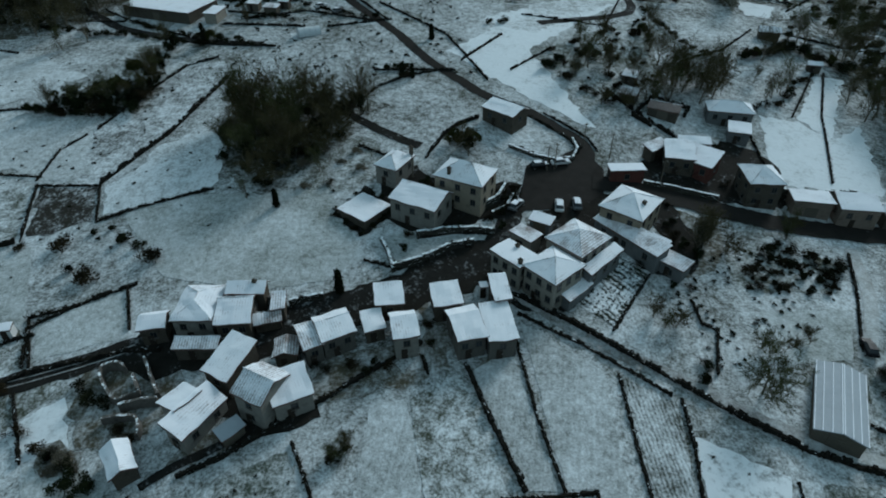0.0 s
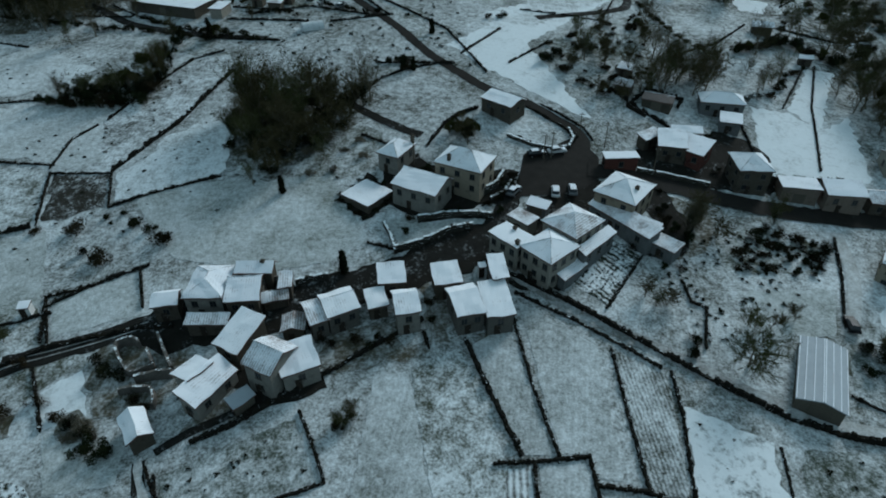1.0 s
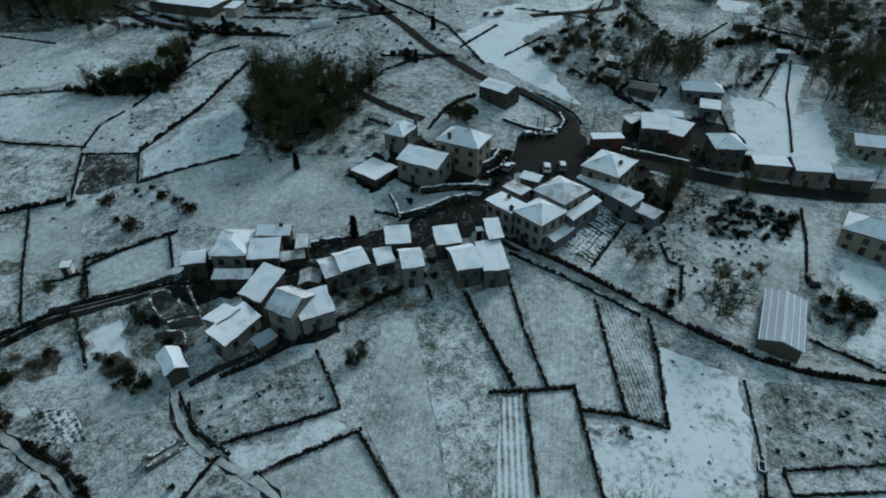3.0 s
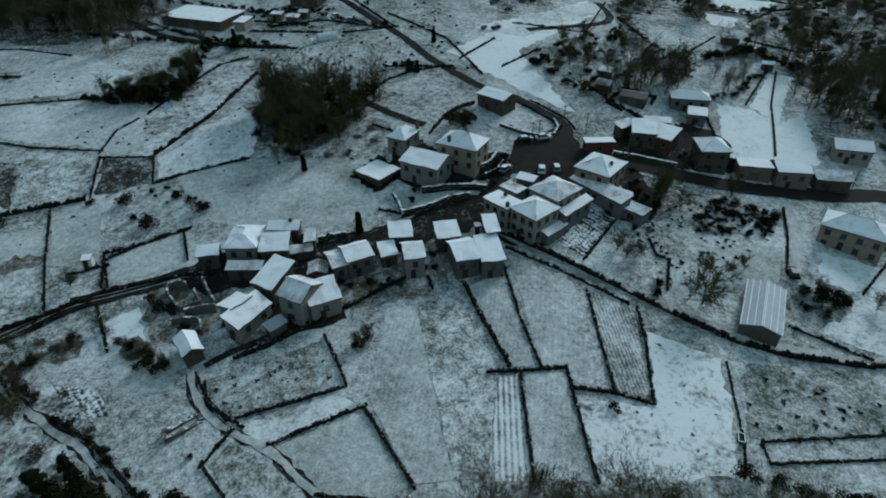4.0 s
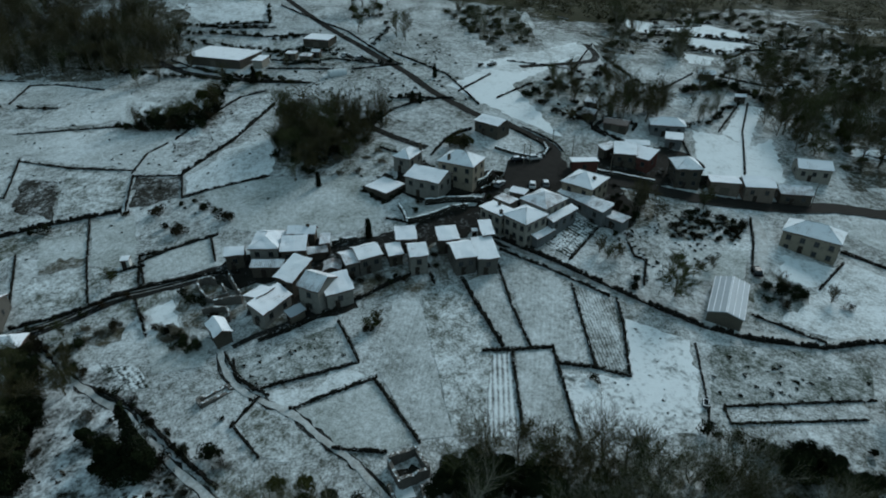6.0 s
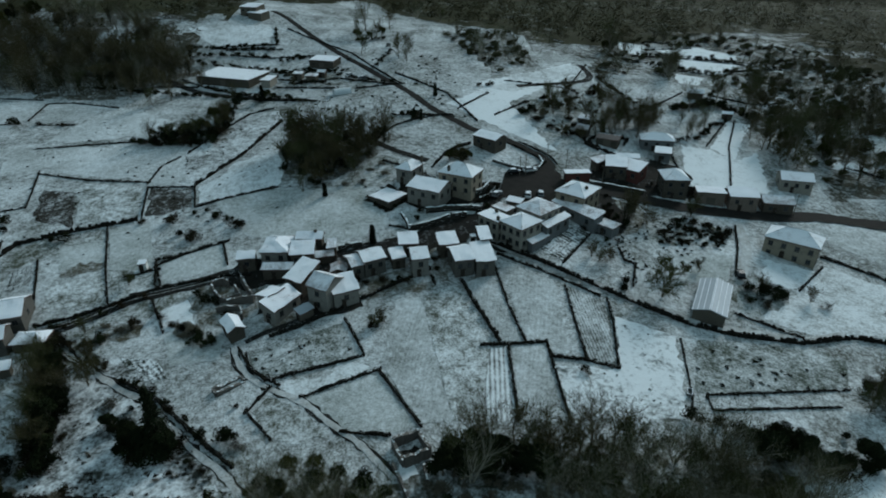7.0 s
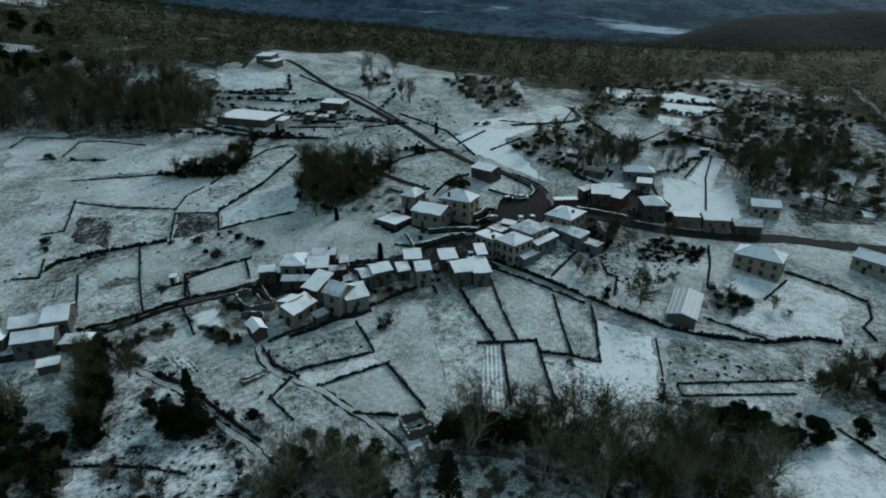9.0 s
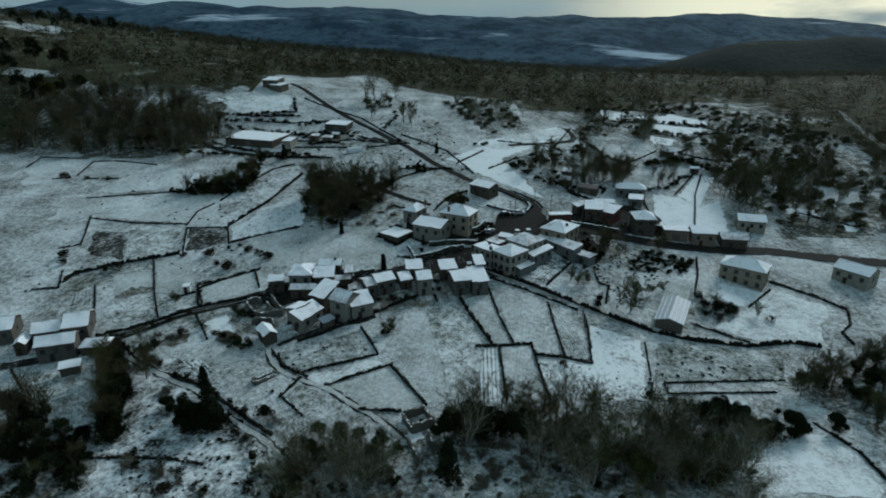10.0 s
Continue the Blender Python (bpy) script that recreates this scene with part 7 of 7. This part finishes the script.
hedge_line(shrubs, [(80.0, 143.0), (88.0, 146.5), (97.0, 158.0), (108.0, 167.0)], 3.0, 0.8, 1.3)
# the hedge that falls from the hamlet, and the tangle round the tall conifer
hedge_line(evergreens, [(-80.0, 43.0), (-75.0, 36.0), (-71.5, 29.0), (-68.5, 22.0), (-66.0, 15.0)], 3.0, 0.6, 0.9)
hedge_line(thickets, [(-81.0, 46.0), (-74.0, 35.0), (-69.0, 24.0), (-65.0, 12.0)], 2.0, 0.9, 1.2)
hedge_line(thickets, [(-77.6, 45.2), (-69.6, 40.2), (-64.8, 37.2)], 2.4, 0.5, 0.8)
hedge_line(shrubs, [(-60.6, 34.2), (-52.6, 29.6), (-44.0, 22.4), (-39.6, 18.6)], 1.9, 0.5, 0.9)
hedge_line(shrubs, [(-43.4, 16.4), (-37.4, 11.6), (-33.4, 7.6)], 2.2, 0.4, 0.8)
for x, y, s in ((-52.0, 17.6, 1.1), (-49.5, 16.2, 1.3), (-46.5, 15.6, 1.1), (-50.5, 20.8, 1.1), (-44.2, 17.6, 0.9), (-53.5, 19.6, 0.9), (-58.0, 21.8, 0.9), (-35.0, 17.4, 0.7)):
    thickets.at(x, y, s)
for x, y, s in ((80.5, 27.5, 0.7), (84.5, 25.5, 0.8), (90.5, 27.5, 0.9), (92.0, 34.0, 0.8), (98.5, 37.0, 0.9)):
    evergreens.at(x, y, s)
for x, y, s in ((-41.6, 246.7, 0.75), (-35.4, 244.1, 0.7), (-30.0, 250.3, 0.7), (1.5, 119.8, 0.5), (4.6, 119.2, 0.6), (7.4, 120.0, 0.6), (2.6, 121.6, 0.6), (6.0, 122.0, 0.55), (-101.0, 146.7, 0.5), (-90.1, 143.6, 0.6), (-67.5, 174.0, 0.7)):
    olives.at(x, y, s)
for x, y, s in ((-30.0, 113.0, 0.9), (-26.0, 118.0, 1.0), (-22.5, 113.5, 0.7), (-19.0, 117.0, 0.8), (-24.0, 107.0, 0.7), (-28.5, 105.6, 0.6), (-17.5, 111.0, 0.7), (3.0, 121.4, 0.8), (6.0, 122.0, 0.8)):
    brush.at(x, y, s)
for x, y, s in ((-72.0, 50.2, 0.7), (-69.0, 48.6, 0.8), (-66.4, 49.6, 0.7), (-70.4, 46.8, 0.6), (-55.6, 48.6, 0.8), (-52.6, 47.4, 0.8), (-54.4, 46.0, 0.7), (-50.8, 46.4, 0.6)):
    brush.at(x, y, s)
for x, y, s in ((69.6, 62.4, 0.9), (71.6, 60.4, 1.0), (73.6, 62.0, 0.9), (75.6, 58.6, 0.9), (71.0, 56.8, 0.8), (67.6, 57.6, 0.7), (76.4, 61.4, 0.7)):
    thickets.at(x, y, s)
for x, y, s in ((38.0, 164.0, 0.9), (28.4, 156.4, 1.0), (42.6, 165.4, 0.9), (33.4, 151.4, 0.9), (36.4, 145.6, 0.8), (31.0, 160.4, 1.0), (35.6, 157.0, 0.8), (40.4, 140.4, 0.7)):
    thickets.at(x, y, s)
# yards and house fronts
for x, y, s in ((-19.8, 62.2, 0.7), (-17.9, 61.4, 0.8), (-14.4, 62.2, 0.8), (-10.9, 62.6, 0.7), (-8.6, 62.2, 0.7), (-1.8, 66.2, 0.6), (-11.6, 61.0, 0.6), (11.3, 97.6, 0.8), (13.0, 101.2, 0.8), (15.1, 103.1, 0.7), (9.3, 95.6, 0.7), (46.2, 102.0, 0.8), (43.7, 96.0, 0.8), (45.4, 97.2, 0.9), (-53.2, 57.3, 1.0), (-51.0, 56.3, 0.9), (-55.9, 59.4, 0.8), (-44.6, 50.6, 0.8), (-46.6, 52.0, 0.9), (-39.9, 59.6, 0.6), (-57.8, 49.4, 1.0), (-54.9, 48.4, 1.1), (-52.1, 46.9, 1.0), (-20.8, 98.2, 0.6), (-19.2, 95.4, 0.6), (-16.6, 93.0, 0.7), (-13.6, 93.8, 0.6), (-11.6, 96.0, 0.6), (47.0, 121.5, 0.8), (62.0, 121.0, 0.8), (63.5, 124.0, 0.9), (61.0, 110.5, 0.9), (71.0, 111.0, 0.7)):
    shrubs.at(x, y, s)


def far_hedges(lines):
    rng = random.Random(31)
    spots = []
    for points in lines:
        for (x0, y0), (x1, y1) in zip(points, points[1:]):
            n = max(1, int(math.hypot(x1 - x0, y1 - y0) / 2.0))
            spots += [(x0 + (x1 - x0) * (i + rng.random()) / n, y0 + (y1 - y0) * (i + rng.random()) / n + rng.gauss(0, 0.6), rng.uniform(0.35, 0.9)) for i in range(n)]
    scrub("far_hedges", "dark uneven hedges between the far fields", SHRUBLEAF, big, spots)


far_hedges([
    [(-114.6, 227.5), (-100.7, 228.6), (-75.3, 222.6), (-61.3, 222.9), (-58.9, 216.6)],
    [(-73.0, 205.9), (-53.0, 205.8), (-30.2, 189.4), (-20.0, 186.0)],
    [(-67.9, 177.6), (-52.1, 170.9)],
    [(-104.3, 236.5), (-78.5, 238.2), (-84.3, 261.6)],
    [(-98.0, 194.0), (-83.0, 183.5), (-66.0, 177.0)],
    [(12.9, 183.1), (20.1, 184.2)],
    [(-41.8, 243.8), (-27.8, 248.7)],
    [(-121.1, 236.8), (-99.5, 234.4), (-78.2, 231.7)],
    [(-110.4, 221.1), (-84.7, 212.2), (-62.0, 204.0)],
    [(-71.0, 200.7), (-55.4, 203.8), (-39.4, 203.6)],
    [(-146.8, 198.7), (-133.4, 195.4), (-112.0, 188.0), (-84.7, 180.0), (-66.4, 172.6)],
    [(96.0, 250.0), (116.0, 252.5), (142.0, 247.0), (160.0, 238.0)],
    [(84.0, 236.0), (104.0, 233.0), (122.0, 224.0), (135.0, 231.0)],
    [(66.0, 206.0), (72.0, 180.0), (80.0, 170.0)],
])

# trees that stand apart at the wood's lower end and along the plateau's edge
for x, y, s in ((-193.4, 198.1, 1.15), (-185.1, 201.3, 0.95), (-169.1, 195.1, 1.15), (-163.7, 204.3, 0.95), (-151.3, 194.6, 1.15), (-144.1, 200.7, 0.95), (-131.6, 195.4, 1.15), (-123.1, 199.3, 0.95), (-117.5, 205.1, 1.15), (-115.3, 214.1, 0.95), (-158.2, 221.0, 1.15), (-178.2, 217.9, 0.95), (-196.5, 222.4, 1.15), (-137.6, 223.7, 0.95), (-129.7, 232.4, 1.15), (-151.8, 232.1, 0.95), (-205.6, 219.3, 1.15), (-124.3, 273.6, 0.8), (-113.3, 277.9, 0.8), (-86.2, 326.4, 0.8), (-68.3, 346.8, 0.8), (-46.2, 346.9, 0.8), (-29.4, 318.7, 0.8), (-14.9, 301.4, 0.8), (-1.6, 293.5, 0.8)):
    (oaks if (x * 7 + y) % 3 < 1.6 else coppice if (x + y) % 2 < 1 else ivied).at(x, y, s)

# dark growth round the tank and between the houses of the square
hedge_line(shrubs, [(-21.9, 98.0), (-15.6, 91.4), (-9.4, 98.2), (-15.6, 104.6), (-21.9, 98.0)], 1.9, 0.45, 0.6)
for x, y, s in ((10.6, 97.4, 0.8), (12.6, 99.2, 0.8), (14.2, 101.6, 0.7), (14.6, 104.4, 0.8), (0.4, 92.8, 0.5), (3.4, 93.2, 0.5), (-6.4, 91.0, 0.6), (-1.6, 104.6, 0.9), (-3.6, 106.0, 0.9), (-5.6, 103.0, 0.8), (11.6, 93.4, 0.6), (-7.0, 87.4, 0.6), (46.0, 90.0, 0.9), (48.2, 87.6, 0.8), (41.0, 79.6, 0.7), (43.6, 79.8, 0.6), (51.0, 96.4, 0.7), (-2.2, 70.0, 0.7)):
    thickets.at(x, y, s * 0.7)

# the dark hedge behind the bare trees, and brambles over the hollow lane
for x, y, s in ((-9.3, 6.9, 0.6), (-13.0, 8.6, 0.6), (-16.5, 9.6, 0.65), (-20.0, 8.4, 0.7), (-22.9, 4.8, 0.75), (-25.8, 8.2, 0.65), (-18.2, 5.2, 0.7), (-13.6, 4.4, 0.65), (-28.0, 3.0, 0.6)):
    evergreens.at(x, y, s)
hedge_line(shrubs, [(-73.0, 219.0), (-60.0, 221.0), (-50.0, 219.0)], 2.4, 0.7, 1.2)
hedge_line(shrubs, [(-62.0, 192.0), (-50.0, 190.0), (-44.0, 186.0)], 2.6, 0.6, 1.1)
hedge_line(shrubs, [(-30.0, 205.0), (-24.0, 225.0), (-26.0, 240.0)], 3.2, 0.7, 1.2)
# round-crowned trees over the terraces, and ivy-clad ones at the lane's foot
for x, y, s in ((70.5, 147.4, 1.25), (110.3, 131.4, 1.2), (38.8, 70.6, 0.5), (51.8, 67.0, 0.55), (123.7, 176.5, 1.2), (114.6, 128.6, 1.0)):
    spreaders.at(x, y, s)
for x, y, s in ((-28.4, 10.4, 0.5), (-24.6, 12.2, 0.5), (-20.4, 12.4, 0.55), (-25.4, 8.6, 0.55), (-19.8, 9.4, 0.5)):
    olives.at(x, y, s)


def cabbage_rows(corners, along, across, seed):
    """Spots in rows over a four-cornered bed."""
    rng = random.Random(seed)
    a, b, c, d = [Vector(p) for p in corners]
    return [(*(a.lerp(b, (i + 0.5) / across).lerp(d.lerp(c, (i + 0.5) / across), (j + rng.uniform(0.2, 0.8)) / along)), rng.uniform(0.22, 0.42)) for i in range(across) for j in range(along) if rng.random() < 0.8]


scrub("cabbages", "rows of dark green cabbages standing in snow", SHRUBLEAF, low_clumps, cabbage_rows([(33.1, 87.2), (37.1, 82.4), (28.4, 70.2), (23.4, 75.3)], 18, 7, 41) + cabbage_rows([(-65, 41), (-57, 39.4), (-53.2, 34.5), (-60, 33.4)], 9, 9, 42) + cabbage_rows([(-105.5, 71), (-102, 75), (-97.6, 65.8), (-102.6, 63.8)], 12, 5, 43))
for x, y in ((-14.9, 46.8), (-13.5, 48.0)):
    thickets.at(x, y, 0.6)
    orchard.at(x + 0.8, y + 0.6, 0.6)

# dry-stone walls between the plots
stone_wall([(-127.9, 123.2), (-122.6, 109.2), (-120, 101.9), (-126.1, 99.8)])
stone_wall([(-83.6, 92.9), (-91.2, 90.8), (-101.8, 87.6), (-111.2, 83), (-112.7, 78.1)], 1.15, 0.6)
stone_wall([(-90.9, 90.3), (-82.1, 70.6), (-75.6, 57.7)])
stone_wall([(-89.1, 112.5), (-89.1, 123.4), (-85.3, 129.1)])
stone_wall([(-73.9, 110), (-69.2, 119.6), (-64.5, 128.2), (-60.6, 141.9), (-57.2, 152.8)], 1.15, 0.6)
stone_wall([(-69.7, 97.9), (-62.1, 101.8), (-48.6, 106.5)])
stone_wall([(-88.1, 110.5), (-73.7, 109.6), (-69.7, 97.9)])
stone_wall([(-83, 93.4), (-88.1, 110.5)])
stone_wall([(-71.2, 73.8), (-64.3, 76), (-56.3, 80.1), (-52.3, 70.5)])
stone_wall([(-71.2, 73.8), (-66.2, 64.1)])
stone_wall([(-139, 139.5), (-122.7, 141.5), (-105.6, 142.6), (-86.8, 139.2)])
stone_wall([(-155, 163.8), (-157.1, 181), (-147.4, 181.8), (-126.1, 174.8)])
stone_wall([(-150.7, 160), (-135.7, 159.2)])
stone_wall([(-88.4, 51), (-78.1, 55), (-66.1, 62.6), (-51.4, 66.1), (-46, 66.1)], 1.15, 0.6)
stone_wall([(3.5, 62.6), (6.9, 52.8), (10.9, 42.4)], 1.15, 0.6)
stone_wall([(-3.3, 64.0), (-2.3, 60.7)], 1.2, 0.4)
stone_wall([(11.6, 68), (13.6, 53.8), (16, 42.5)])
stone_wall([(6.8, 41.3), (12.5, 41.6), (20.2, 42.4), (20.4, 38.3), (26.8, 37.5), (32.9, 35.5)])
stone_wall([(32.9, 35.5), (35.2, 49.1), (35.7, 56.6)])
stone_wall([(12.4, 41.3), (12.4, 22.5)])
stone_wall([(20.2, 42.1), (21.3, 22.5)])
stone_wall([(11.6, 77.2), (23.2, 69.5), (33.7, 61.5), (42.2, 55.1), (51.3, 49.1), (59.7, 46), (72.9, 44.2), (84.8, 46.5), (90.8, 45)], 1.15, 0.6)
stone_wall([(12.6, 72.5), (22.7, 66.2), (30.8, 60.3), (34.3, 57.5)])
stone_wall([(27.1, 61.2), (27.1, 48.8), (27.3, 37.2)])
stone_wall([(47.9, 44.5), (46.2, 36.4), (44.7, 29), (42.7, 23.6)], 0.32, 0.3)
stone_wall([(47.3, 29.1), (74.6, 31.3)], 0.4, 0.35)
stone_wall([(47.2, 28.8), (47.1, 25.4), (70.9, 26.9)], 0.4, 0.35)
stone_wall([(-21.2, 49.7), (-18.1, 43.6), (-15.9, 38.8), (-21.6, 36.7), (-33.8, 32.9)])
stone_wall([(-33.8, 32.9), (-38, 36.7), (-39.4, 39.9)])
stone_wall([(-26.5, 28.4), (-12.8, 34.9), (-4.3, 21.4)])
stone_wall([(-32.3, 31.4), (-35.4, 25.5), (-29.4, 19.2)])
stone_wall([(-18.2, 20.5), (-9.5, 19.5)])
stone_wall([(62.8, 53.5), (66.6, 50.9), (73.8, 45.9)])
stone_wall([(95.5, 77.8), (100.8, 73.3), (105.9, 68.4)])
stone_wall([(92.7, 72.7), (82, 62.9)])
stone_wall([(78.5, 90.9), (74.6, 79.8), (68.9, 67.4)])
stone_wall([(43.3, 76.8), (43.4, 71.6), (45.8, 70.4), (42.9, 62.1)])
stone_wall([(110, 166.8), (98, 142.7), (91.3, 125.2), (86.7, 113.7)])
stone_wall([(89.6, 141.3), (106.5, 166.2)])
stone_wall([(-23.2, 133.3), (-16.6, 144.8), (-9, 150.1), (0.8, 153.5)])
stone_wall([(-8.9, 82.1), (-2.6, 84.7), (1.7, 87.8), (5, 88.2)])
stone_wall([(-4.9, 90.2), (1.7, 91.8), (9.6, 91.5)])
stone_wall([(-14.4, 84.9), (-8.4, 82.5)])
stone_wall([(-11.5, 89.4), (-8.4, 82.5)])
stone_wall([(94.7, 77.5), (104, 70.3), (109.2, 63.2), (105.4, 56), (100.6, 51.8), (100.3, 46.8)])
stone_wall([(73.2, 17.1), (75.2, 13), (77, 9.1), (77, 1.8)])
stone_wall([(37.3, 82.4), (32.6, 75.8), (28.3, 69.7)])
stone_wall([(-101.8, 38.5), (-94.5, 31.2), (-92, 25.6)])
stone_wall([(-106.6, 57.2), (-90.7, 52.5)])
stone_wall([(-157.7, 161.3), (-163.5, 160.4)])
stone_wall([(24.5, 191), (50, 187.4), (64.8, 223.2)])
stone_wall([(109.2, 282.9), (138.8, 279)])
stone_wall([(93.1, 247.5), (116.7, 250.5), (143.4, 246.4)])
stone_wall([(119.5, 213.9), (136.6, 230.3), (161, 236.3)])
stone_wall([(-101.4, 233.5), (-75, 233.5)])
stone_wall([(-64.1, 173.7), (-48.1, 169.6)])
stone_wall([(11.6, 148.4), (1, 174), (-20, 197.9)])
stone_wall([(15.8, 120.1), (22.6, 115.7), (27.7, 115.5), (31.1, 120.2), (30.3, 123.6)])
stone_wall([(-71, 38.6), (-80.1, 47.1)])
stone_wall([(-18.9, 119.7), (-12.1, 115.6)])
stone_wall([(8.4, 131.0), (3.4, 127.6), (0.0, 123.4), (-2.4, 118.2), (-3.6, 115.4)], 0.9, 0.6)
stone_wall([(16.6, 136.0), (21.6, 131.4), (26.2, 126.6), (29.4, 123.0), (30.2, 119.0)], 0.8, 0.4)
stone_wall([(24.4, 134.0), (29.2, 129.0), (33.4, 124.4), (34.8, 119.6)], 0.6, 0.35)
stone_wall([(-76.1, 67.5), (-68.5, 70.2)])
stone_wall([(-127.7, 121.9), (-108.9, 116.6), (-89, 113.6)])
stone_wall([(-119.5, 74.8), (-112.2, 75.3), (-116.6, 85.3)])
stone_wall([(-112.1, 204.6), (-95.3, 192.2), (-66, 173.5), (-49.2, 170.2)])
stone_wall([(-108.6, 236.6), (-78.2, 239.4)])
stone_wall([(-98, 228.4), (-77.5, 223.4), (-53.1, 224.3)])
stone_wall([(-69.2, 198), (-48, 191.1)])
stone_wall([(-34.5, 181), (-15.8, 184.6)])
stone_wall([(-18.4, 153.2), (2.9, 152.9)])
stone_wall([(5.1, 158.6), (17.1, 175.3)])
stone_wall([(17.9, 154.1), (30.2, 167.7)])
stone_wall([(-101.8, 76), (-91.6, 56.1)])
stone_wall([(-65.9, 58.8), (-59, 47.7)])
stone_wall([(-183.3, 174.4), (-184.7, 188), (-161.4, 185.6)])
stone_wall([(92.3, 246.7), (113.8, 249.1), (141.3, 243.3), (161.2, 235.7)])
stone_wall([(102.7, 262.3), (130.9, 271.9)])
stone_wall([(131.6, 130.7), (147.5, 118.9)])
stone_wall([(77.0, 143.0), (74.4, 131.0), (73.4, 121.0), (73.0, 113.4)])
stone_wall([(-41.2, 41.6), (-39.2, 38.4), (-36.0, 35.0), (-31.0, 31.6)], 0.5, 0.4)
stone_wall([(-62.0, 34.4), (-53.4, 29.7), (-44.3, 22.0), (-39.8, 18.2), (-34.2, 13.9)], 0.7, 0.6)
stone_wall([(-67.7, 9.7), (-60.0, 9.4), (-52.2, 8.7), (-45.5, 6.9)], 0.5, 0.5)
stone_wall([(-108.7, 235.3), (-79, 235.7)])
stone_wall([(-96.9, 213.9), (-102.3, 195.3), (-121.9, 197.8)])
stone_wall([(-68.7, 188.4), (-41.9, 182.3)])
stone_wall([(-77.9, 260.3), (-42.2, 226.6), (-16.7, 184.3)])
stone_wall([(-61.2, 191.2), (-43.1, 194.3), (-21.4, 184.1)])
stone_wall([(-67.2, 63.6), (-70.2, 71.6), (-61.6, 77.7), (-55.1, 80.6)])
stone_wall([(-83.5, 131.5), (-78.4, 145.3), (-70.8, 161.3), (-63.2, 165.1)])
stone_wall([(46.4, 135.7), (54.7, 145.6), (62.1, 140.6), (60.0, 137.2)], 1.2, 0.6)
stone_wall([(46.4, 135.7), (50.2, 131.4)], 1.2, 0.6)
stone_wall([(42.1, 146.2), (50.0, 134.0), (54.8, 127.3)], 1.0, 0.6)
stone_wall([(69.0, 168.0), (84.0, 178.0), (100.0, 196.0)])
stone_wall([(110.0, 195.0), (126.0, 186.0), (140.0, 190.0)])
stone_wall([(96.0, 222.0), (112.0, 226.0), (128.0, 221.0)])
stone_wall([(-36.0, 45.0), (-30.6, 47.6), (-23.6, 52.6), (-16.8, 57.0), (-9.0, 62.6), (-3.6, 66.4)], 0.9, 0.6)


# ---- the far woods: nobody could count these trees ----
def far_wood():
    rng = random.Random(5)
    verts, faces = [], []

    def crown(x, y, tall, wide, count, big):
        z = height(x, y)
        n = len(verts)
        if big < 1:
            verts.extend([(x - 0.15, y, z - 0.3), (x + 0.15, y, z - 0.3), (x, y, z + tall * 0.8)])
            faces.append((n, n + 1, n + 2))
        for _ in range(count):
            a, r = rng.uniform(0, 6.283), wide * math.sqrt(rng.random())
            h = tall * (0.25 + 0.75 * rng.random() * (1 - 0.6 * (r / wide) ** 2))
            px, py, pz = x + r * math.cos(a), y + r * math.sin(a), z + h
            n = len(verts)
            dx, dy, dz = rng.gauss(0, 0.8) * big, rng.gauss(0, 0.8) * big, (rng.gauss(0.2, 0.7) if big < 1 else rng.gauss(0.05, 0.3)) * big
            w = (0.06 if big < 1 else 0.24) * big
            verts.extend([(px - w, py - w * 0.5, pz), (px + w, py + w * 0.5, pz), (px + dx, py + dy, pz + dz)])
            faces.append((n, n + 1, n + 2))

    placed = 0
    while placed < 7000:
        far = rng.random()
        y = 190 + 560 * far ** 1.3
        x = rng.uniform(-90 - y * 0.75, 90 + y * 0.75)
        if not wooded(x, y):
            continue
        placed += 1
        if (grove(x, y) and rng.random() < 0.45) or (x < -140 and y < 430 and rng.random() < 0.4):
            continue
        d = math.hypot(x, y + 60)
        crown(x, y, rng.uniform(6, 9.5), rng.uniform(2.4, 3.8), 130 if d < 330 else 30, 0.85 if d < 330 else 1.9)
    ob = new("far_wood", raw("far_wood", verts, faces, FARWOOD))
    tagged(ob, "leafless brown woodland on the plateau and slopes", "woodland", kind="stuff")


far_wood()


def brambles():
    """Dark tangles that lean on the field walls."""
    rng = random.Random(8)
    verts, faces = [], []
    for x, y in BRAMBLE_LINE:
        thickness = noise.noise((x / 7, y / 7, 4.0)) + 0.25
        if thickness < 0:
            continue
        for _ in range(int(2 + 10 * thickness)):
            px, py = x + rng.gauss(0, 0.22), y + rng.gauss(0, 0.22)
            leaf(verts, faces, Vector((px, py, height(px, py) + rng.uniform(0.05, 0.4 + 0.7 * thickness))), rng.uniform(0.16, 0.34), rng, 1.6)
    tagged(new("brambles", raw("brambles", verts, faces, BROOM)), "dark bramble tangles along the field walls", "brambles", kind="stuff")


brambles()
